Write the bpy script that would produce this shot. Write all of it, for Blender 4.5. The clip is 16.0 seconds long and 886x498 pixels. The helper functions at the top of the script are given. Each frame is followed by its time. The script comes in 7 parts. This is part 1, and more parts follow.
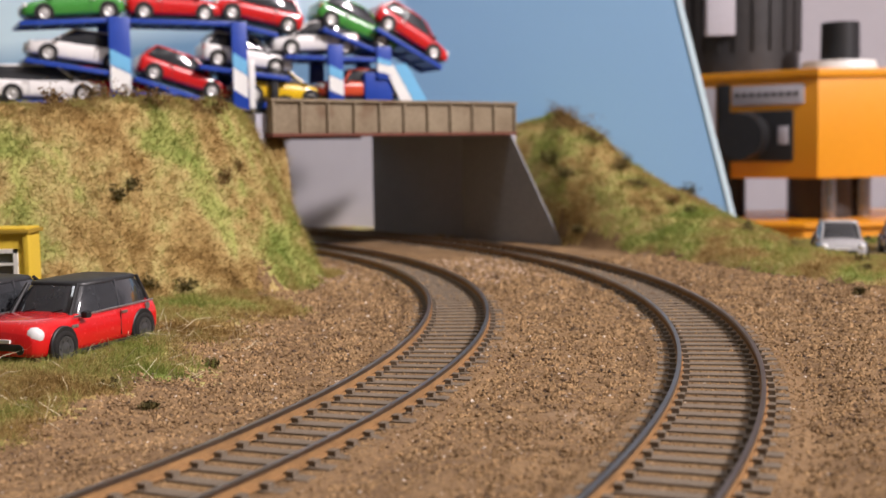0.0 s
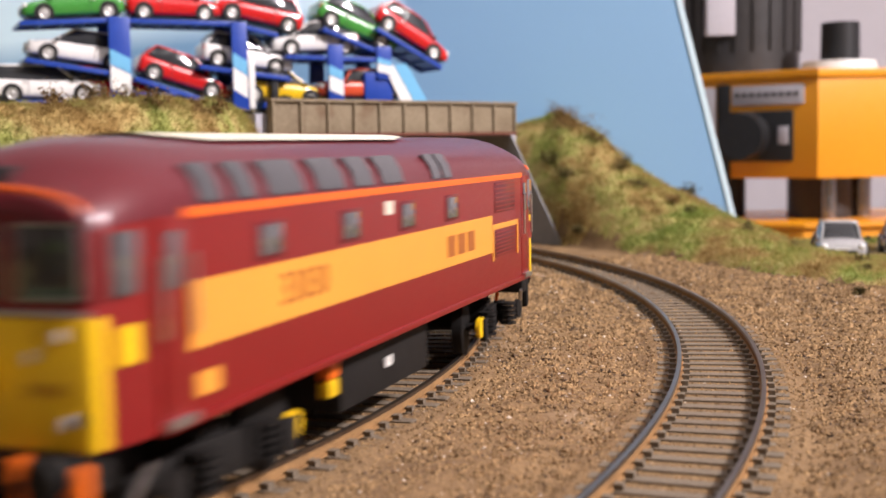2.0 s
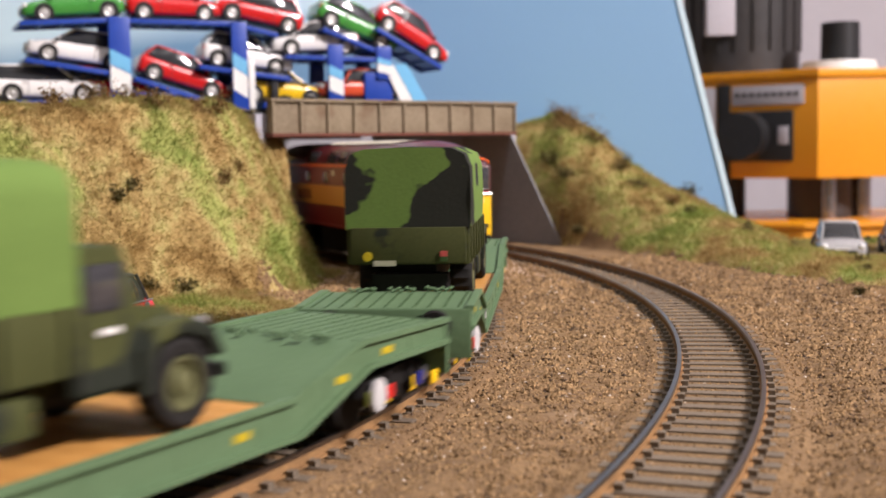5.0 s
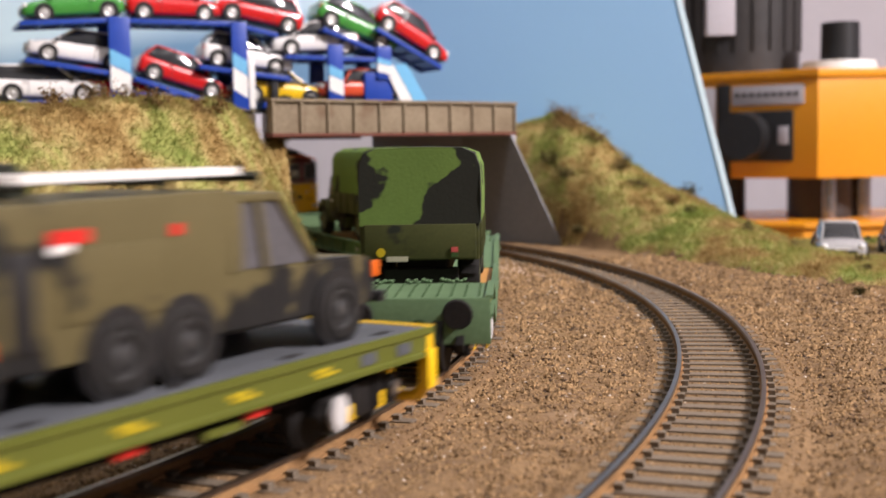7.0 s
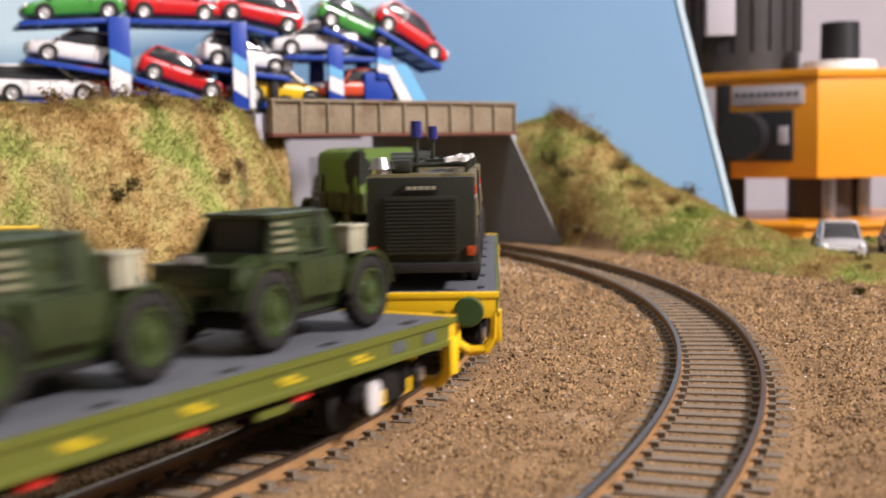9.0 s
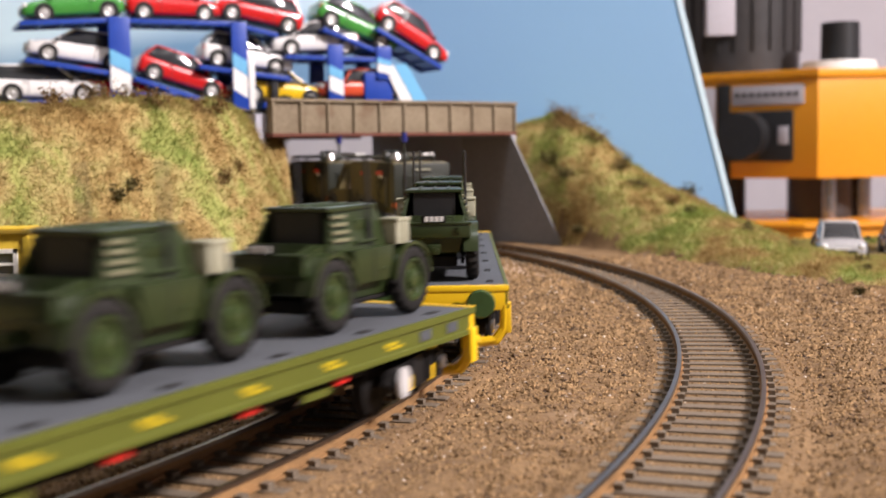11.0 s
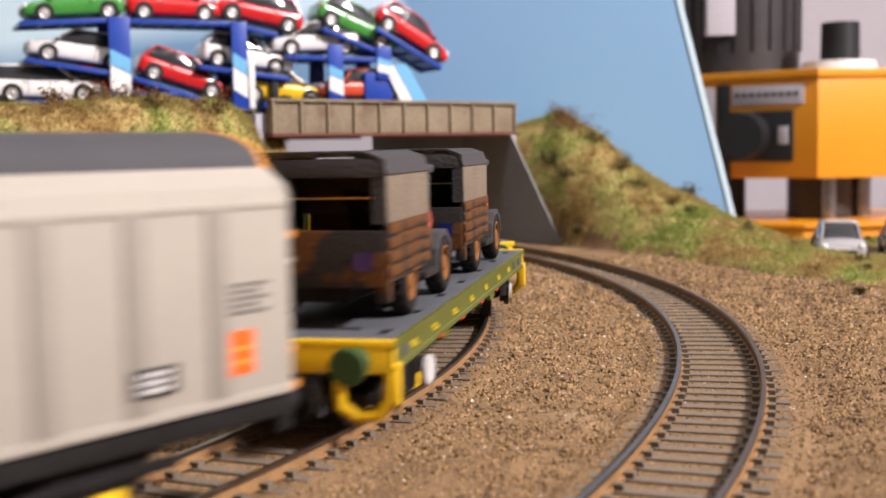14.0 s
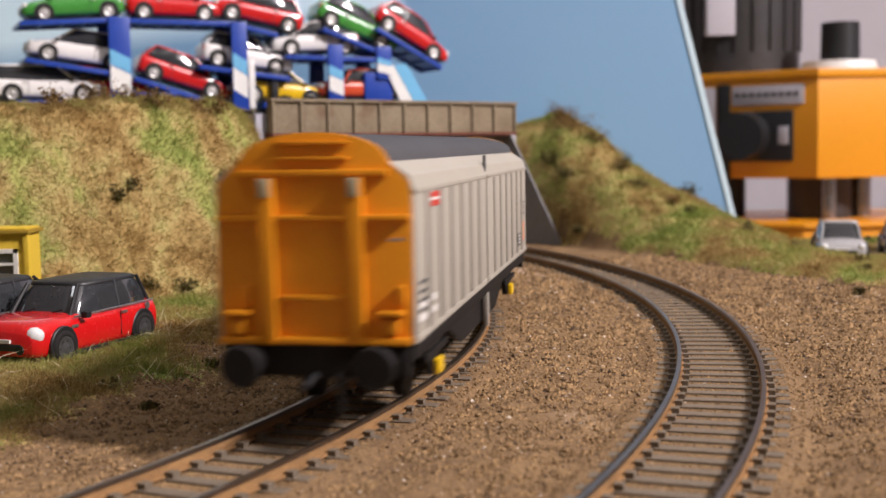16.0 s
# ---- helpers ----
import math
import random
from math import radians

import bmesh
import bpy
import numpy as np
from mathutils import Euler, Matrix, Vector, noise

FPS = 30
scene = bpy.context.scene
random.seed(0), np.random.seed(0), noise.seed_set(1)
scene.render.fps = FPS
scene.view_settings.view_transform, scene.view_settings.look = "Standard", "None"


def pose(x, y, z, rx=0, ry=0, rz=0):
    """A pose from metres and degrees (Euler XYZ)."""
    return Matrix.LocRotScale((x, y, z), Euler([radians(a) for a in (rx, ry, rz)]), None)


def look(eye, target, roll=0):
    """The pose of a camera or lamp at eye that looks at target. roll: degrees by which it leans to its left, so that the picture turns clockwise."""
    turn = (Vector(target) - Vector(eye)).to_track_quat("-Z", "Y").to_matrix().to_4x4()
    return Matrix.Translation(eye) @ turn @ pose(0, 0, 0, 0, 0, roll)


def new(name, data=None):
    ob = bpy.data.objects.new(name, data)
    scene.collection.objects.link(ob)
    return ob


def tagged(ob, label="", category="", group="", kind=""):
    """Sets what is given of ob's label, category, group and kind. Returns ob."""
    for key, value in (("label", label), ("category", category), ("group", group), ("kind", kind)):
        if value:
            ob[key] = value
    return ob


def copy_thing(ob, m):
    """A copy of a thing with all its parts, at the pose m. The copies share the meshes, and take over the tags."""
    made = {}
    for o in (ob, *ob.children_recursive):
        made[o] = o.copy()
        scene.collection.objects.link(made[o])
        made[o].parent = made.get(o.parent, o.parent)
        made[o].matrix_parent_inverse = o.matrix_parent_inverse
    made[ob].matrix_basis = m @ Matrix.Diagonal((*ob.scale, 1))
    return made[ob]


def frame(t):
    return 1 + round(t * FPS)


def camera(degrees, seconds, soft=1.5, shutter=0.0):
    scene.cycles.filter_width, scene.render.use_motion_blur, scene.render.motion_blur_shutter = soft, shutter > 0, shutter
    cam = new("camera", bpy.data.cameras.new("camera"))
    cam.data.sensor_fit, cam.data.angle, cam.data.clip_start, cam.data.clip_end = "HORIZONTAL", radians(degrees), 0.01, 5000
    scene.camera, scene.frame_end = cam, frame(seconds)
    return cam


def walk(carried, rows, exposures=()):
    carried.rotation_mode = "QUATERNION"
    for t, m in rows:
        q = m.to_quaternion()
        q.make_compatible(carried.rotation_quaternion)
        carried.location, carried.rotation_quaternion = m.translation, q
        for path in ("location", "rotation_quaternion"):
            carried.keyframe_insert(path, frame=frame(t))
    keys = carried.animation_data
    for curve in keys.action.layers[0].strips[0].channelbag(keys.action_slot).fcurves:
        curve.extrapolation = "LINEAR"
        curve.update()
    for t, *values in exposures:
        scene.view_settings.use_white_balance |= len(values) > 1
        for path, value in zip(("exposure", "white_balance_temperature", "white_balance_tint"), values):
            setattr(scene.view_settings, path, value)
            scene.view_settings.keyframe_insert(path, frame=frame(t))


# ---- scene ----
# A table-top model railway at 1:76. Lengths below are in millimetres and are turned into metres when a mesh is made.
MM = 0.001


def at(x, y, z, rx=0, ry=0, rz=0):
    """A pose from millimetres and degrees."""
    return pose(x * MM, y * MM, z * MM, rx, ry, rz)


cam = camera(39.6, 16.0, soft=1.5, shutter=1.0)
EYE = at(0, 0, 48.4, 90 - 4.781) @ pose(0, 0, 0, 0, 0, -0.979)
cam.data.dof.use_dof = True
cam.data.dof.focus_distance = 0.285
cam.data.dof.aperture_fstop = 27
walk(cam, [(0.0, EYE), (16.0, EYE)], exposures=[(0.0, 0.0), (0.5, 0.02), (1.0, 0.12), (1.5, 0.22), (2.2, 0.30), (3.0, 0.26), (4.0, 0.18), (6.5, 0.2), (9.0, 0.3), (13.4, 0.32), (14.0, 0.32), (14.5, 0.06), (15.0, -0.28), (15.5, -0.33), (16.0, -0.03)])

# ---- light: a window in the side wall, an unseen ceiling fill, and a weak sky outside ----
world = bpy.data.worlds.new("world")
scene.world = world
world.use_nodes = True
sky = world.node_tree.nodes.new("ShaderNodeTexSky")
sky.sky_type, sky.sun_disc = "NISHITA", False
sky.sun_elevation, sky.sun_rotation = radians(35), radians(90)
world.node_tree.links.new(sky.outputs[0], world.node_tree.nodes["Background"].inputs[0])
world.node_tree.nodes["Background"].inputs[1].default_value = 0.08


def area_lamp(name, eye, target, sx, sy, watts, colour):
    d = bpy.data.lights.new(name, "AREA")
    d.shape, d.size, d.size_y, d.energy, d.color = "RECTANGLE", sx, sy, watts, colour
    ob = new(name, d)
    ob.matrix_world = look(eye, target)
    return ob


area_lamp("window_light", (1.42, -0.20, 1.26), (-0.05, 0.35, 0.03), 0.20, 0.20, 63, (1.0, 0.90, 0.91))
# added weak fill from above, without a fixture, to lift the shaded sides
area_lamp("unseen_ceiling_fill", (-0.15, 0.0, 1.46), (-0.1, 0.50, 0.0), 0.40, 0.40, 4.5, (0.93, 0.95, 1.0))

# ---- materials ----


def material(name, colour, rough=0.5, metal=0.0, second=None, grain=300.0, fine=1500.0, amount=0.5, bump=0.0, coat=0.0, island=0.0, spot=None):
    """A painted, moulded or flocked surface: two scales of noise between two colours, fine relief, and random shifts from piece to piece."""
    m = bpy.data.materials.new(name)
    m.use_nodes = True
    nt = m.node_tree
    n, link = nt.nodes, nt.links.new
    b = n["Principled BSDF"]
    b.inputs["Roughness"].default_value, b.inputs["Metallic"].default_value = rough, metal
    b.inputs["Specular IOR Level"].default_value = 0.5 if rough <= 0.46 or metal else 0.15  # chalky paints and cloth shine little
    b.inputs["Coat Weight"].default_value, b.inputs["Coat Roughness"].default_value = coat, 0.08
    co = n.new("ShaderNodeTexCoord")
    big, small = n.new("ShaderNodeTexNoise"), n.new("ShaderNodeTexNoise")
    big.inputs["Scale"].default_value, small.inputs["Scale"].default_value = grain, fine
    big.inputs["Detail"].default_value, small.inputs["Detail"].default_value = 5, 3
    for t in (big, small):
        link(co.outputs["Object"], t.inputs["Vector"])
    add = n.new("ShaderNodeMath")
    add.operation = "ADD"
    link(big.outputs["Fac"], add.inputs[0])
    link(small.outputs["Fac"], add.inputs[1])
    last = add
    if island:
        geo, mul, more = n.new("ShaderNodeNewGeometry"), n.new("ShaderNodeMath"), n.new("ShaderNodeMath")
        mul.operation, more.operation = "MULTIPLY_ADD", "ADD"
        mul.inputs[1].default_value, mul.inputs[2].default_value = island, -island / 2
        link(geo.outputs["Random Per Island"], mul.inputs[0])
        link(add.outputs[0], more.inputs[0])
        link(mul.outputs[0], more.inputs[1])
        last = more
    ramp = n.new("ShaderNodeMapRange")
    ramp.inputs["From Min"].default_value, ramp.inputs["From Max"].default_value = 0.65, 1.35
    link(last.outputs[0], ramp.inputs["Value"])
    mix = n.new("ShaderNodeMix")
    mix.data_type = "RGBA"
    second = second or tuple(c * (1 - 0.25 * amount) for c in colour)
    mix.inputs["A"].default_value, mix.inputs["B"].default_value = (*second, 1), (*colour, 1)
    link(ramp.outputs["Result"], mix.inputs["Factor"])
    out = mix.outputs["Result"]
    if spot:  # (colour, scale, threshold): stains of another colour
        pat, cut, mx = n.new("ShaderNodeTexNoise"), n.new("ShaderNodeMapRange"), n.new("ShaderNodeMix")
        pat.inputs["Scale"].default_value, pat.inputs["Detail"].default_value = spot[1], 4
        cut.inputs["From Min"].default_value, cut.inputs["From Max"].default_value = spot[2], spot[2] + (spot[3] if len(spot) > 3 else 0.12)
        mx.data_type = "RGBA"
        mx.inputs["B"].default_value = (*spot[0], 1)
        link(co.outputs["Object"], pat.inputs["Vector"])
        link(pat.outputs["Fac"], cut.inputs["Value"])
        link(cut.outputs["Result"], mx.inputs["Factor"])
        link(out, mx.inputs["A"])
        out = mx.outputs["Result"]
    link(out, b.inputs["Base Color"])
    rr = n.new("ShaderNodeMapRange")
    rr.inputs["To Min"].default_value, rr.inputs["To Max"].default_value = max(0.02, rough - 0.08), min(1.0, rough + 0.08)
    link(small.outputs["Fac"], rr.inputs["Value"])
    link(rr.outputs["Result"], b.inputs["Roughness"])
    if bump:
        bp = n.new("ShaderNodeBump")
        bp.inputs["Strength"].default_value, bp.inputs["Distance"].default_value = bump, 0.0006
        link(last.outputs[0], bp.inputs["Height"])
        link(bp.outputs["Normal"], b.inputs["Normal"])
    return m


def glass_material(name, colour, rough=0.03):
    m = bpy.data.materials.new(name)
    m.use_nodes = True
    b = m.node_tree.nodes["Principled BSDF"]
    b.inputs["Base Color"].default_value, b.inputs["Roughness"].default_value = (*colour, 1), rough
    b.inputs["Transmission Weight"].default_value, b.inputs["IOR"].default_value = 1.0, 1.45
    return m


def turf_material(name, shift, island=0.0):
    """Flocked scenic turf: brown, straw and green in soft patches of a few centimetres, broken up by finer ones."""
    m = bpy.data.materials.new(name)
    m.use_nodes = True
    n, link = m.node_tree.nodes, m.node_tree.links.new
    b = n["Principled BSDF"]
    b.inputs["Roughness"].default_value, b.inputs["Specular IOR Level"].default_value = 0.8, 0.2
    co = n.new("ShaderNodeTexCoord")
    total = None
    for scale, weight, detail in ((21.0, 0.85, 3), (64.0, 0.5, 2), (330.0, 0.12, 2)):
        t, k = n.new("ShaderNodeTexNoise"), n.new("ShaderNodeMath")
        t.inputs["Scale"].default_value, t.inputs["Detail"].default_value, t.inputs["Distortion"].default_value = scale, detail, 0.5
        link(co.outputs["Object"], t.inputs["Vector"])
        k.operation = "MULTIPLY_ADD"
        link(t.outputs["Fac"], k.inputs[0])
        k.inputs[1].default_value, k.inputs[2].default_value = weight, 0.5 - 0.5 * weight - 0.5 + (0.5 + shift if total is None else 0.0)
        if total is not None:
            link(total.outputs[0], k.inputs[2])
            k2 = n.new("ShaderNodeMath")
            k2.operation = "ADD"
            k2.inputs[1].default_value = -0.5 * weight
            link(k.outputs[0], k2.inputs[0])
            k = k2
        total = k
    if island:
        geo, k = n.new("ShaderNodeNewGeometry"), n.new("ShaderNodeMath")
        k.operation = "MULTIPLY_ADD"
        link(geo.outputs["Random Per Island"], k.inputs[0])
        k.inputs[1].default_value = island
        k3 = n.new("ShaderNodeMath")
        k3.operation = "ADD"
        k3.inputs[1].default_value = -0.5 * island
        link(total.outputs[0], k3.inputs[0])
        link(k3.outputs[0], k.inputs[2])
        total = k
    ramp = n.new("ShaderNodeValToRGB")
    el = ramp.color_ramp.elements
    stops = ((0.22, (0.11, 0.066, 0.02)), (0.36, (0.235, 0.145, 0.045)), (0.45, (0.37, 0.26, 0.098)), (0.52, (0.41, 0.335, 0.13)), (0.58, (0.34, 0.34, 0.10)), (0.70, (0.19, 0.245, 0.05)))
    while len(el) < len(stops):
        el.new(0.5)
    for e, (p, c) in zip(el, stops):
        e.position, e.color = p, (*c, 1)
    link(total.outputs[0], ramp.inputs["Fac"])
    link(ramp.outputs["Color"], b.inputs["Base Color"])
    fi, bp = n.new("ShaderNodeTexNoise"), n.new("ShaderNodeBump")
    fi.inputs["Scale"].default_value, fi.inputs["Detail"].default_value = 700, 3
    bp.inputs["Strength"].default_value, bp.inputs["Distance"].default_value = 0.9, 0.0012
    link(co.outputs["Object"], fi.inputs["Vector"])
    link(fi.outputs["Fac"], bp.inputs["Height"])
    if not island:
        link(bp.outputs["Normal"], b.inputs["Normal"])
    if island:  # thin nylon fibres let light through
        tr, mx = n.new("ShaderNodeBsdfTranslucent"), n.new("ShaderNodeMixShader")
        mx.inputs[0].default_value = 0.42
        link(ramp.outputs["Color"], tr.inputs["Color"])
        link(b.outputs[0], mx.inputs[1])
        link(tr.outputs[0], mx.inputs[2])
        link(mx.outputs[0], n["Material Output"].inputs["Surface"])
    return m


BALLAST = material("ballast", (0.28, 0.178, 0.088), 0.95, second=(0.13, 0.08, 0.045), grain=60, fine=900, bump=1.0, spot=((0.36, 0.25, 0.15), 25, 0.62))
STONE = material("ballast_stone", (0.37, 0.238, 0.118), 0.9, second=(0.14, 0.088, 0.045), grain=80, fine=600, island=0.62)
DARKSTONE = material("dark_ballast_stone", (0.13, 0.085, 0.055), 0.9, second=(0.05, 0.035, 0.025), grain=80, fine=600, island=0.8)
SLEEPER = material("weathered_sleeper", (0.205, 0.165, 0.12), 0.75, second=(0.12, 0.095, 0.07), grain=200, fine=1800, bump=0.4)
RAILTOP = material("worn_rail_head", (0.34, 0.29, 0.25), 0.34, 1.0, second=(0.22, 0.18, 0.15), grain=120, fine=2500)
RUST = material("rusty_rail_side", (0.36, 0.205, 0.088), 0.65, 0.0, second=(0.19, 0.11, 0.052), grain=150, fine=2000, bump=0.2)
TURF = turf_material("turf", 0.0)
BLADE = turf_material("straw_fibre", 0.01, 0.12)
BROWNBLADE = turf_material("brown_fibre", -0.05, 0.14)
PALEBLADE = material("bleached_straw_fibre", (0.82, 0.74, 0.52), 0.6, second=(0.66, 0.56, 0.36), grain=38, fine=160)
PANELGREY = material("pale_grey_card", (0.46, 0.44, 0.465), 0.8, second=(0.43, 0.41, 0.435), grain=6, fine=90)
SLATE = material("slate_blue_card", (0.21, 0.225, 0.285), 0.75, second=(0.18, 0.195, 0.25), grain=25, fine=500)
WINGCARD = material("mid_grey_wing_wall_card", (0.29, 0.29, 0.30), 0.75, second=(0.22, 0.22, 0.23), grain=25, fine=500, bump=0.1)
STRAWBLADE = turf_material("pale_straw_fibre", 0.055, 0.12)
GREENBLADE = turf_material("green_fibre", 0.07, 0.14)
SHRUB = material("dark_foliage", (0.13, 0.10, 0.035), 0.9, second=(0.055, 0.05, 0.02), grain=150, fine=900, island=0.6)
BROWNSHRUB = material("rust_brown_foliage", (0.24, 0.14, 0.05), 0.9, second=(0.10, 0.065, 0.025), grain=150, fine=900, island=0.6)
PARAPET = material("weathered_girder_paint", (0.29, 0.24, 0.165), 0.7, second=(0.16, 0.118, 0.075), grain=60, fine=700, bump=0.25, spot=((0.14, 0.085, 0.05), 40, 0.60))
REDOXIDE = material("red_oxide_steel", (0.17, 0.06, 0.04), 0.6, second=(0.10, 0.04, 0.03))
ABUTMENT = material("grey_abutment_card", (0.44, 0.435, 0.49), 0.75, second=(0.37, 0.365, 0.415), grain=25, fine=500, bump=0.1)
TARMAC = material("tarmac", (0.10, 0.10, 0.10), 0.9, second=(0.06, 0.06, 0.06), grain=60, fine=1500, bump=0.3)
BOARDEDGE = material("foam_board_edge", (0.60, 0.76, 0.86), 0.7)
WALLPAINT = material("pale_grey_wall_paint", (0.44, 0.42, 0.45), 0.7, second=(0.41, 0.39, 0.42), grain=3, fine=60)
DIMWALL = material("dim_brown_wall_paint", (0.22, 0.19, 0.17), 0.8, second=(0.19, 0.165, 0.15), grain=3, fine=60)
CEILPAINT = material("ceiling_paint", (0.80, 0.79, 0.77), 0.8, grain=3, fine=60)
TABLEWOOD = material("baseboard_plywood", (0.40, 0.28, 0.16), 0.6, second=(0.30, 0.20, 0.11), grain=20, fine=200)
CARPET = material("carpet", (0.22, 0.19, 0.17), 0.95, second=(0.16, 0.14, 0.12), grain=20, fine=400)
BLACK = material("black_plastic", (0.018, 0.018, 0.019), 0.45, second=(0.010, 0.010, 0.011), grain=150, fine=900)
DULLBLACK = material("weathered_black_underframe", (0.017, 0.0155, 0.0145), 0.65, second=(0.010, 0.009, 0.0085), grain=150, fine=900, bump=0.15)


# ---- mesh helpers (millimetres) ----
def box(bm, x0, x1, y0, y1, z0, z1, bevel=0.0, m=None):
    r = bmesh.ops.create_cube(bm, size=1)
    vs = r["verts"]
    for v in vs:
        v.co = Vector(((x0 + x1) / 2 + v.co.x * (x1 - x0), (y0 + y1) / 2 + v.co.y * (y1 - y0), (z0 + z1) / 2 + v.co.z * (z1 - z0)))
    if bevel:
        es = list({e for v in vs for e in v.link_edges})
        r = bmesh.ops.bevel(bm, geom=es, offset=bevel, segments=2, affect="EDGES", profile=0.6)
        vs = list({v for f in r["faces"] for v in f.verts} | {v for v in vs if v.is_valid})
    if m is not None:
        bmesh.ops.transform(bm, matrix=m, verts=[v for v in vs if v.is_valid])
    return bm


def rod(bm, a, b, r, r2=None, seg=12):
    """A cylinder or cone from a to b."""
    a, b = Vector(a), Vector(b)
    d = b - a
    m = Matrix.Translation((a + b) / 2) @ d.to_track_quat("Z", "Y").to_matrix().to_4x4()
    bmesh.ops.create_cone(bm, cap_ends=True, segments=seg, radius1=r, radius2=r if r2 is None else r2, depth=d.length, matrix=m)
    return bm


def ball(bm, c, r, squash=(1, 1, 1), seg=12):
    bmesh.ops.create_uvsphere(bm, u_segments=seg, v_segments=max(6, seg // 2), radius=r, matrix=Matrix.Translation(c) @ Matrix.Diagonal((*squash, 1)))
    return bm


def prism(bm, outline, a, b, axis="y", bevel=0.0):
    """A closed outline, swept along an axis from a to b. axis y: outline in (x, z); axis x: in (y, z); axis z: in (x, y)."""
    put = {"y": lambda p, s: (p[0], s, p[1]), "x": lambda p, s: (s, p[0], p[1]), "z": lambda p, s: (p[0], p[1], s)}[axis]
    lo, hi = [bm.verts.new(put(p, a)) for p in outline], [bm.verts.new(put(p, b)) for p in outline]
    n = len(outline)
    faces = [bm.faces.new(lo), bm.faces.new(hi[::-1])]
    faces += [bm.faces.new((lo[i], hi[i], hi[(i + 1) % n], lo[(i + 1) % n])) for i in range(n)]
    bmesh.ops.recalc_face_normals(bm, faces=faces)
    if bevel:
        es = [e for f in faces[:2] for e in f.edges]
        bmesh.ops.bevel(bm, geom=es, offset=bevel, segments=2, affect="EDGES", profile=0.6)
    return bm


def loft(bm, rings, caps=True):
    """A skin over rings of equally many points."""
    vs = [[bm.verts.new(p) for p in r] for r in rings]
    n = len(rings[0])
    faces = []
    for u, w in zip(vs, vs[1:]):
        faces += [bm.faces.new((u[i], u[(i + 1) % n], w[(i + 1) % n], w[i])) for i in range(n)]
    if caps:
        faces += [bm.faces.new(vs[0][::-1]), bm.faces.new(vs[-1])]
    bmesh.ops.recalc_face_normals(bm, faces=faces)
    return bm


def mesh_of(name, bm, mat, smooth=32):
    bmesh.ops.scale(bm, vec=(MM, MM, MM), verts=bm.verts)
    me = bpy.data.meshes.new(name)
    bm.to_mesh(me)
    bm.free()
    me.materials.append(mat)
    if smooth:
        me.shade_smooth()
        me.set_sharp_from_angle(angle=radians(smooth))
    return me


def part(name, bm, mat, parent, label="", smooth=32):
    ob = new(name, mesh_of(name, bm, mat, smooth))
    ob.parent = parent
    if label:
        tagged(ob, label)
    return ob


def shared(name, me, parent, m, label=""):
    """One more piece on mesh data that exists already."""
    ob = new(name, me)
    ob.parent = parent
    ob.matrix_basis = m
    if label:
        tagged(ob, label)
    return ob


def thing(name, label, category, group="", m=None):
    ob = new(name)
    ob.empty_display_size = 0.01
    tagged(ob, label, category, group)
    if m is not None:
        ob.matrix_basis = m
    return ob


def structure(name, bm, mat, label="", category="", smooth=32):
    return tagged(new(name, mesh_of(name, bm, mat, smooth)), label, category, kind="structure")


def raw(name, verts, faces, mats, smooth=True):
    me = bpy.data.meshes.new(name)
    me.from_pydata((np.asarray(verts) * MM).tolist(), [], faces)
    for m in mats:
        me.materials.append(m)
    if smooth:
        me.shade_smooth()
    return new(name, me)


B = bmesh.new  # an empty mesh to build in

# ---- the room, plain and closed ----
for nm, v in (("wall_back", (-1700, 1500, 1560, 1600, -900, 1500)), ("wall_front", (-1700, 1500, -1340, -1300, -900, 1500)),
              ("wall_left", (-1740, -1700, -1340, 1600, -900, 1500))):
    structure(nm, box(B(), *v), WALLPAINT if nm == "wall_back" else DIMWALL, "plain painted room wall", "wall")
bm = B()
for v in ((-1340, -340, -900, 1500), (160, 1600, -900, 1500), (-340, 160, -900, 980), (-340, 160, 1460, 1500)):
    box(bm, 1500, 1540, v[0], v[1], v[2], v[3])
structure("wall_right", bm, WALLPAINT, "pale grey room wall with a window opening", "wall")
structure("ceiling", box(B(), -1740, 1540, -1340, 1600, 1500, 1540), CEILPAINT, "plain white painted ceiling", "ceiling")
structure("floor", box(B(), -1740, 1540, -1340, 1600, -940, -900), CARPET, "dull brown carpeted room floor", "floor")
structure("baseboard", box(box(box(box(B(), -1150, 640, -260, 655, -26, -8), -1150, 166, 655, 790, -26, -8), -1150, 200, 790, 815, -26, -8), -1150, 60, 815, 1180, -26, -8), TABLEWOOD, "plywood board that carries the railway", "baseboard")

# ---- ground: ballast bed, turf and banks in one height field ----
CENTRE = (-453.0, 375.5)
R_IN, R_OUT, HALF_GAUGE = 457.3, 524.7, 8.78
BED = -4.0  # ground between the sleepers; the rail heads are at 0
PLATEAU = 64.5


def smooth01(t):
    t = np.clip(t, 0, 1)
    return t * t * (3 - 2 * t)


def wobble(x, y, size, seed=0.0):
    """Cheap smooth noise, about -1 to 1."""
    u, v = x / size + seed, y / size - seed * 1.7
    return (np.sin(1.3 * u + 1.7 * np.sin(0.9 * v + seed)) + np.sin(1.7 * v + 1.3 * np.sin(1.1 * u)) + np.sin(0.8 * (u + v) + 2 * np.sin(0.6 * u - 0.8 * v))) / 3


PA, PB = Vector((-74.5, 546.5, 0)), Vector((38.4, 651, 0))  # ends of the bridge parapet
SPAN = (PB - PA).length


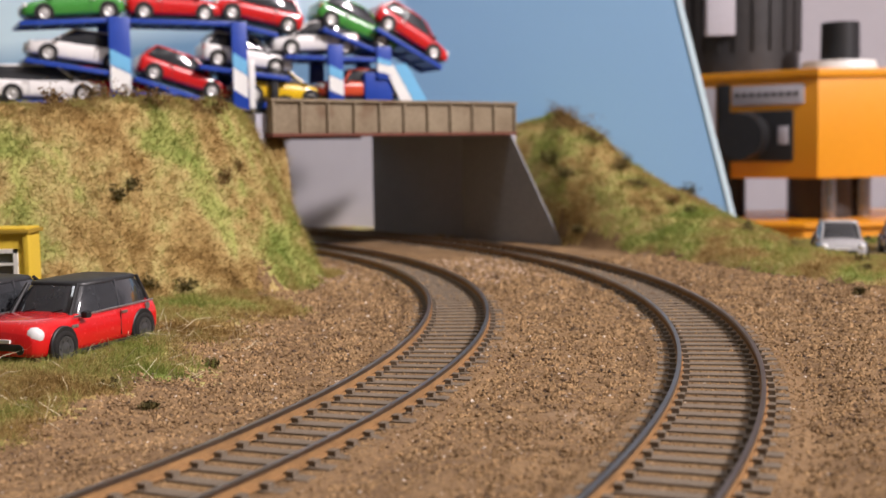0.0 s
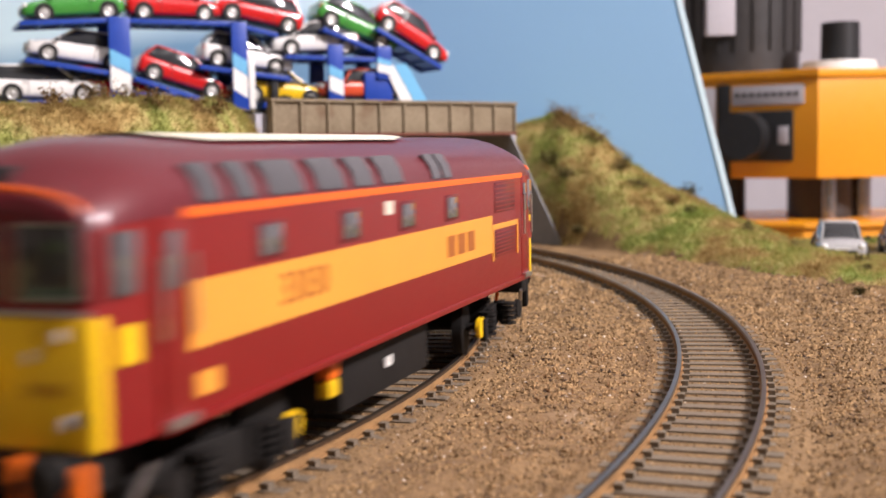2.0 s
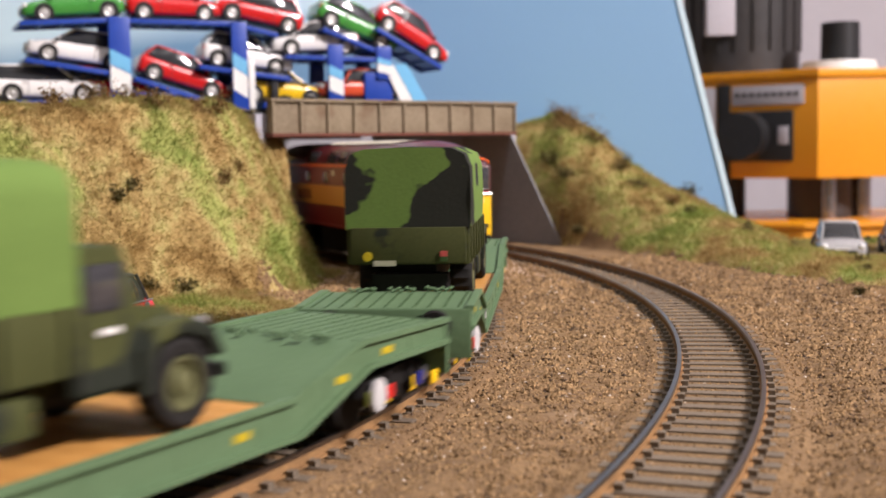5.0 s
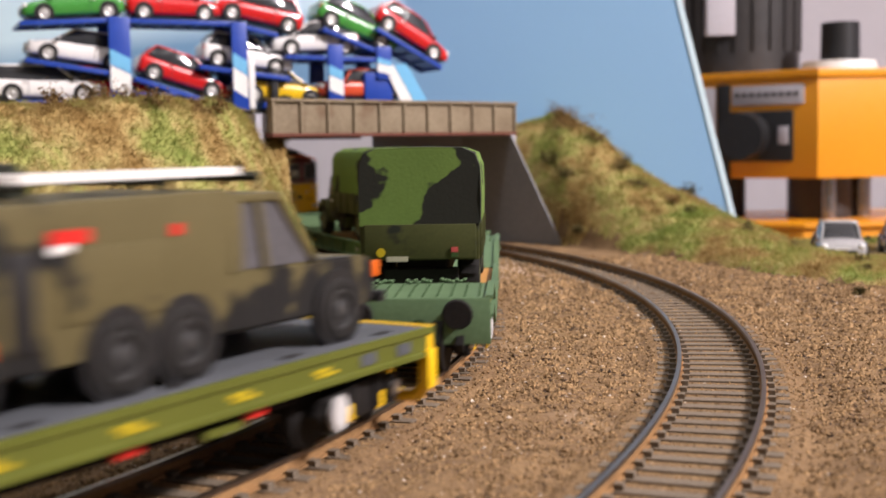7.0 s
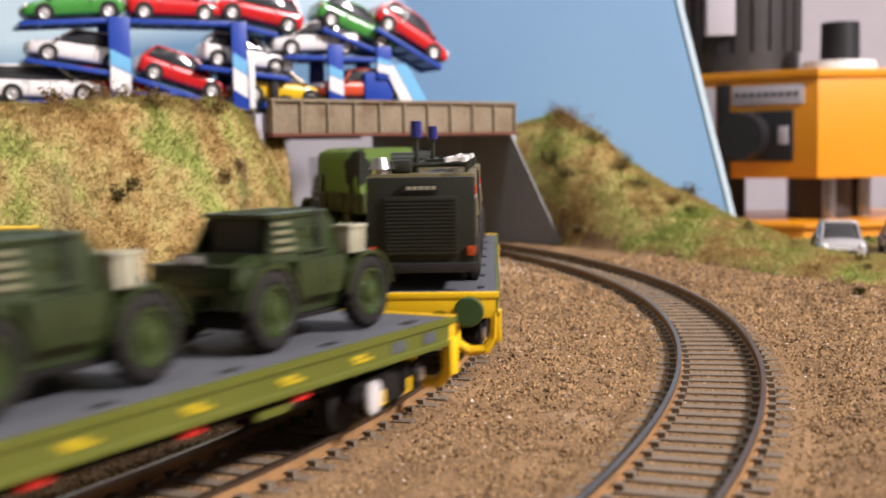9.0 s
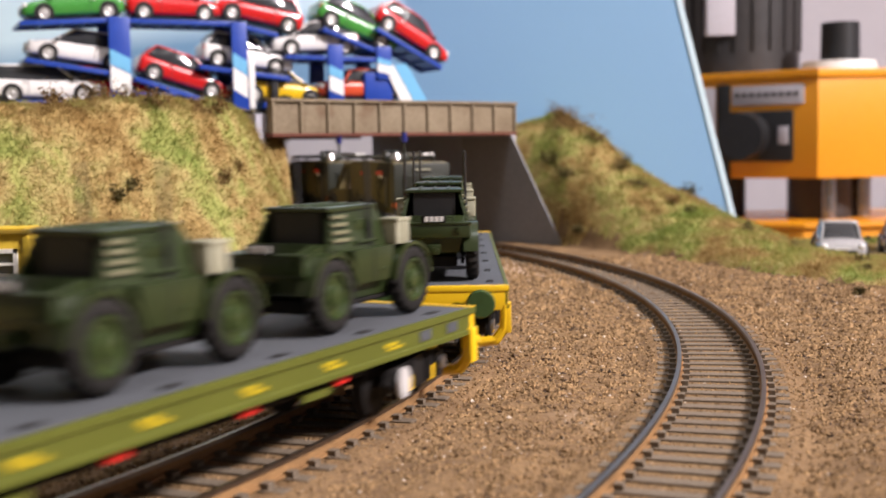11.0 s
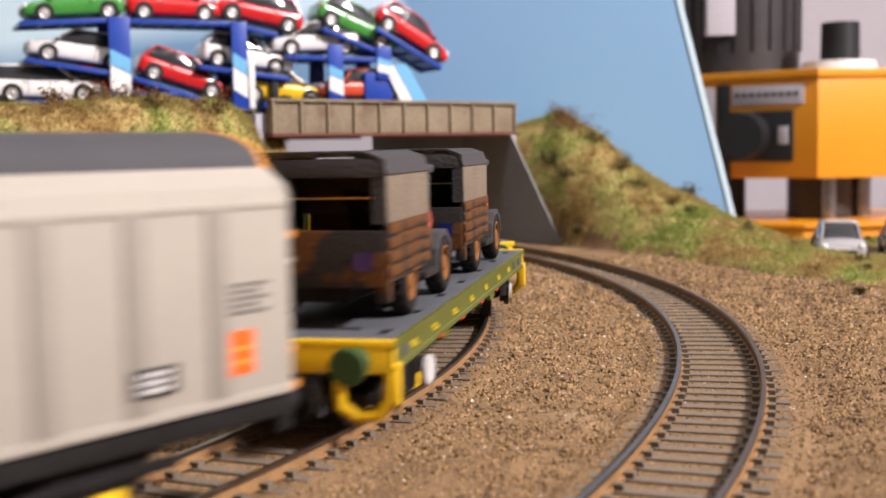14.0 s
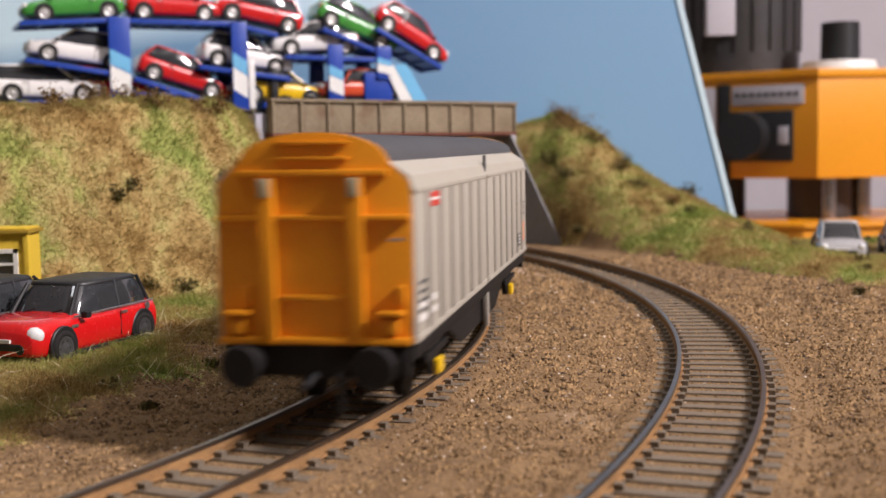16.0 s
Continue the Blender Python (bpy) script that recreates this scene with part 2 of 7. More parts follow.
def beyond_bridge(x, y):
    """1 outside the bridge's outer abutment and wing wall, 0 on the track side."""
    ux, uy = (PB.x - PA.x) / SPAN, (PB.y - PA.y) / SPAN
    lx, ly = (x - PA.x) * ux + (y - PA.y) * uy, -(x - PA.x) * uy + (y - PA.y) * ux
    return np.where(ly > -40, smooth01((lx - SPAN + 1.5) / 5), 1.0)


FOOT = [(-64, 540), (-52, 500), (-52, 470), (-70, 428), (-100, 392), (-140, 375), (-220, 365), (-420, 350), (-700, 300)]


def bank_distance(x, y):
    """How far a place lies inside the inner bank, from its foot line (negative: outside)."""
    best, sign = np.full(x.shape, 1e9), np.ones(x.shape)
    for (ax, ay), (bx, by) in zip(FOOT, FOOT[1:]):
        dx, dy = bx - ax, by - ay
        t = np.clip(((x - ax) * dx + (y - ay) * dy) / (dx * dx + dy * dy), 0, 1)
        d = np.hypot(x - ax - t * dx, y - ay - t * dy)
        side = np.where(dx * (y - ay) - dy * (x - ax) < 0, 1.0, -1.0)
        sign = np.where(d < best - 1e-6, side, sign)
        best = np.minimum(best, d)
    return best * sign


def ridge(x):
    return np.interp(x, [20, 44, 65, 84, 99, 120, 138, 153, 170, 188, 260], [54, 61, 65, 55, 38.5, 24.5, 15, 6.5, -2, -9, -9])


def turf_foot(x):
    """The line along the outer side where the ballast ends."""
    return np.interp(x, [40, 60, 95, 120, 150, 200, 300], [640, 612, 548, 480, 405, 330, 250])


def height(x, y):
    r = np.hypot(x - CENTRE[0], y - CENTRE[1])
    z = np.full(x.shape, BED) + 0.35 * wobble(x, y, 9) + 0.25 * wobble(x, y, 3, 2)
    mid = (R_IN + R_OUT) / 2
    z += 1.0 * np.exp(-((r - mid) / 14) ** 2) + 1.2 * smooth01((r - R_OUT - 16) / 14)  # crowns between and outside the tracks
    # turf beside the inner track
    z += 3.6 * smooth01((R_IN - 42 - r) / 40)
    d = bank_distance(x, y)
    face = smooth01((d + 4 + 2.5 * wobble(x, y, 17, 4)) / 35) ** 0.85
    inner = np.where(r < R_IN - 26, 1.0, np.clip((R_IN - 20 - r) / 6, 0, 1))
    z = z + (PLATEAU + 2.0 * wobble(x, y, 22, 1) - z) * face * inner
    z += (1.8 * wobble(x, y, 5.5, 11) + 1.0 * wobble(x, y, 2.6, 12)) * smooth01(d / 8) * inner * (x > -330) * (y < 560)
    # outer bank
    f = turf_foot(x)
    rise = smooth01((y - f) / np.maximum(12, 668 - f))
    out = smooth01((r - R_OUT - 36) / 8) * beyond_bridge(x, y)
    z = z + (ridge(x) + 2.2 * wobble(x, y, 16, 7) - 1) * rise * out * (x > 20)
    z += np.where((x > 60), 2.5 * smooth01((y - f) / 20), 0)
    return z


def turfness(x, y):
    """1 on turf, 0 on ballast."""
    r = np.hypot(x - CENTRE[0], y - CENTRE[1])
    edge = 7 * wobble(x, y, 16, 3) + 4 * wobble(x, y, 6, 5)
    inner = smooth01((R_IN - 56 + 1.3 * edge - r) / 34 + 0.5)
    inner = np.maximum(inner, smooth01((bank_distance(x, y) + 10 + edge) / 8))
    outer = smooth01((y - turf_foot(x) + 1.2 * edge) / 14) * (r > R_OUT + 26) * beyond_bridge(x, y)
    return np.maximum(inner, outer)


def in_trough(x, y, z):
    """The bed is level with the sleepers along the tracks."""
    r = np.hypot(x - CENTRE[0], y - CENTRE[1])
    for R in (R_IN, R_OUT):
        d = np.abs(r - R)
        z = np.where(d < 16.5, np.clip(z, BED + 0.9, BED + 1.2) + np.where(d > 11, 0.22 + 0.4 * wobble(x, y, 5, 8), 0), z)
    return z


def ground_mesh():
    def axis(stops):
        out = []
        for a, b, s in stops:
            out += list(np.arange(a, b, s))
        return np.array(out + [stops[-1][1]])
    xs = axis([(-1140, -320, 20), (-320, -160, 6), (-160, 130, 2.0), (130, 260, 4), (260, 630, 20)])
    ys = axis([(-250, 90, 20), (90, 120, 5), (120, 420, 2.0), (420, 720, 3.5), (720, 1170, 25)])
    X, Y = np.meshgrid(xs, ys)
    Z = height(X, Y)
    T = turfness(X, Y)
    Z += np.where(T < 0.5, 0.35, 0.8) * np.random.default_rng(3).uniform(-1, 1, X.shape) * (np.hypot(X, Y) < 900)
    Z = in_trough(X, Y, Z)
    ny, nx = X.shape
    V = np.stack([X, Y, Z], -1).reshape(-1, 3)
    i = np.arange(nx * ny).reshape(ny, nx)
    F = np.stack([i[:-1, :-1], i[:-1, 1:], i[1:, 1:], i[1:, :-1]], -1).reshape(-1, 4)
    c = V[F].mean(1)
    F = F[~(((c[:, 0] > 20) & (c[:, 1] > 800)) | ((c[:, 0] > 164) & (c[:, 1] > 655)))]
    ob = raw("ground", V, F.tolist(), [BALLAST, TURF])
    t = (T.ravel()[F].mean(1) + np.random.default_rng(8).uniform(-0.3, 0.3, len(F)) > 0.5).astype(np.int32)
    ob.data.polygons.foreach_set("material_index", t)
    return tagged(ob, "brown ballast bed and straw-green turf banks of the model landscape", "ground", kind="structure")


ground_mesh()


def on_circle(R, phi, z=0.0):
    return (CENTRE[0] + R * math.cos(phi), CENTRE[1] + R * math.sin(phi), z)


def ring(bm, R, w0, w1, z0, z1, a, b, step=0.012):
    """A bar of rectangular section bent along a circle."""
    n = max(2, int((b - a) / step))
    rings = []
    for k in range(n + 1):
        p = a + (b - a) * k / n
        rings.append([on_circle(R + w0, p, z0), on_circle(R + w1, p, z0), on_circle(R + w1, p, z1), on_circle(R + w0, p, z1)])
    return loft(bm, rings)


def rail_track(name, R, a, b, near, label):
    t = thing(name, label, "railway track", "railway tracks")
    for side in (-1, 1):
        c = side * HALF_GAUGE
        rail = part("rail", ring(B(), R, c - 0.45, c + 0.45, -0.75, 0.0, a, b), RAILTOP, t, "worn steel rail with rusty sides")
        part("rail_web", ring(ring(B(), R, c - 0.25, c + 0.25, -2.3, -0.75, a, b), R, c - 0.95, c + 0.95, -2.65, -2.25, a, b), RUST, rail, "rust brown rail web and foot")
    sl = B()
    box(sl, -13.8, 13.8, -1.55, 1.55, -4.6, -2.7, 0.15)
    me = mesh_of("sleeper", sl, SLEEPER, 0)
    ch = B()
    for side in (-1, 1):
        for o in (-1, 1):
            box(ch, side * HALF_GAUGE + o * 1.5 - 0.75, side * HALF_GAUGE + o * 1.5 + 0.75, -0.9, 0.9, -2.75, -1.75, 0)
    mc = mesh_of("chair", ch, SLEEPER, 0)
    step = 6.9 / R
    rest = B()
    k = 0
    rng = random.Random(5)
    p = a
    while p < b:
        m = at(*on_circle(R, p), 0, 0, math.degrees(p) + rng.uniform(-0.8, 0.8))
        if near[0] < p < near[1]:
            s = shared("sleeper", me, t, m)
            shared("rail_chair", mc, s, Matrix())
        else:
            box(rest, -13.8, 13.8, -1.55, 1.55, -4.6, -2.7, 0, Matrix.Translation(on_circle(R, p)) @ Euler((0, 0, p)).to_matrix().to_4x4())
        p += step
    tagged(part("sleepers_far", rest, SLEEPER, t, "", 0), kind="stuff")
    return t


rail_track("inner_track", R_IN, -math.pi, math.pi - 0.001, (-0.62, 0.70), "curved model railway track with brown sleepers and rusty rails")
rail_track("outer_track", R_OUT, -1.35, 1.9, (-0.62, 0.62), "curved outer model railway track with brown sleepers and rusty rails")


def scatter_stones(name, n, mat, size, seed, label, keep):
    rng = np.random.default_rng(seed)
    d = 118 + 440 * rng.uniform(0, 1, n) ** 1.45
    x = d * rng.uniform(-0.42, 0.42, n)
    y = d
    ok = keep(x, y, rng.uniform(0, 1, n))
    x, y = x[ok], y[ok]
    n = len(x)
    s = size * rng.uniform(0.35, 1.0, n) ** 1.6 * np.clip(y / 230, 0.8, 2.0)
    r = np.hypot(x - CENTRE[0], y - CENTRE[1])
    band = (np.abs(r - R_IN) < 16.5) | (np.abs(r - R_OUT) < 16.5)
    s = np.where(band, 0.7 * s, s)
    z = in_trough(x, y, height(x, y)) + 0.05 * s
    base = np.array([(1, 0, 0), (-1, 0, 0), (0, 1, 0), (0, -1, 0), (0, 0, 1), (0, 0, -1)], float)
    f0 = np.array([(0, 2, 4), (2, 1, 4), (1, 3, 4), (3, 0, 4), (2, 0, 5), (1, 2, 5), (3, 1, 5), (0, 3, 5)])
    V = base[None] * rng.uniform(0.55, 1.25, (n, 6, 1)) + rng.uniform(-0.25, 0.25, (n, 6, 3))
    th = rng.uniform(0, 6.28, n)
    c, q = np.cos(th), np.sin(th)
    V = np.stack([V[..., 0] * c[:, None] - V[..., 1] * q[:, None], V[..., 0] * q[:, None] + V[..., 1] * c[:, None], V[..., 2] * 0.8], -1)
    V = V * s[:, None, None] + np.stack([x, y, z], -1)[:, None]
    F = (f0[None] + 6 * np.arange(n)[:, None, None]).reshape(-1, 3)
    return tagged(raw(name, V.reshape(-1, 3), F.tolist(), [mat], False), label, "ballast", kind="stuff")


def off_rails(x, y):
    r = np.hypot(x - CENTRE[0], y - CENTRE[1])
    ok = np.ones(x.shape, bool)
    for R in (R_IN, R_OUT):
        for sgn in (-1, 1):
            ok &= np.abs(r - R - sgn * HALF_GAUGE) > 1.6
    return ok


def between_sleepers(x, y, u):
    r = np.hypot(x - CENTRE[0], y - CENTRE[1])
    p = np.arctan2(y - CENTRE[1], x - CENTRE[0])
    ok = np.ones(x.shape, bool)
    for R, a in ((R_IN, -math.pi), (R_OUT, -1.35)):
        on = np.abs(r - R) < 15.8
        k = np.mod((p - a) / (6.9 / R) + 0.5, 1) - 0.5
        ok &= ~(on & (((np.abs(k) * 6.9 < 2.0) & ((np.abs(r - R) < 10.6) | (u > 0.8))) | (u > 0.7)))
    return ok


scatter_stones("ballast_stones", 130000, STONE, 0.70, 11, "loose brown granular ballast", lambda x, y, u: (turfness(x, y) < 0.6) & off_rails(x, y) & between_sleepers(x, y, u))
# white ballast grains, and glints on the stones put in as pale colour
GLINTSTONE = material("pale_grain_and_glint", (0.62, 0.54, 0.44), 0.5, second=(0.42, 0.34, 0.26), grain=80, fine=600, island=0.6)
scatter_stones("pale_stones_and_glints", 3600, GLINTSTONE, 0.5, 13, "scattered pale ballast grains, some standing for glints", lambda x, y, u: (turfness(x, y) < 0.7) & off_rails(x, y) & between_sleepers(x, y, u))
PALESAND = material("pale_dusty_ballast", (0.56, 0.43, 0.33), 0.9, second=(0.40, 0.29, 0.21), grain=80, fine=600, island=0.5)
scatter_stones("dusty_ballast", 90000, PALESAND, 0.5, 14, "pale dusty ballast by the bridge", lambda x, y, u: (y > 455 + 60 * u + 14 * wobble(x, y, 14, 6)) & (turfness(x, y) < 0.4) & off_rails(x, y) & (np.abs(np.hypot(x - CENTRE[0], y - CENTRE[1]) - R_OUT) > 15.5) & (np.abs(np.hypot(x - CENTRE[0], y - CENTRE[1]) - R_IN) > 15.5) & (np.hypot(x - CENTRE[0], y - CENTRE[1]) < R_OUT))
scatter_stones("dark_ballast_stones", 11000, DARKSTONE, 0.62, 12, "scattered darker ballast grains", lambda x, y, u: (turfness(x, y) < 0.7) & off_rails(x, y) & between_sleepers(x, y, u))


def fibres(name, n, mat, length, seed, label, where, area, width=0.085, lay=1.0):
    """Static grass: short bent fibres standing on the turf."""
    rng = np.random.default_rng(seed)
    x, y = rng.uniform(area[0], area[1], n), rng.uniform(area[2], area[3], n)
    ok = where(x, y, rng.uniform(0, 1, n))
    x, y = x[ok], y[ok]
    n = len(x)
    z = height(x, y)
    e = 2.0
    gx, gy = (height(x + e, y) - height(x - e, y)) / (2 * e), (height(x, y + e) - height(x, y - e)) / (2 * e)
    nrm = np.stack([-gx, -gy, np.ones(n)], -1)
    nrm /= np.linalg.norm(nrm, axis=1)[:, None]
    d = 0.7 * nrm + np.array([0, 0, 0.35]) + rng.normal(0, 0.55, (n, 3))
    d[:, 2] *= lay
    d /= np.linalg.norm(d, axis=1)[:, None]
    L = length * rng.uniform(0.4, 1.25, n)
    side = np.cross(d, rng.normal(0, 1, (n, 3)))
    side /= np.linalg.norm(side, axis=1)[:, None]
    w = width * np.clip(y / 300, 0.8, 2.2)
    b = np.stack([x, y, z - 0.4], -1)
    droop = np.stack([rng.normal(0, 0.25, n), rng.normal(0, 0.25, n), -0.25 * np.ones(n)], -1) * L[:, None]
    V = np.stack([b - side * w[:, None], b + side * w[:, None], b + d * (0.55 * L)[:, None] + side * (0.8 * w)[:, None], b + d * (0.55 * L)[:, None] - side * (0.8 * w)[:, None], b + d * L[:, None] + droop], 1)
    i = 5 * np.arange(n)[:, None]
    F = (i + [0, 1, 2, 3]).tolist() + (i + [3, 2, 4]).tolist()
    return tagged(raw(name, V.reshape(-1, 3), F, [mat], False), label, "grass", kind="stuff")


LEFT, RIGHT = (-230, -30, 170, 560), (20, 270, 330, 720)
SHORT = lambda x, y, u: (turfness(x, y) > 0.35 + 0.5 * u)
fibres("straw_grass", 250000, BLADE, 3.4, 21, "dry straw-coloured static grass", SHORT, LEFT)
fibres("green_grass", 80000, GREENBLADE, 4.0, 22, "bright green static grass", lambda x, y, u: SHORT(x, y, u) & (wobble(x, y, 13, 9) > -0.1 + 0.45 * u), LEFT)
fibres("brown_grass", 42000, BROWNBLADE, 4.0, 25, "withered brown static grass", lambda x, y, u: SHORT(x, y, u) & (wobble(x, y, 15, 6) > -0.02 + 0.3 * u), LEFT)
fibres("brown_grass", 7000, BROWNBLADE, 3.6, 26, "withered brown static grass", lambda x, y, u: SHORT(x, y, u) & (wobble(x, y, 15, 6) > 0.0 + 0.3 * u), RIGHT)
fibres("green_grass", 55000, GREENBLADE, 4.6, 29, "bright green static grass", SHORT, (-125, -40, 165, 330))
fibres("long_straw", 420, PALEBLADE, 13, 27, "long bleached straw fibres lying on the turf", lambda x, y, u: turfness(x, y) > 0.3, (-115, -40, 225, 345), 0.07, 0.3)
fibres("straw_grass", 130000, STRAWBLADE, 4.4, 23, "dry straw-coloured static grass", SHORT, RIGHT)
fibres("green_grass", 40000, GREENBLADE, 4.0, 24, "bright green static grass", lambda x, y, u: SHORT(x, y, u) & (wobble(x, y, 13, 9) > -0.1 + 0.45 * u), RIGHT)


def shrub(x, y, size, seed, brown=False):
    """A clump of dark foliage: a few twigs and many small leaf flakes."""
    rng = random.Random(seed)
    z = float(height(np.array([x]), np.array([y]))[0])
    t = thing("shrub", "low clump of rust-brown scenic foliage on turf" if brown else "low clump of dark olive scenic foliage on turf", "shrub", "dark foliage clumps", at(x, y, z))
    tw, lf = B(), B()
    for _ in range(6):
        a, e = rng.uniform(0, 6.28), rng.uniform(0.3, 1.3)
        tip = Vector((math.cos(a) * math.cos(e), math.sin(a) * math.cos(e), math.sin(e))) * size * rng.uniform(0.6, 1.0)
        rod(tw, (0, 0, -0.5), tip, 0.15, 0.06, 5)
        for _ in range(12 + int(6 * size)):
            p = tip * rng.uniform(0.3, 1.1) + Vector((rng.gauss(0, 1), rng.gauss(0, 1), rng.gauss(0, 0.8))) * size * 0.2
            p.z = max(p.z, 0.0)
            q = [p + Vector((rng.uniform(-1, 1), rng.uniform(-1, 1), rng.uniform(-1, 1))) * 0.6 for _ in range(4)]
            for f in ((0, 1, 2), (0, 2, 3)):
                lf.faces.new([lf.verts.new(q[k]) for k in f])
    part("twig", tw, SHRUB, t)
    tagged(part("foliage", lf, BROWNSHRUB if brown else SHRUB, t, "", 0), kind="stuff")
    return t


BROWN_ONES = (3, 4, 5, 7, 12, 13, 14, 16, 25, 26, 27, 28, 29)
for k, (x, y, s) in enumerate([(-103, 412, 6), (-96, 398, 5), (-86, 408, 5), (-118, 440, 8), (-88, 452, 6), (-75, 455, 5), (-107, 405, 4), (-130, 420, 7), (-72, 262, 2.5), (-56, 292, 2.5), (-60, 246, 2.0), (-36, 214, 2.2),
                               (70, 658, 13), (80, 650, 9), (62, 664, 10), (98, 620, 7), (112, 600, 6), (128, 640, 8), (120, 590, 5), (140, 560, 5), (150, 520, 4), (165, 480, 4), (155, 450, 3), (68, 610, 5), (136, 400, 3),
                               (-112, 446, 9), (-100, 436, 8), (-84, 462, 7), (-126, 452, 8), (-78, 440, 6), (56, 648, 8), (64, 636, 7), (92, 636, 8)]):
    shrub(x, y, s, 40 + k, k in BROWN_ONES)

# ---- bridge ----
BR = math.degrees(math.atan2(PB.y - PA.y, PB.x - PA.x))


def bridge():
    t = thing("road_bridge", "weathered stone-coloured panelled girder bridge carrying the road over both tracks", "bridge", m=at(PA.x, PA.y, 0, 0, 0, BR))
    part("deck", box(box(B(), -6, SPAN + 1, 4, 24, 56, 64), -40, SPAN + 20, 24, 130, 56, 64), ABUTMENT, t, "flat grey road deck")
    part("road_surface", box(B(), -6, SPAN + 1, 6, 128, 64, 65.4), TARMAC, t, "dark tarmac road surface")
    for y0, nm in ((0, "parapet"), (130, "parapet")):
        p = part(nm, box(B(), -0.5, SPAN + 0.5, y0, y0 + 3.4, 55.2, 69.2, 0.3), PARAPET, t, "panelled parapet girder in weathered buff")
        s = y0 - 1.6 if y0 == 0 else y0 + 3.4
        part("top_flange", box(B(), -1.2, SPAN + 1.2, y0 - 1.6, y0 + 4.4, 69.2, 70.7, 0.4), PARAPET, p)
        part("bottom_flange", box(B(), -1.2, SPAN + 1.2, y0 - 1.5, y0 + 4.4, 53.6, 55.2, 0.3), REDOXIDE, p, "dark red-brown bottom flange")
        me = mesh_of("stiffener", box(B(), -0.6, 0.6, -1.4, 0.3, 55.2, 69.2, 0.25), PARAPET)
        n = 10
        for k in range(n + 1):
            shared("stiffener", me, p, at(SPAN * k / n, y0 if y0 == 0 else y0 + 5.0, 0))
    part("abutment", box(box(B(), SPAN - 2.4, SPAN + 5, 3.6, 36, -6, 56), SPAN + 9, SPAN + 18, 36, 128, -6, 56), ABUTMENT, t, "plain dark grey abutment wall")
    part("abutment", box(B(), -8, -1, 4, 118, -6, 56), ABUTMENT, t, "plain dark grey abutment wall")
    w = B()
    prism(w, [(36, -6), (36, 53), (-1.4, 53), (-36, -3), (-36, -6)], SPAN - 3.4, SPAN - 2.4, "x")
    wing = part("wing_wall", w, WINGCARD, t, "sloping dark grey wing wall")
    return t


bridge()

# ---- painted sky board ----


def sky_board():
    m = bpy.data.materials.new("painted_sky")
    m.use_nodes = True
    n, link = m.node_tree.nodes, m.node_tree.links.new
    b = n["Principled BSDF"]
    b.inputs["Roughness"].default_value = 0.6
    co, no, mp, mix = n.new("ShaderNodeTexCoord"), n.new("ShaderNodeTexNoise"), n.new("ShaderNodeMapRange"), n.new("ShaderNodeMix")
    no.inputs["Scale"].default_value, no.inputs["Detail"].default_value = 3.2, 3
    sep, add = n.new("ShaderNodeSeparateXYZ"), n.new("ShaderNodeMath")
    link(co.outputs["Object"], sep.inputs[0])
    link(co.outputs["Object"], no.inputs["Vector"])
    # a pale cloud high on the western part
    wav, fx, fz, both = n.new("ShaderNodeMath"), n.new("ShaderNodeMapRange"), n.new("ShaderNodeMapRange"), n.new("ShaderNodeMath")
    wav.operation, both.operation = "MULTIPLY_ADD", "MULTIPLY"
    wav.inputs[1].default_value = 0.06
    link(no.outputs["Fac"], wav.inputs[0])
    link(sep.outputs["Z"], wav.inputs[2])
    fx.inputs["From Min"].default_value, fx.inputs["From Max"].default_value = -0.020, -0.032
    link(sep.outputs["X"], fx.inputs["Value"])
    fz.inputs["From Min"].default_value, fz.inputs["From Max"].default_value = 0.145, 0.165
    link(wav.outputs[0], fz.inputs["Value"])
    link(fx.outputs["Result"], both.inputs[0])
    link(fz.outputs["Result"], both.inputs[1])
    mp = both
    mix.data_type = "RGBA"
    mix.inputs["A"].default_value, mix.inputs["B"].default_value = (0.185, 0.345, 0.545, 1), (0.62, 0.82, 0.95, 1)
    link(mp.outputs[0], mix.inputs["Factor"])
    link(mix.outputs["Result"], b.inputs["Base Color"])
    bp, fi = n.new("ShaderNodeBump"), n.new("ShaderNodeTexNoise")
    fi.inputs["Scale"].default_value = 260
    bp.inputs["Strength"].default_value, bp.inputs["Distance"].default_value = 0.15, 0.0005
    link(fi.outputs["Fac"], bp.inputs["Height"])
    link(bp.outputs["Normal"], b.inputs["Normal"])
    t = thing("sky_board", "pale blue painted sky board with a slanting white cut edge", "backscene board")
    bm = B()
    prism(bm, [(190, -8), (16, -8), (16, 62), (-640, 62), (-640, 330), (105, 330)], 803, 808, "y")
    part("panel", bm, m, t, "", 0)
    bm = B()
    d = Vector((190 - 105, 0, -8 - 330)).normalized()
    prism(bm, [(190, -8), (193.5, -8), (108.5, 330), (105, 330)], 802, 808, "y")
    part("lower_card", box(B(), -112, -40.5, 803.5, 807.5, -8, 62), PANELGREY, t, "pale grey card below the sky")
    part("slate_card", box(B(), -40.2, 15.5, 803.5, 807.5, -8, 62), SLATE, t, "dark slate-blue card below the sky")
    part("cut_edge", bm, BOARDEDGE, t, "white cut board edge", 0)


sky_board()

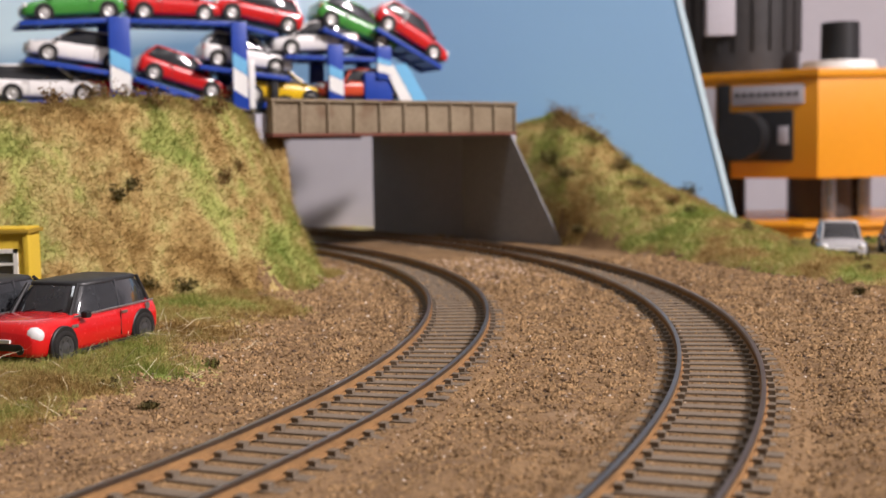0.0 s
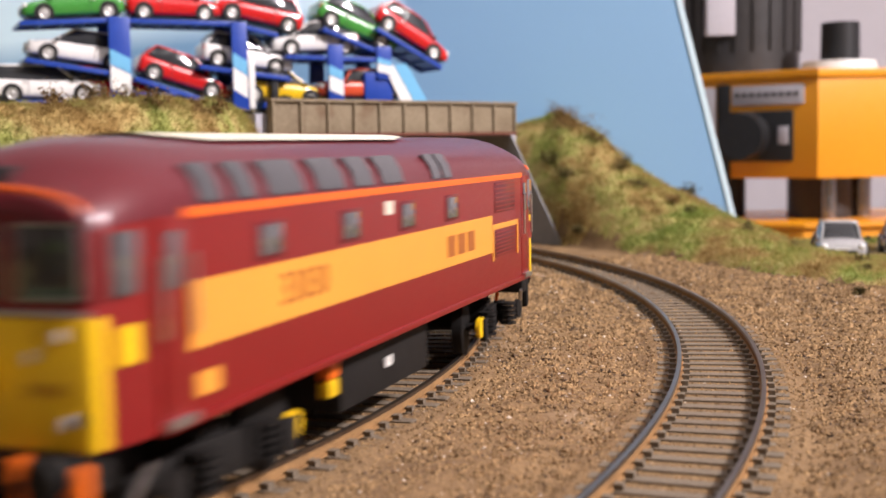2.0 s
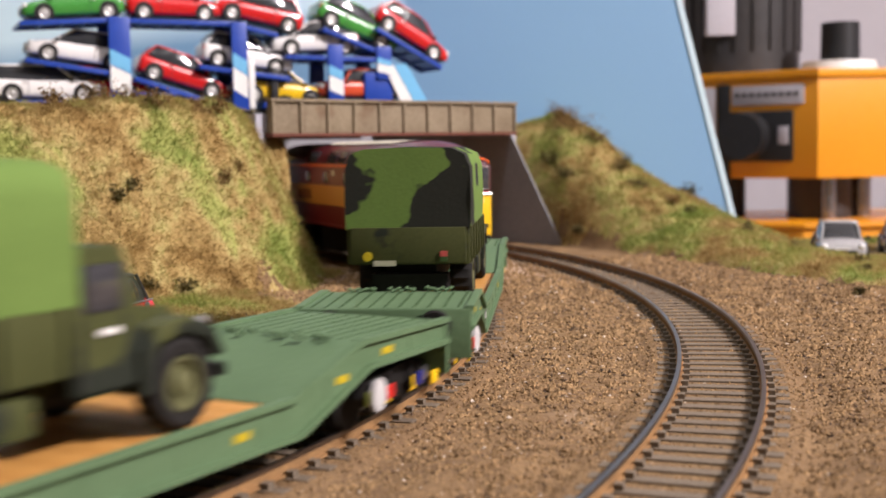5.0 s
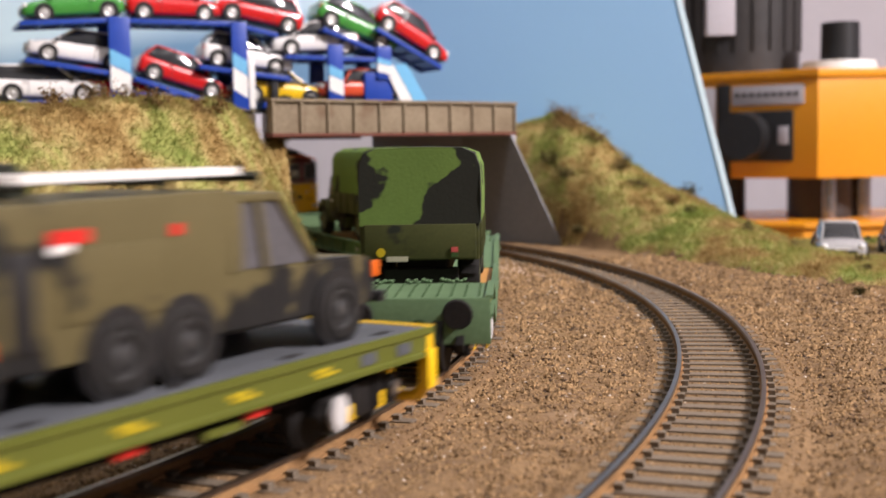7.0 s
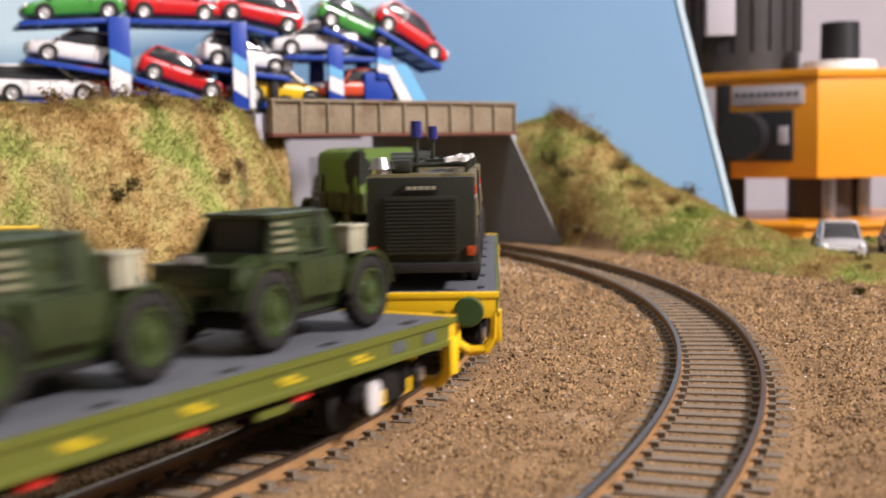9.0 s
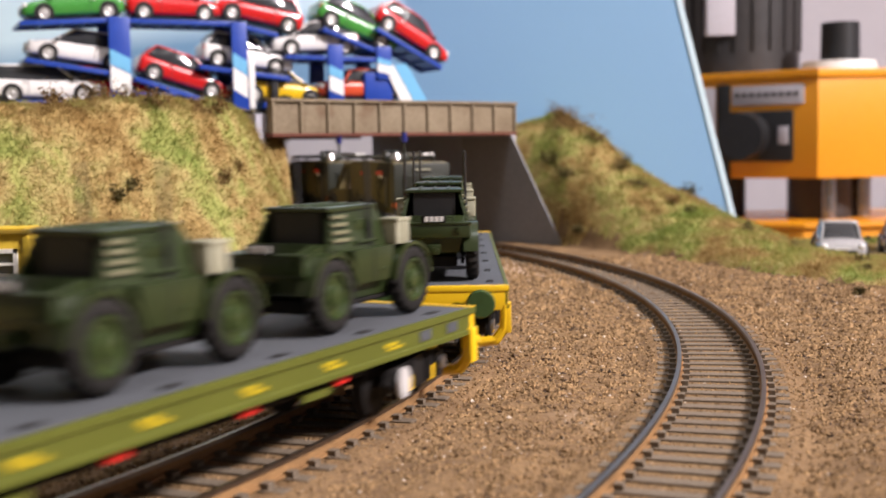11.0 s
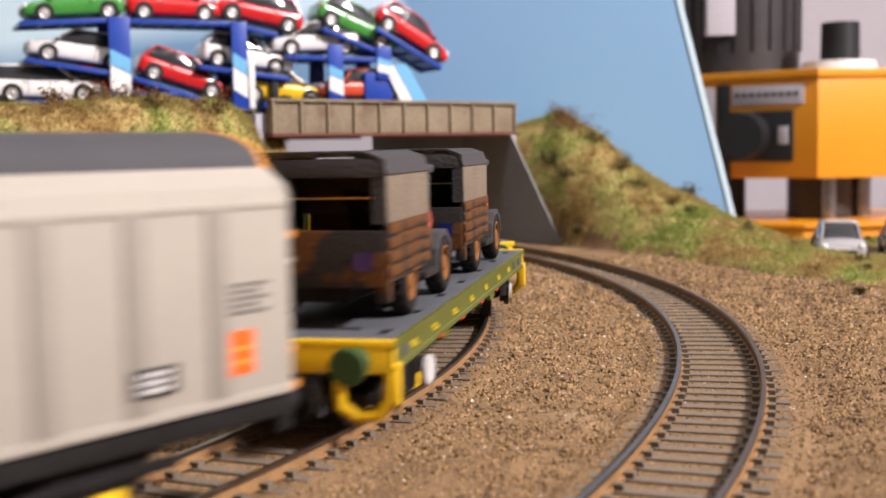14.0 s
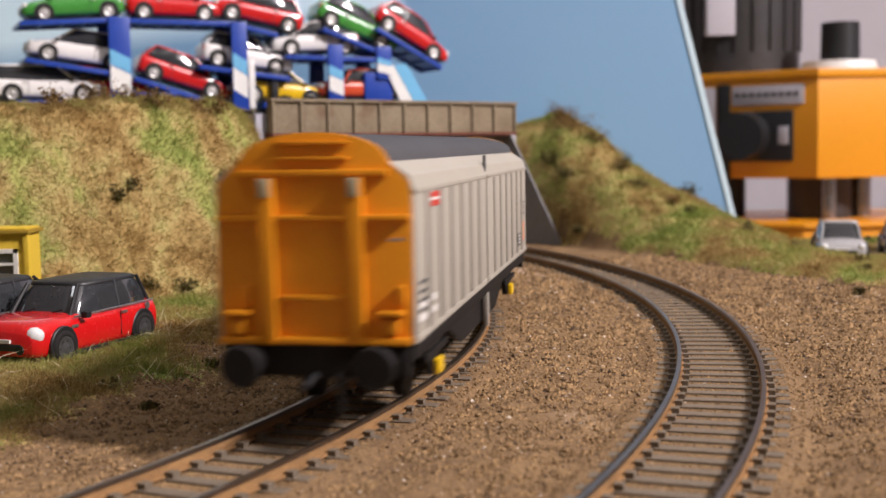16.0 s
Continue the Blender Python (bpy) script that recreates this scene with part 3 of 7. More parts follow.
# ---- paints of the rolling stock and its loads ----
STENCIL = material("faded_yellow_stencil", (0.50, 0.38, 0.02), 0.5)
MAROON = material("maroon_paint", (0.20, 0.009, 0.009), 0.36, second=(0.175, 0.008, 0.008), grain=60, fine=1200, coat=0.08)
ROOFMAROON = material("dark_maroon_roof_paint", (0.11, 0.008, 0.014), 0.38, second=(0.11, 0.010, 0.016), grain=60, fine=1200, coat=0.2)
GOLD = material("gold_band_paint", (0.74, 0.32, 0.045), 0.4, second=(0.67, 0.28, 0.04), grain=50, fine=900)
ORANGE = material("orange_lining", (0.85, 0.14, 0.015), 0.4, second=(0.78, 0.12, 0.012))
YELLOW = material("warning_yellow_paint", (0.86, 0.55, 0.012), 0.38, second=(0.80, 0.49, 0.010), grain=60, fine=900, coat=0.15)
CREAM = material("cream_roof_panel", (0.72, 0.66, 0.54), 0.6, second=(0.62, 0.56, 0.45), grain=60, fine=900)
DARKGLASS = material("smoked_glazing", (0.06, 0.06, 0.064), 0.1, second=(0.03, 0.03, 0.034), coat=0.6)
# the greys of these two glazings carry reflections, painted into the base colour
PALEGLASS = material("glazing_reflection_grey", (0.11, 0.105, 0.11), 0.1, second=(0.07, 0.068, 0.07), coat=0.6)
WINDGLASS = material("windscreen_reflection_grey", (0.085, 0.085, 0.09), 0.08, second=(0.03, 0.03, 0.034), grain=70, fine=500, coat=0.6)
SILVER = material("bright_metal", (0.62, 0.61, 0.60), 0.3, 0.9, second=(0.5, 0.49, 0.48))
WHITE = material("white_paint", (0.80, 0.79, 0.76), 0.45, second=(0.70, 0.69, 0.66))
LAMPRED = material("amber_red_lamp", (0.42, 0.06, 0.012), 0.25, coat=0.4)
DISCWHITE = material("grubby_white_disc_paint", (0.62, 0.61, 0.60), 0.5, second=(0.40, 0.39, 0.38), grain=260, fine=1200)
TAGBROWN = material("brown_lettering", (0.34, 0.11, 0.03), 0.5)
FADEDRED = material("faded_red_badge_paint", (0.50, 0.09, 0.08), 0.6)
REDPAINT = material("red_marking_paint", (0.62, 0.02, 0.015), 0.4)
ORANGEPIPE = material("orange_pipe_plastic", (0.85, 0.16, 0.01), 0.45)
WELLGREEN = material("matt_wagon_green", (0.115, 0.185, 0.095), 0.6, second=(0.09, 0.15, 0.075), grain=90, fine=900, bump=0.15)
OLIVE = material("olive_wagon_paint", (0.105, 0.118, 0.016), 0.45, second=(0.086, 0.098, 0.012), grain=70, fine=900, coat=0.1)
DECKGREY = material("grey_wagon_deck", (0.088, 0.095, 0.105), 0.6, second=(0.074, 0.079, 0.087), grain=70, fine=900, bump=0.15, spot=((0.12, 0.12, 0.13), 60, 0.64))
PLANK = material("varnished_plank_floor", (0.52, 0.27, 0.075), 0.55, second=(0.42, 0.20, 0.05), grain=120, fine=700, bump=0.2)
BUFFGREEN = material("dark_green_buffer", (0.05, 0.09, 0.03), 0.5, second=(0.035, 0.065, 0.02))
CANVAS = material("camouflage_canvas", (0.135, 0.215, 0.052), 0.85, second=(0.11, 0.178, 0.042), grain=90, fine=1200, bump=0.1, spot=((0.024, 0.025, 0.020), 40, 0.50, 0.012))
CAMO = material("camouflage_truck_paint", (0.066, 0.072, 0.024), 0.6, second=(0.047, 0.053, 0.018), grain=90, fine=1200, spot=((0.02, 0.024, 0.017), 60, 0.52, 0.03))
SAND = material("sand_and_grey_camouflage", (0.12, 0.10, 0.046), 0.5, second=(0.10, 0.082, 0.037), grain=90, fine=1200, spot=((0.018, 0.0175, 0.017), 58, 0.53, 0.05))
DARKOLIVE = material("dark_olive_body", (0.020, 0.023, 0.014), 0.45, second=(0.013, 0.016, 0.010))
SCOUT = material("bronze_green_armour", (0.026, 0.040, 0.011), 0.34, second=(0.018, 0.029, 0.008), grain=120, fine=1500, coat=0.15)
SCOUTRIM = material("bright_green_wheel_rim", (0.032, 0.052, 0.014), 0.3, coat=0.2)
LOUVRE = material("worn_pale_edges", (0.22, 0.21, 0.13), 0.5, second=(0.14, 0.14, 0.08), grain=300, fine=1500)
STOWAGE = material("pale_stowage_box", (0.42, 0.41, 0.30), 0.6, second=(0.34, 0.33, 0.24), grain=200, fine=1500)
TYRE = material("rubber_tyre", (0.014, 0.0135, 0.013), 0.8, second=(0.022, 0.02, 0.018), grain=200, fine=1200)
RIMDARK = material("dark_wheel_rim", (0.05, 0.05, 0.05), 0.4)
TRUCKRIM = material("drab_wheel_rim", (0.13, 0.13, 0.06), 0.5)
BROWN = material("weathered_brown_truck", (0.15, 0.062, 0.018), 0.65, second=(0.07, 0.03, 0.012), grain=110, fine=1100, bump=0.25, spot=((0.028, 0.025, 0.023), 72, 0.48, 0.05))
BROWNRIM = material("brown_wheel_rim", (0.25, 0.105, 0.03), 0.55)
TILT = material("faded_grey_tilt", (0.20, 0.162, 0.118), 0.85, second=(0.155, 0.125, 0.092), grain=90, fine=1200, bump=0.5, spot=((0.05, 0.047, 0.047), 58, 0.505, 0.03))
TILTTOP = material("dark_grey_tilt_top", (0.055, 0.054, 0.055), 0.85, second=(0.06, 0.058, 0.058), grain=90, fine=1200, bump=0.4)
VANGREY = material("warm_grey_van_side", (0.37, 0.345, 0.29), 0.6, second=(0.34, 0.315, 0.265), grain=50, fine=900)
VANRIB = material("grey_rib_paint", (0.285, 0.265, 0.225), 0.6, second=(0.26, 0.24, 0.205))
VANROOF = material("dark_grey_van_roof", (0.075, 0.075, 0.08), 0.75, second=(0.06, 0.06, 0.065), grain=50, fine=900)
VANEND = material("orange_van_end", (0.77, 0.30, 0.008), 0.45, second=(0.70, 0.26, 0.007), grain=60, fine=900)
BLUEGLASS = material("blue_beacon_glass", (0.02, 0.025, 0.16), 0.15, coat=0.6)


def lathe(bm, profile, x, y, z, side=1, seg=24, tread=1e9):
    """A body of revolution about the y axis: profile rows are (radius, way along the axis). From the radius tread on it is cut into lugs."""
    rings = [[(x + q * math.cos(a), y + side * o, z + q * math.sin(a)) for q, a in [(r * (0.93 if r >= tread and k % 2 else 1.0), 2 * math.pi * k / seg) for k in range(seg)]] for r, o in profile]
    return loft(bm, rings)


def wheel(parent, x, y, z, r, w, tyre=None, rim=None, side=-1, name="wheel", label="", rim_r=0.6, lugs=0, dish=0.45):
    """A wheel across the vehicle: a rounded tyre, with or without tread lugs, and on it a dished rim towards that side."""
    b = B()
    h = w / 2
    lathe(b, [(r * rim_r * 0.9, -h * 0.8), (r * 0.84, -h), (r * 0.95, -h * 0.82), (r, -h * 0.5), (r, h * 0.5), (r * 0.95, h * 0.82), (r * 0.84, h), (r * (rim_r + 0.05), h * 0.94), (r * rim_r, h * 0.5), (r * rim_r * 0.9, h * 0.4)], x, y, z, side, 2 * lugs if lugs else 24, 0.95 * r if lugs else 1e9)
    t = part(name, b, tyre or TYRE, parent, label, 40)
    b = B()
    q = r * rim_r
    lathe(b, [(q * 0.99, h * 0.3), (q * 1.02, h * 0.96), (q * 0.9, h * 0.98), (q * 0.82, h * (dish + 0.05)), (q * 0.5, h * dish), (q * 0.44, h * 0.86), (q * 0.3, h * 0.95), (q * 0.1, h * 1.0)], x, y, z, side, 20)
    for k in range(6):
        a = k * math.pi / 3
        rod(b, (x + q * 0.66 * math.cos(a), y + side * h * 0.3, z + q * 0.66 * math.sin(a)), (x + q * 0.66 * math.cos(a), y + side * h * (dish + 0.16), z + q * 0.66 * math.sin(a)), q * 0.1, None, 6)
    part("rim", b, rim or RIMDARK, t, "", 40)
    return t


def number_writing(text, size, m, mat, parent, label):
    """Readable figures in the built-in font, 0.1 mm thick; m places them, size in millimetres."""
    c = bpy.data.curves.new("lettering", "FONT")
    c.body, c.size, c.extrude, c.align_x, c.align_y = text, size * MM, 0.05 * MM, "CENTER", "CENTER"
    c.resolution_u = 2
    tmp = bpy.data.objects.new("lettering", c)
    me = bpy.data.meshes.new_from_object(tmp)
    bpy.data.objects.remove(tmp)
    me.materials.clear()
    me.materials.append(mat)
    ob = new("lettering", me)
    ob.parent = parent
    ob.matrix_basis = m
    return tagged(ob, label)


def bar_writing(bm, x0, x1, y, z0, z1, n, side=-1, gap=0.25):
    """Lettering too small or not to be copied: plain upright bars on a vehicle's side."""
    w = (x1 - x0) / n
    for k in range(n):
        box(bm, x0 + k * w, x0 + (k + 1 - gap) * w, y - 0.06, y + 0.06, z0, z1)
    return bm


def bogie(parent, x, yaw, spots=True, r=6.1, half=11.0, label="black bogie with white axle discs"):
    b = B()
    for s in (-1, 1):
        prism(b, [(-15, 6.4), (-13, 4.4), (-6, 3.6), (6, 3.6), (13, 4.4), (15, 6.4), (13, 8.6), (4, 9.4), (-4, 9.4), (-13, 8.6)], s * 13.2 - 0.9, s * 13.2 + 0.9, "y", 0.2)
        for k in (-1, 1):
            box(b, k * half - 2.0, k * half + 2.0, s * 14.1 - 0.7, s * 14.1 + 0.7, 3.6, 8.6, 0.3)
            rod(b, (k * half * 0.45 - 0.0, s * 14.2, 4.4), (k * half * 0.45, s * 14.2, 9.6), 1.0, None, 8)
    box(b, -3.5, 3.5, -13, 13, 5, 11.0, 0.4)
    bg = part("bogie", b, DULLBLACK, parent, label)
    bg.matrix_basis = at(x, 0, 0, 0, 0, yaw)
    for k in (-1, 1):
        w = B()
        for s in (-1, 1):
            rod(w, (k * half, s * 8.6 - 1.2, r), (k * half, s * 8.6 + 1.2, r), r, None, 24)
        rod(w, (k * half, -12, r), (k * half, 12, r), 0.9, None, 8)
        part("wheelset", w, DULLBLACK, bg)
        if spots:
            d = B()
            rod(d, (k * half, -15.0, 6.4), (k * half, -15.7, 6.4), 2.8 if k * x < 0 else 1.3, None, 20)
            part("axle_disc", d, DISCWHITE if k * x < 0 else SILVER, bg, "white painted axle disc")
            d = B()
            box(d, k * half - 5.2 * (1 if k > 0 else -1) - 1.4, k * half - 5.2 * (1 if k > 0 else -1) + 1.4, -15.0, -14.6, 4.0, 6.6, 0.1)
            part("marking", d, YELLOW, bg, "yellow paint mark")
    return bg


def buffers(parent, x, sgn, mat, z=13.0, r=3.1, y=11.6, reach=6.0, name="buffer"):
    for s in (-1, 1):
        b = B()
        rod(b, (x, s * y, z), (x + sgn * (reach - 1), s * y, z), r * 0.5, None, 12)
        rod(b, (x, s * y, z), (x + sgn * reach * 0.4, s * y, z), r * 0.72, None, 12)
        rod(b, (x + sgn * (reach - 1), s * y, z), (x + sgn * reach, s * y, z), r, r * 0.9, 18)
        part(name, b, mat, parent)


# ---- locomotive ----
def locomotive():
    t = thing("diesel_locomotive", "maroon diesel locomotive with gold band and yellow cab ends", "locomotive")

    def section(x, w, side_top, crown):
        pts = []
        for k in range(17):
            a = math.pi * k / 16
            pts.append((x, -w * math.cos(a), side_top + (crown - side_top) * math.sin(a) ** 0.9))
        return [(x, -w, 14.6)] + pts + [(x, w, 14.6)]
    rows = [(-101, 15.0, 38.5, 41.8), (-100.3, 15.5, 39.3, 44.0), (-97.5, 16.3, 39.9, 46.4), (-91, 17.4, 40.4, 48.9), (-82, 17.8, 40.6, 50.4)]
    rows += [(-x, w, s, c) for x, w, s, c in rows[::-1]]
    b = B()
    loft(b, [section(*r) for r in rows])
    part("body", b, MAROON, t, "maroon body shell")
    b = B()
    loft(b, [[(x, y * 1.004, z + 0.12) for x, y, z in section(x0, w, s, c)[1:-1]] for x0, w, s, c in rows])
    part("roof", b, ROOFMAROON, t, "glossy dark maroon roof")
    # cream translucent panel along the roof crown
    b = B()
    def cap(x, k):
        return [(x, -17.8 * math.cos(a), 40.9 + 10.0 * math.sin(a) ** 0.9 + 0.16) for a in [math.pi / 2 + q * k for q in np.linspace(-1, 1, 9)]]
    loft(b, [cap(-70, 0.30), cap(-60, 0.52), cap(16, 0.52), cap(28, 0.34)], False)
    part("roof_panel", b, CREAM, t, "cream painted roof panel")
    for x0, x1 in ((-80, -74), (-70, -64), (-60, -48), (-43, -32), (-28, -19), (-15, -4), (13, 18.5), (20, 25.5)):
        for s in (-1, 1):
            b = B()
            prism(b, [(s * 17.4, 42.0), (s * 18.05, 42.0), (s * 17.3, 44.5), (s * 15.6, 46.9), (s * 14.9, 46.5), (s * 16.6, 44.2)], x0, x1, "x")
            part("roof_grille", b, DARKGLASS, t, "dark roof-edge grille")
    for s in (-1, 1):
        part("cantrail_stripe", box(B(), -84, 84, s * 17.8 - 0.14, s * 17.8 + 0.14, 40.2, 41.4), ORANGE, t, "bright orange lining")
        band = part("gold_band", box(B(), -83.5, 56, s * 17.8 - 0.12, s * 17.8 + 0.12, 23.6, 32.2), GOLD, t, "gold bodyside band")
        number_writing("33030", 6.9, Matrix.Translation((-0.0485, s * 0.01798, 0.0279)) @ Euler((math.pi / 2, 0, 0 if s < 0 else math.pi)).to_matrix().to_4x4(), TAGBROWN, band, "brown running number")
        part("lettering", bar_writing(B(), 22, 43, s * 17.98, 25.6, 29.9, 3, gap=0.3), TAGBROWN, band, "plain brown bars of lettering")
        fr = B()
        for x0, x1, z0, z1 in ((55, 79.5, 28.8, 30.0), (78.4, 79.6, 21.6, 30.0), (56, 57.2, 21.6, 30.0)):
            box(fr, x0, x1, s * 17.9 - 0.1, s * 17.9 + 0.25, z0, z1)
        part("gold_frame", fr, GOLD, t, "gold lining round the lower grille")
        part("sill", box(B(), -90, 90, s * 17.9 - 0.5, s * 17.9 + 0.5, 14.3, 15.4, 0.2), MAROON, t)
        for x in (-60.0, -30.0, -2.0, 25.5):
            f = part("side_window", box(B(), x - 4.4, x + 4.4, s * 17.8 - 0.2, s * 17.8 + 0.2, 33.0, 38.4, 0.2), ROOFMAROON, t, "square window in dark frame")
            part("pane", box(B(), x - 3.5, x + 3.5, s * 17.95 - 0.12, s * 17.95 + 0.12, 33.6, 37.8, 0.1), PALEGLASS, f)
        part("nameplate", box(B(), -14, -10, s * 17.85 - 0.1, s * 17.85 + 0.1, 36.4, 38.8), CREAM, t, "cream notice plate")
        for z0, z1 in ((32.6, 39.8), (22.3, 28.4)):
            g = part("side_grille", box(B(), 58, 77, s * 17.75 - 0.12, s * 17.75 + 0.2, z0, z1, 0.1), ROOFMAROON, t, "louvred grille")
            sl = B()
            for k in range(7):
                z = z0 + (k + 0.5) * (z1 - z0) / 7
                box(sl, 58.8, 76.2, s * 17.9 - 0.12, s * 17.9 + 0.16, z - 0.22, z + 0.12)
            part("louvres", sl, MAROON, g)
        for e in (-1, 1):
            for a, c in ((83.5, 90.0),):
                lo, hi = sorted((e * a, e * c))
                d = part("cab_door", box(B(), lo, hi, s * 17.5 - 0.35, s * 17.5 + 0.42, 15.8, 40.6, 0.15), MAROON, t, "recessed cab door")
                part("pane", box(B(), lo + 1.6, hi - 1.6, s * 17.95 - 0.1, s * 17.95 + 0.1, 31.8, 38.8, 0.15), PALEGLASS, d)
                for q in (lo - 0.4, hi + 0.4):
                    r = B()
                    rod(r, (q, s * 18.7, 26), (q, s * 18.7, 36), 0.28, None, 6)
                    part("handrail", r, SILVER, d)
                part("step", box(B(), lo, hi, s * 18.2 - 0.6, s * 18.2 + 0.6, 14.9, 16.0), SILVER, d, "bright door step")
            lo, hi = sorted((e * 91.8, e * 98.2))
            part("cab_side_window", box(B(), lo, hi, s * 16.6 - 0.45, s * 16.6 + 0.45, 32.0, 39.4, 0.2), PALEGLASS, t, "cab side window")
            part("marking", box(B(), *sorted((e * 92, e * 97.5)), s * 16.6 - 0.4, s * 16.6 + 0.4, 24, 28.5), YELLOW if e < 0 else MAROON, t)
        part("orange_plate", box(B(), -82, -76, s * 17.85 - 0.1, s * 17.85 + 0.15, 17.5, 20.5), GOLD, t)
    for e in (-1, 1):
        fx = e * 101.0
        face = B()
        box(face, *sorted((fx - e * 1.4, fx + e * 0.35)), -15.2, 15.2, 14.8, 29.9, 0.5)
        y = part("end_panel", face, YELLOW, t, "bright yellow warning panel")
        for s in (-1, 1):
            box_ = box(B(), *sorted((e * 98.6, e * 101.1)), s * 15.45 - 0.5, s * 15.45 + 0.35, 14.8, 29.9, 0.2)
            part("panel_return", box_, YELLOW, y)
        part("head_box", box(B(), *sorted((fx, fx + e * 3.4)), -2.4, 2.0, 20.8, 25.2, 0.3), YELLOW, y)
        part("lamp", rod(B(), (fx + e * 3.0, -0.2, 23), (fx + e * 3.6, -0.2, 23), 1.2, None, 14), BLACK, y)
        number_writing("33030", 2.2, Matrix.Translation((fx * MM + e * 0.00042, e * 0.0097, 0.0217)) @ Euler((math.pi / 2, 0, e * math.pi / 2)).to_matrix().to_4x4(), TAGBROWN, y, "small brown running number")
        for yy, zz in ((-8.0, 25.5), (8.0, 25.5), (-12.5, 18.2), (12, 18.0), (-11.8, 28.0), (11.8, 28.0)):
            part("lamp_bracket", box(B(), *sorted((fx, fx + e * 0.9)), yy - 0.42, yy + 0.42, zz - 0.75, zz + 0.75, 0.1), WHITE, y, "small white lamp iron")
        for yy in (-13.8, 13.8):
            part("tail_lamp", rod(B(), (fx, yy, 18.4), (fx + e * 0.6, yy, 18.4), 0.9, None, 12), BLACK, y)
        part("end_handrail", rod(rod(B(), (fx + e * 0.9, -16.0, 30.5), (fx + e * 0.9, 16.0, 30.5), 0.33, None, 8), (e * 92, 18.0, 30.5), (fx + e * 0.9, 16.0, 30.5), 0.3, None, 8), SILVER, t, "bright handrail below the windscreens")
        for a, c in ((-15.8, -5.4), (-4.0, 4.0), (5.4, 15.8)):
            f = part("windscreen", box(B(), *sorted((fx - e * 1.2, fx + e * 0.25)), a, c, 31.4, 41.2, 0.6), ROOFMAROON, t, "windscreen in dark surround")
            rim = B()
            for y0, y1, z0, z1 in ((a + 0.9, c - 0.9, 32.0, 32.3), (a + 0.9, c - 0.9, 40.3, 40.55), (a + 0.7, a + 0.95, 32.4, 40.2), (c - 0.95, c - 0.7, 32.4, 40.2)):
                box(rim, *sorted((fx, fx + e * 0.6)), y0, y1, z0, z1, 0.1)
            part("window_rim", rim, SILVER, f, "thin bright window rim")
            part("pane", box(B(), *sorted((fx - e * 0.6, fx + e * 0.45)), a + 0.9, c - 0.9, 32.2, 40.4, 0.3), WINDGLASS, f)
            if a == -4.0:
                for q in (-2.0, 0.3):
                    part("notice", box(B(), *sorted((fx + e * 0.3, fx + e * 0.55)), q, q + 1.7, 33.8, 37.0), WHITE, f, "white card behind the glass")
            else:
                part("wiper", rod(B(), (fx + e * 0.7, (a + c) / 2 - 1, 40.6), (fx + e * 0.7, (a + c) / 2 + 2.4, 34.5), 0.18, None, 6), BLACK, f)
        br = B()
        for k in range(14):
            a0, a1 = math.pi * k / 14, math.pi * (k + 1) / 14
            q = [(-15.2 * math.cos(a), 41.7 + 3.0 * math.sin(a)) for a in (a0, a1)]
            rod(br, (fx + e * 0.1, q[0][0], q[0][1]), (fx + e * 0.1, q[1][0], q[1][1]), 0.4, None, 6)
        part("brow_stripe", br, ORANGE, t, "orange lining over the windscreens")
        part("head_box_recess", box(B(), *sorted((e * 95.2, e * 99.4)), -4.0, 4.0, 43.4, 47.0, 0.4), BLACK, t, "black roof headlamp recess")
        part("buffer_beam", box(B(), *sorted((e * 96, e * 101.5)), -14.6, 14.6, 9.4, 14.6, 0.4), DULLBLACK, t)
        buffers(t, e * 101.4, e, DULLBLACK, 12.6, 2.8, 11.8, 5)
        for yy in (-6.4, 6.4):
            part("brake_pipe", rod(rod(B(), (e * 102.4, yy, 14.2), (e * 102.4, yy, 11.6), 1.1, None, 10), (e * 102.4, yy, 11.6), (e * 102.0, yy * 0.9, 6), 0.5, None, 8), ORANGEPIPE, t, "orange pipe end")
        part("corner_pipe", box(B(), *sorted((e * 100.5, e * 102.6)), -14.8, -12.2, 5.0, 13.5, 0.8), ORANGEPIPE if e < 0 else DULLBLACK, t, "orange jumper cable")
        part("coupling", rod(rod(B(), (e * 101, 0, 9.5), (e * 108, 0, 8.5), 0.8, None, 8), (e * 101, 5, 9), (e * 103, 5, 3), 0.5, None, 8), BLACK, t)
        bogie(t, e * 68, e * 8.3, spots=False, r=6.6, half=17, label="black three-spring bogie frame")
        for k in (-1, 1):
            part("axle_cover", rod(B(), (e * 68 + k * 17, -15.6, 6.8), (e * 68 + k * 17, -16.6, 6.8), 2.4, None, 16), YELLOW if k * e < 0 else DULLBLACK, t, "yellow painted axle cover")
            sp = B()
            for q in range(5):
                rod(sp, (e * 68 + k * 9, -15.6, 4.0 + q * 1.2), (e * 68 + k * 9, -15.6, 4.6 + q * 1.2), 2.2, None, 10)
            part("spring", sp, DULLBLACK, t)
        part("sand_pipe", rod(B(), (e * 90, -15.8, 11), (e * 96, -14, 3), 0.45, None, 6), SILVER, t)
    part("fuel_tank", box(B(), -28, 18, -14.6, 14.6, 3.6, 14.4, 0.8), DULLBLACK, t, "dark underfloor tank")
    part("plate", box(B(), -7, -4, -14.9, -14.55, 7.9, 9.7), WHITE, t, "small white plate")
    part("valve", box(B(), -34, -30, -15.2, -13, 10.5, 13.4, 0.3), ORANGEPIPE, t)
    part("valve", box(B(), -34, -30.5, -15.2, -13, 7.4, 10.2, 0.3), YELLOW, t)
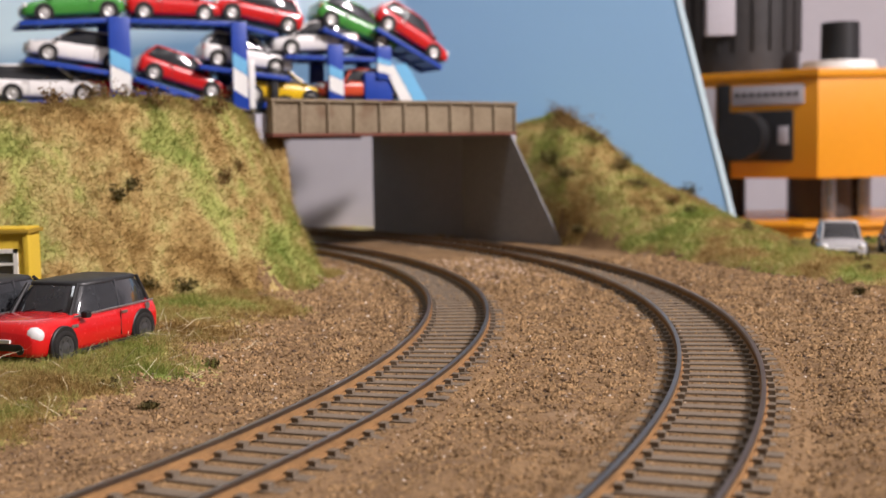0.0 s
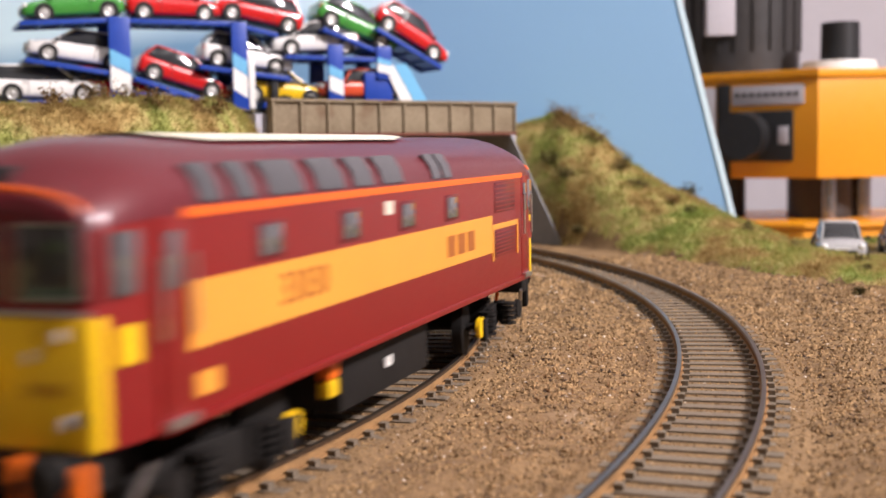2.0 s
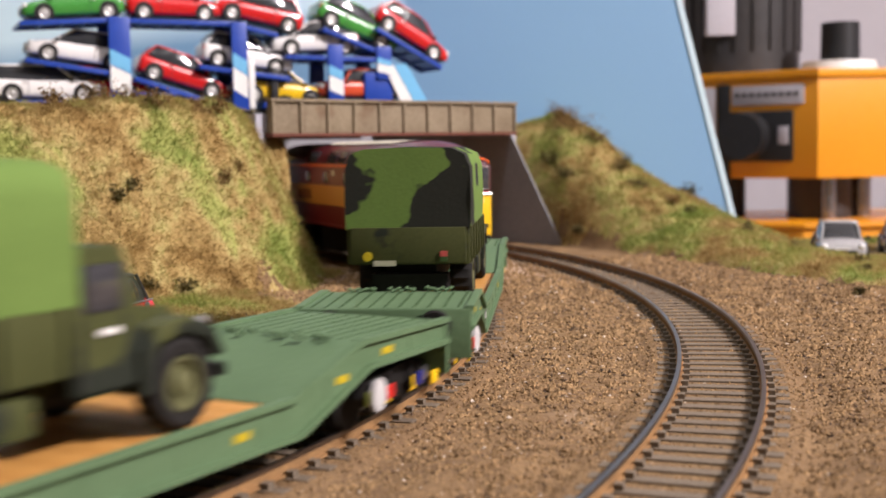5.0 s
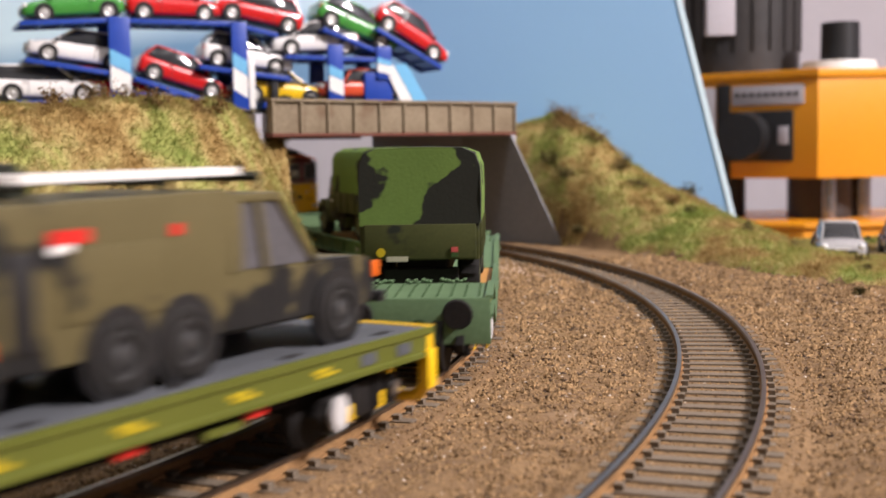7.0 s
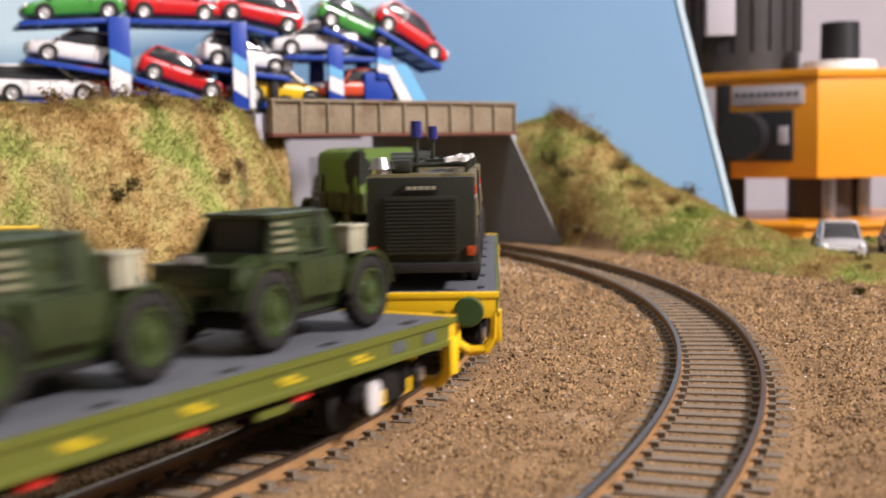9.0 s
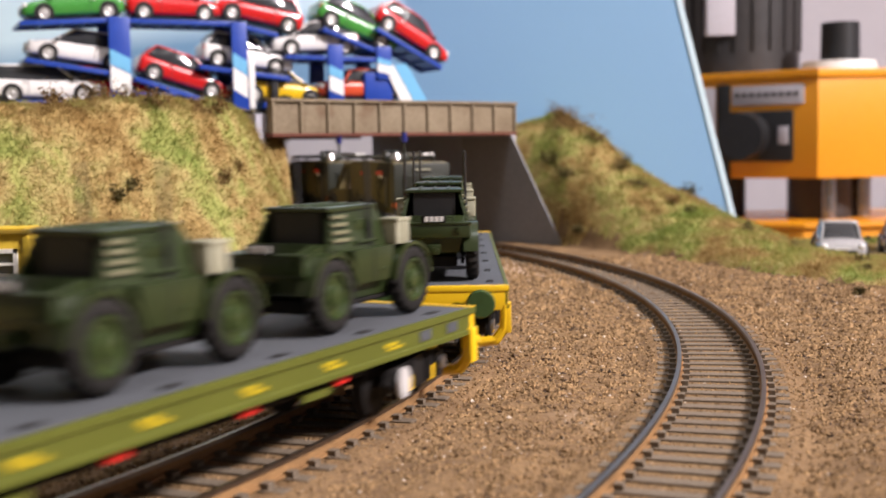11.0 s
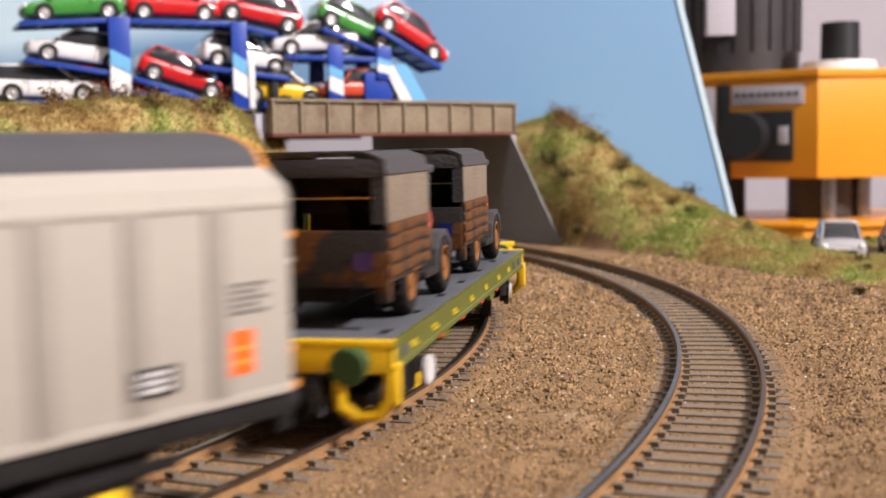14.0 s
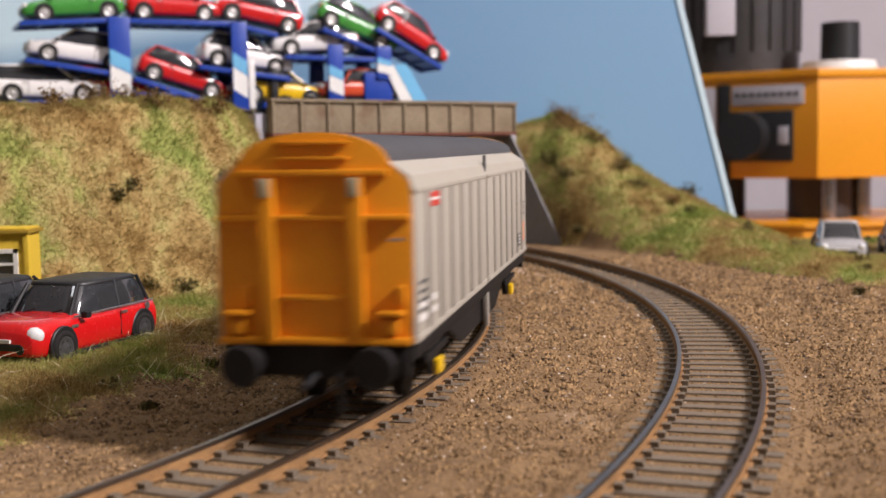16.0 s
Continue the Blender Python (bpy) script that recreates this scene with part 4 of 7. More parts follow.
    part("pipe_run", rod(B(), (-12, -15.4, 13.8), (26, -15.4, 13.8), 0.7, None, 8), SILVER, t, "bright pipe under the sill")
    return t


# ---- wagons ----
def wagon_end(t, x, e, mat, buf, hoop=True):
    part("headstock", box(B(), *sorted((x - e * 2.0, x)), -16.9, 16.9, 10.8, 16.2, 0.3), mat, t)
    buffers(t, x, e, buf, 13.0, 3.3, 10.6, 6.5 if hoop else 3.4)
    if hoop:
        for s in (-1, 1):
            h = B()
            pts = [(16.2, 12), (16.0, 6.4), (14, 3.8), (10.5, 3.4), (7.6, 5.2), (7.2, 9.5)]
            for a, c in zip(pts, pts[1:]):
                rod(h, (x - e * 1.0, s * a[0], a[1]), (x - e * 1.0, s * c[0], c[1]), 1.15, None, 8)
                ball(h, (x - e * 1.0, s * c[0], c[1]), 1.15, seg=8)
            part("lashing_hoop", h, mat, t, "yellow curved end bracket")
    part("coupling", rod(rod(B(), (x, 0, 10), (x + e * (8 if hoop else 3.5), 0, 9), 0.7, None, 8), (x, -4, 11), (x + e * 2, -5, 4), 0.5, None, 8), BLACK, t)


def flat_wagon():
    t = thing("flat_wagon", "olive green bogie flat wagon with grey deck and yellow ends", "flat wagon", "military flat wagons")
    L = 89
    part("deck", box(B(), -L + 0.6, L - 0.6, -16.4, 16.4, 14.6, 16.3, 0.1), DECKGREY, t, "plain grey deck")
    for s in (-1, 1):
        b = B()
        prism(b, [(s * 16.3, 16.4), (s * 17.2, 16.4), (s * 17.2, 15.2), (s * 16.8, 15.0), (s * 16.8, 12.2), (s * 17.2, 12.0), (s * 17.2, 11.2), (s * 16.3, 11.2)], -L, L, "x")
        sb = part("side_beam", b, OLIVE, t, "olive green side beam")
        me = mesh_of("stencil", box(box(B(), -3.5, 1.0, -0.06, 0.06, 13.6, 14.2), -2.5, 3.0, -0.06, 0.06, 12.9, 13.4), STENCIL, 0)
        for x in (-72, -52, -30, -8, 14, 36, 56):
            shared("stencil", me, sb, at(x, s * 16.9, 0), "faded yellow stencil bars")
        for x in (79, 68, -80):
            part("plate", box(B(), x - 2.2, x + 2.2, s * 16.9 - 0.06, s * 16.9 + 0.06, 12.7, 14.6), DECKGREY, sb, "grey plate")
        for x in (-40, -14, 14, 40):
            part("marking", box(B(), x - 2, x + 2, s * 15.5 - 0.4, s * 15.5 + 0.4, 9.6, 10.8), REDPAINT, sb, "red paint mark")
        for x in (-33, 33):
            part("bracket", box(B(), x - 4, x + 4, s * 15.0 - 0.5, s * 15.0 + 0.5, 8.4, 9.6), OLIVE, sb)
    b = B()
    for s in (-1, 1):
        box(b, -L + 4, L - 4, s * 7 - 1, s * 7 + 1, 8.6, 14.7)
        rod(b, (-52, s * 13, 9.4), (52, s * 13, 9.4), 0.6, None, 6)
    for x in (-44, -20, 20, 44):
        box(b, x - 1, x + 1, -14.5, 14.5, 9.4, 14.7)
    part("underframe", b, DULLBLACK, t, "dark underframe girders")
    me = mesh_of("lashing_point", box(B(), -2.0, 2.0, -0.8, 0.8, 16.28, 16.42), DULLBLACK, 0)
    for x in range(-78, 79, 26):
        for y in (-13, 13):
            shared("lashing_point", me, t, at(x, y, 0), "dark lashing point")
    for e in (-1, 1):
        wagon_end(t, e * L, e, YELLOW, BUFFGREEN)
        part("end_edge", box(B(), *sorted((e * (L - 1.5), e * (L + 0.2))), -17.1, 17.1, 15.2, 16.55, 0.2), YELLOW, t, "yellow deck edge")
        part("corner_post", box(B(), *sorted((e * (L - 3), e * L)), -17.6, -15.4, 5.5, 12.5, 0.3), YELLOW, t)
        bogie(t, e * 68, e * 8.5)
    return t


def well_wagon():
    t = thing("well_wagon", "matt green bogie well wagon with planked lower floor", "well wagon", "military well wagons")
    L = 91
    for s in (-1, 1):
        b = B()
        prism(b, [(-L, 16.2), (-62, 16.2), (-42, 10.2), (42, 10.2), (62, 16.2), (L, 16.2), (L, 12.4), (64, 12.0), (44, 4.6), (-44, 4.6), (-64, 12.0), (-L, 12.4)], s * 16.4, s * 17.2, "y")
        sb = part("side_frame", b, WELLGREEN, t, "cranked green side frame")
        b = B()
        for pts in ([(-L, 16.3), (-62, 16.3), (-42, 10.3), (42, 10.3), (62, 16.3), (L, 16.3)], [(-L, 12.3), (-64, 11.9), (-44, 4.5), (44, 4.5), (64, 11.9), (L, 12.3)]):
            for (x0, z0), (x1, z1) in zip(pts, pts[1:]):
                d = Vector((x1 - x0, 0, z1 - z0))
                box(b, 0, d.length, -0.8, 0.8, -0.45, 0.45, 0, Matrix.Translation((x0, s * 17.3, z0)) @ Euler((0, -math.atan2(d.z, d.x), 0)).to_matrix().to_4x4())
        part("flange", b, WELLGREEN, sb)
        for x in (-78, -52, -34, -17, 0, 17, 34, 52, 78):
            z0, z1 = (5, 10) if abs(x) < 42 else (8.4, 13.2) if abs(x) < 60 else (12.4, 16)
            part("rib", box(B(), x - 0.45, x + 0.45, s * 17.2 - 0.1, s * 17.2 + 0.7, z0, z1), WELLGREEN, sb)
        for x in (-74, -56, 30, 56, 70):
            z0 = 13.2 if abs(x) > 62 else 10.5 if abs(x) > 45 else 6.6
            part("stencil", box(B(), x - 1.8, x + 1.8, s * 17.3 - 0.05, s * 17.3 + 0.05, z0, z0 + 1.2), STENCIL, sb, "faded yellow stencil bar")
        part("data_panel", box(B(), -39, -33.5, s * 17.3 - 0.05, s * 17.3 + 0.05, 6.4, 8.4), VANROOF, sb, "small dark data panel with white bars")
        part("panel_bar", box(box(B(), -38.6, -34, s * 17.36 - 0.04, s * 17.36 + 0.04, 6.8, 7.2), -38.6, -35, s * 17.36 - 0.04, s * 17.36 + 0.04, 7.6, 8.0), WHITE, sb)
    for e in (-1, 1):
        b = B()
        prism(b, [(e * L, 16.2), (e * 62, 16.2), (e * 41, 9.6), (e * 41, 8.4), (e * 62, 15.0), (e * L, 15.0)], -16.6, 16.6, "y")
        d = part("end_deck", b, WELLGREEN, t, "ribbed green end platform")
        b = B()
        for x in range(64, 90, 3):
            for y in range(-15, 16, 3):
                box(b, e * x - 0.5, e * x + 0.5, y - 0.3, y + 0.3, 16.1, 16.45)
        part("tread_plate", b, WELLGREEN, d)
        ch = B()
        rng = random.Random(3)
        for y0 in (-11, -3, 6):
            for k in range(7):
                ball(ch, (e * (62 + rng.uniform(-2, 3)), y0 + k * 0.9, 16.9 - 0.25 * (k % 2)), 0.55, (1.2, 1, 0.8), 6)
        part("lashing_chain", ch, WELLGREEN, d, "coiled lashing chain in green")
        wagon_end(t, e * L, e, WELLGREEN, DULLBLACK, False)
        part("end_plate", box(B(), *sorted((e * (L - 0.8), e * (L + 0.3))), -17.6, 17.6, 6.2, 16.2, 0.3), WELLGREEN, t, "green end plate")
        bogie(t, e * 76, e * 9.0)
        for k, m in ((64, OLIVE), (70.5, REDPAINT), (86, YELLOW)):
            part("marking", box(B(), *sorted((e * k, e * (k + 2.2))), -16.9, -16.3, 5.0, 7.4, 0.2), m, t)
        part("brake_gear", box(B(), *sorted((e * 81, e * 83.5)), -16.6, -15.9, 5.5, 8.0, 0.2), BLUEGLASS, t, "dark blue brake cylinder")
    n = 12
    me = mesh_of("plank", box(B(), -84 / n / 2 + 0.12, 84 / n / 2 - 0.12, -16.2, 16.2, 8.4, 9.35, 0.1), PLANK)
    for k in range(n):
        shared("plank", me, t, at(-42 + 84 * (k + 0.5) / n, 0, 0))
    part("underframe", box(B(), -44, 44, -15, 15, 4.8, 8.4), DULLBLACK, t)
    return t


def sliding_van():
    t = thing("sliding_wall_van", "warm grey sliding-wall goods van with orange ends and dark roof", "goods van")
    L = 94.5
    part("body", box(B(), -L + 1.2, L - 1.2, -16.8, 16.8, 15.0, 42.0), VANGREY, t)
    sh = B()
    prism(sh, [(-17.4, 41.2), (-16.6, 43.6), (-12.6, 46.4), (12.6, 46.4), (16.6, 43.6), (17.4, 41.2)], -L + 0.6, L - 0.6, "x")
    part("shoulder", sh, VANGREY, t, "pale sloping roof shoulder")
    rf = B()
    prism(rf, [(-13.2, 46.0)] + [(-13.0 * math.cos(a), 46.4 + 4.6 * math.sin(a)) for a in np.linspace(0.05, math.pi - 0.05, 15)] + [(13.2, 46.0)], -L + 1.5, L - 1.5, "x")
    part("roof", rf, VANROOF, t, "dark grey curved roof")
    for s in (-1, 1):
        for a, c in ((-L + 0.8, -1.2), (1.2, L - 0.8)):
            d = part("sliding_door", box(B(), a, c, s * 17.1 - 0.25, s * 17.1 + 0.25, 15.4, 41.4, 0.1), VANGREY, t, "flat grey sliding wall")
            n = 7
            me = mesh_of("rib", box(B(), -1.7, 1.7, -0.28, 0.28, 16.4, 40.6, 0.2), VANRIB)
            for k in range(1, n):
                shared("rib", me, d, at(a + (c - a) * k / n, s * 17.42, 0))
            part("door_edge", box(box(B(), a, c, s * 17.35 - 0.2, s * 17.35 + 0.25, 15.2, 16.4, 0.1), a, c, s * 17.35 - 0.2, s * 17.35 + 0.25, 40.6, 41.5, 0.1), VANGREY, d)
        part("centre_post", box(B(), -1.1, 1.1, s * 16.9 - 0.2, s * 16.9 + 0.3, 15.2, 46.0), VANROOF, t, "dark gap between the sliding walls")
        part("sole_bar", box(B(), -L + 2, L - 2, s * 16.2 - 0.6, s * 16.2 + 0.6, 12.0, 15.0, 0.2), DULLBLACK, t, "black solebar")
        tr = B()
        prism(tr, [(-52, 12.2), (52, 12.2), (30, 5.4), (-30, 5.4)], s * 14.6, s * 15.3, "y")
        part("truss", tr, DULLBLACK, t, "deep black underframe truss")
        part("step_post", box(B(), 1.6, 4.6, s * 16.4 - 0.6, s * 16.4 + 0.6, 4.2, 12.4, 0.2), VANRIB, t, "grey step bracket")
        y = s * 17.42
        part("label_plate", box(B(), -79, -69, y - 0.06, y + 0.06, 37.6, 40.2), REDPAINT, t, "red and white label")
        part("label_stripe", box(B(), -78.5, -69.5, y + s * 0.06 - 0.03, y + s * 0.06 + 0.03, 38.7, 39.2), WHITE, t)
        part("data_panel", box(B(), 66, 73, s * 17.76 - 0.06, s * 17.76 + 0.06, 18.6, 22.2), BLACK, t, "black data panel with white bars")
        b = B()
        for z in (19.4, 20.4, 21.4):
            box(b, 67, 72, s * 17.84 - 0.03, s * 17.84 + 0.03, z - 0.2, z + 0.2)
        part("panel_bar", b, WHITE, t)
        part("label_plate", box(B(), 81.5, 86.5, y - 0.06, y + 0.06, 19.0, 24.8), ORANGE, t, "orange-red hazard label")
        b = B()
        for z in (20.4, 22.2):
            box(b, 81.8, 86.2, y + s * 0.08 - 0.03, y + s * 0.08 + 0.03, z, z + 0.5)
        part("panel_bar", b, GOLD, t)
        b = B()
        for k in range(5):
            box(b, 80.5, 89.5 - (k % 2) * 2, y - 0.05, y + 0.05, 27.0 + k * 0.9, 27.3 + k * 0.9)
        for k in range(4):
            box(b, -90, -84 + (k % 2), y - 0.05, y + 0.05, 20 + k * 1.6, 20.6 + k * 1.6)
        part("small_print", b, VANROOF, t, "dark bars of small print")
        b = B()
        for x in (-90, -80):
            for k in range(2):
                box(b, x, x + 6, y - 0.05, y + 0.05, 18.4 + k * 2.2, 19.6 + k * 2.2)
        part("small_print", b, WHITE, t, "white bars of small print")
    for e in (-1, 1):
        x = e * (L - 0.4)
        outl = [(-16.5, 15.2), (-16.95, 26), (-16.95, 38.5), (-16.6, 42.6), (-13.6, 45.6), (-12.8, 46.6)] + [(-12.6 * math.cos(a), 46.6 + 4.5 * math.sin(a)) for a in np.linspace(0.15, math.pi - 0.15, 13)] + [(12.8, 46.6), (13.6, 45.6), (16.6, 42.6), (16.95, 38.5), (16.95, 26), (16.5, 15.2)]
        b = B()
        prism(b, outl, *sorted((x - e * 1.2, x)), "x", 0.2)
        w = part("end_wall", b, VANEND, t, "orange end wall")
        for y in (-7.4, 8.0):
            part("end_post", box(B(), *sorted((x, x + e * 1.5)), y - 1.5, y + 1.5, 15.2, 43.4, 0.3), VANEND, w)
            part("lamp_bracket", box(B(), *sorted((x + e * 1.5, x + e * 2.0)), y - 0.9, y + 0.9, 40.2, 43.4, 0.2), STOWAGE, w, "grey lamp bracket")
        part("end_rail", box(B(), *sorted((x, x + e * 1.2)), -16.8, 16.8, 36.2, 37.2, 0.2), VANEND, w)
        part("end_rail", box(B(), *sorted((x, x + e * 1.1)), -6, 6, 22.6, 23.6, 0.2), VANEND, w)
        part("end_rail", box(B(), *sorted((x, x + e * 1.3)), -16.8, 16.8, 15.2, 16.4, 0.2), VANEND, w)
        part("hood", box(B(), *sorted((x, x + e * 1.0)), -13.2, 13.2, 43.6, 44.8, 0.3), VANEND, w)
        part("hood_panel", box(box(B(), *sorted((x, x + e * 0.7)), -6.4, 6.4, 49.0, 49.6, 0.1), *sorted((x, x + e * 0.7)), -6.4, 6.4, 46.4, 47.0, 0.1), VANEND, w)
        for y in (-13.4, 13.4):
            part("end_step", box(B(), *sorted((x, x + e * 2.2)), y - 2.2, y + 2.2, 20.2, 21.0, 0.2), VANEND, w)
            part("end_step", box(box(B(), *sorted((x, x + e * 1.4)), y - 1.2, y + 1.6, 17, 19.6, 0.2), *sorted((x, x + e * 1.0)), y - 2.4, y - 1.0, 22, 25.2, 0.2), VANEND, w)
        part("handrail", rod(B(), (x + e * 1.6, -16, 33.0), (x + e * 1.6, -13.4, 33.0), 0.3, None, 6), SILVER, w)
        part("buffer_beam", box(B(), *sorted((x - e * 2, x + e * 0.6)), -16.2, 16.2, 9.6, 15.1, 0.3), DULLBLACK, t)
        buffers(t, x + e * 0.6, e, DULLBLACK, 12.2, 3.7, 11.4, 6.5)
        part("coupling", rod(rod(B(), (x, 0, 10), (x + e * 8, 0, 9), 0.7, None, 8), (x, -4, 11), (x + e * 2, -5, 4), 0.5, None, 8), BLACK, t)
        for k in (e * 63,):
            w = B()
            for s in (-1, 1):
                rod(w, (k, s * 8.6 - 1.2, 6.8), (k, s * 8.6 + 1.2, 6.8), 6.8, None, 24)
            rod(w, (k, -13, 6.8), (k, 13, 6.8), 0.9, None, 8)
            part("wheelset", w, DULLBLACK, t)
            for s in (-1, 1):
                ax = B()
                prism(ax, [(k - 9, 12), (k + 9, 12), (k + 4, 5), (k - 4, 5)], s * 13.8, s * 15.0, "y")
                box(ax, k - 12, k + 12, s * 15.2 - 0.5, s * 15.2 + 0.5, 8.6, 10.0, 0.2)
                part("axle_guard", ax, DULLBLACK, t)
            part("axle_box", box(B(), k - 2.4, k + 2.4, -16.4, -15.2, 4.8, 7.8, 0.3), YELLOW, t, "yellow axle box cover")
    return t


# ---- loads ----
def army_truck():
    t = thing("army_truck", "camouflaged army lorry with canvas tilt, standing on the wagon", "army lorry", "lorries on the well wagons")
    b = B()
    rings = []
    rng = random.Random(2)
    for k in range(12):
        x = -52 + 55 * k / 11
        w, sag = 14.9 - 0.35 * (k % 2), 0.5 * (k % 2)
        pts = [(-w + 0.2, 20.0), (-w, 27), (-w + 0.2, 34), (-w + 1.4, 37.2 - sag), (-w + 4.5, 38.6 - sag), (0, 39.0 - sag), (w - 4.5, 38.6 - sag), (w - 1.4, 37.2 - sag), (w - 0.2, 34), (w, 27), (w - 0.2, 20.0)]
        rings.append([(x + rng.uniform(-0.2, 0.2), y, z + rng.uniform(-0.15, 0.15)) for y, z in pts])
    loft(b, rings)
    part("canvas_tilt", b, CANVAS, t, "green and black camouflage canvas cover", 50)
    body = part("cargo_body", box(B(), -51.4, 2.6, -14.4, 14.4, 11.4, 20.4, 0.3), CAMO, t, "dark camouflaged cargo body")
    me = mesh_of("rib", box(B(), -0.7, 0.7, -0.3, 0.3, 11.6, 20.2, 0.1), CAMO)
    for k in range(6):
        for s in (-1, 1):
            shared("rib", me, body, at(-49 + k * 10, s * 14.6, 0))
    tg = part("tailgate", box(B(), -52.4, -51.2, -13.6, 13.6, 11.8, 20.2, 0.2), CAMO, t)
    part("tail_light", rod(B(), (-52.3, 9.6, 13.4), (-52.9, 9.6, 13.4), 1.1, None, 14), STENCIL, tg, "round yellow disc")
    part("badge", box(B(), -52.8, -52.3, -9.2, -7.6, 13.4, 14.6), FADEDRED, tg, "small red square")
    part("badge", box(B(), -52.8, -52.3, -9.2, -7.6, 12.2, 13.3), BUFFGREEN, tg, "small green square")
    part("plate", box(B(), -52.9, -52.3, 3, 8.2, 11.2, 12.4), STOWAGE, tg, "pale plate")
    part("chassis", box(box(B(), -46, 30, -6, 6, 6.0, 11.4), -50, -44, -9, 9, 5, 9), DULLBLACK, t)
    cab = B()
    loft(cab, [[(3, -13.2, 8), (3, 13.2, 8), (3, 12.6, 27), (3, -12.6, 27)], [(13, -13.2, 8), (13, 13.2, 8), (13, 12.6, 27), (13, -12.6, 27)], [(16.5, -13, 8), (16.5, 13, 8), (16.5, 12.8, 18), (16.5, -12.8, 18)]])
    bmesh.ops.bevel(cab, geom=list(cab.edges), offset=0.5, segments=2, affect="EDGES")
    c = part("cab", cab, CAMO, t, "camouflaged driver's cab")
    for s in (-1, 1):
        part("window", box(B(), 5.2, 12, s * 12.9 - 0.25, s * 12.9 + 0.25, 18.6, 24.8, 0.4), DARKGLASS, c)
        part("door_line", box(B(), 4.4, 4.8, s * 13.2 - 0.1, s * 13.2 + 0.1, 9, 18), BLACK, c)
        part("door_bar", box(B(), 7.5, 11, s * 13.25 - 0.1, s * 13.25 + 0.1, 15.6, 16.4), WHITE, c, "small white stencil")
        f = B()
        prism(f, [(14, 6.5), (14.5, 12.5), (17, 15.4), (24, 16.2), (29, 14.4), (31.5, 9.8), (30, 9.6), (28, 12.6), (23, 14.0), (18, 13.0), (16.5, 10), (16.2, 6.5)], *sorted((s * 8.6, s * 14.0)), "y", 0.25)
        part("mudguard", f, CAMO, t)
        wheel(t, 23, s * 11.6, 6.8, 6.8, 4.2, None, TRUCKRIM, s, "wheel", "chunky black tyre with drab rim", 0.56, 20)
        wheel(t, -32, s * 11.2, 6.8, 6.8, 5.6, None, TRUCKRIM, s, "wheel", "chunky black tyre with drab rim", 0.56, 20)
        part("headlight", rod(B(), (30.5, s * 9, 13.5), (32.2, s * 9, 13.5), 1.4, 1.5, 12), SILVER, t)
        part("fuel_tank", box(B(), -14, -4, s * 12 - 2, s * 12 + 2, 5, 10, 0.8), CAMO, t)
    part("windscreen", box(B(), 14.2, 14.7, -11, 11, 19.4, 25.2, 0.1, Matrix.Rotation(radians(-0.1), 4, "Y")), DARKGLASS, c)
    bn = B()
    loft(bn, [[(16, -8.6, 7), (16, 8.6, 7), (16, 8.0, 18.4), (16, -8.0, 18.4)], [(30, -6.8, 7), (30, 6.8, 7), (30, 6.2, 16.4), (30, -6.2, 16.4)]])
    bmesh.ops.bevel(bn, geom=list(bn.edges), offset=0.7, segments=2, affect="EDGES")
    part("bonnet", bn, CAMO, t)
    part("grille", box(B(), 29.8, 30.5, -5.2, 5.2, 8.4, 15.0, 0.2), BLACK, t)
    part("bumper", box(B(), 31.5, 33, -13, 13, 6.2, 8.2, 0.3), CAMO, t)
    part("spare_wheel", rod(B(), (-8, 10.5, 9), (-8, 14.0, 9), 5.8, None, 20), TYRE, t)
    return t


def bar_rear(x, y0, y1, z0, z1, n):
    """Plain bars in place of figures on a rear plate."""
    b = B()
    w = (y1 - y0) / n
    for k in range(n):
        box(b, x, x + 0.2, y0 + k * w, y0 + (k + 0.7) * w, z0, z1)
    return b


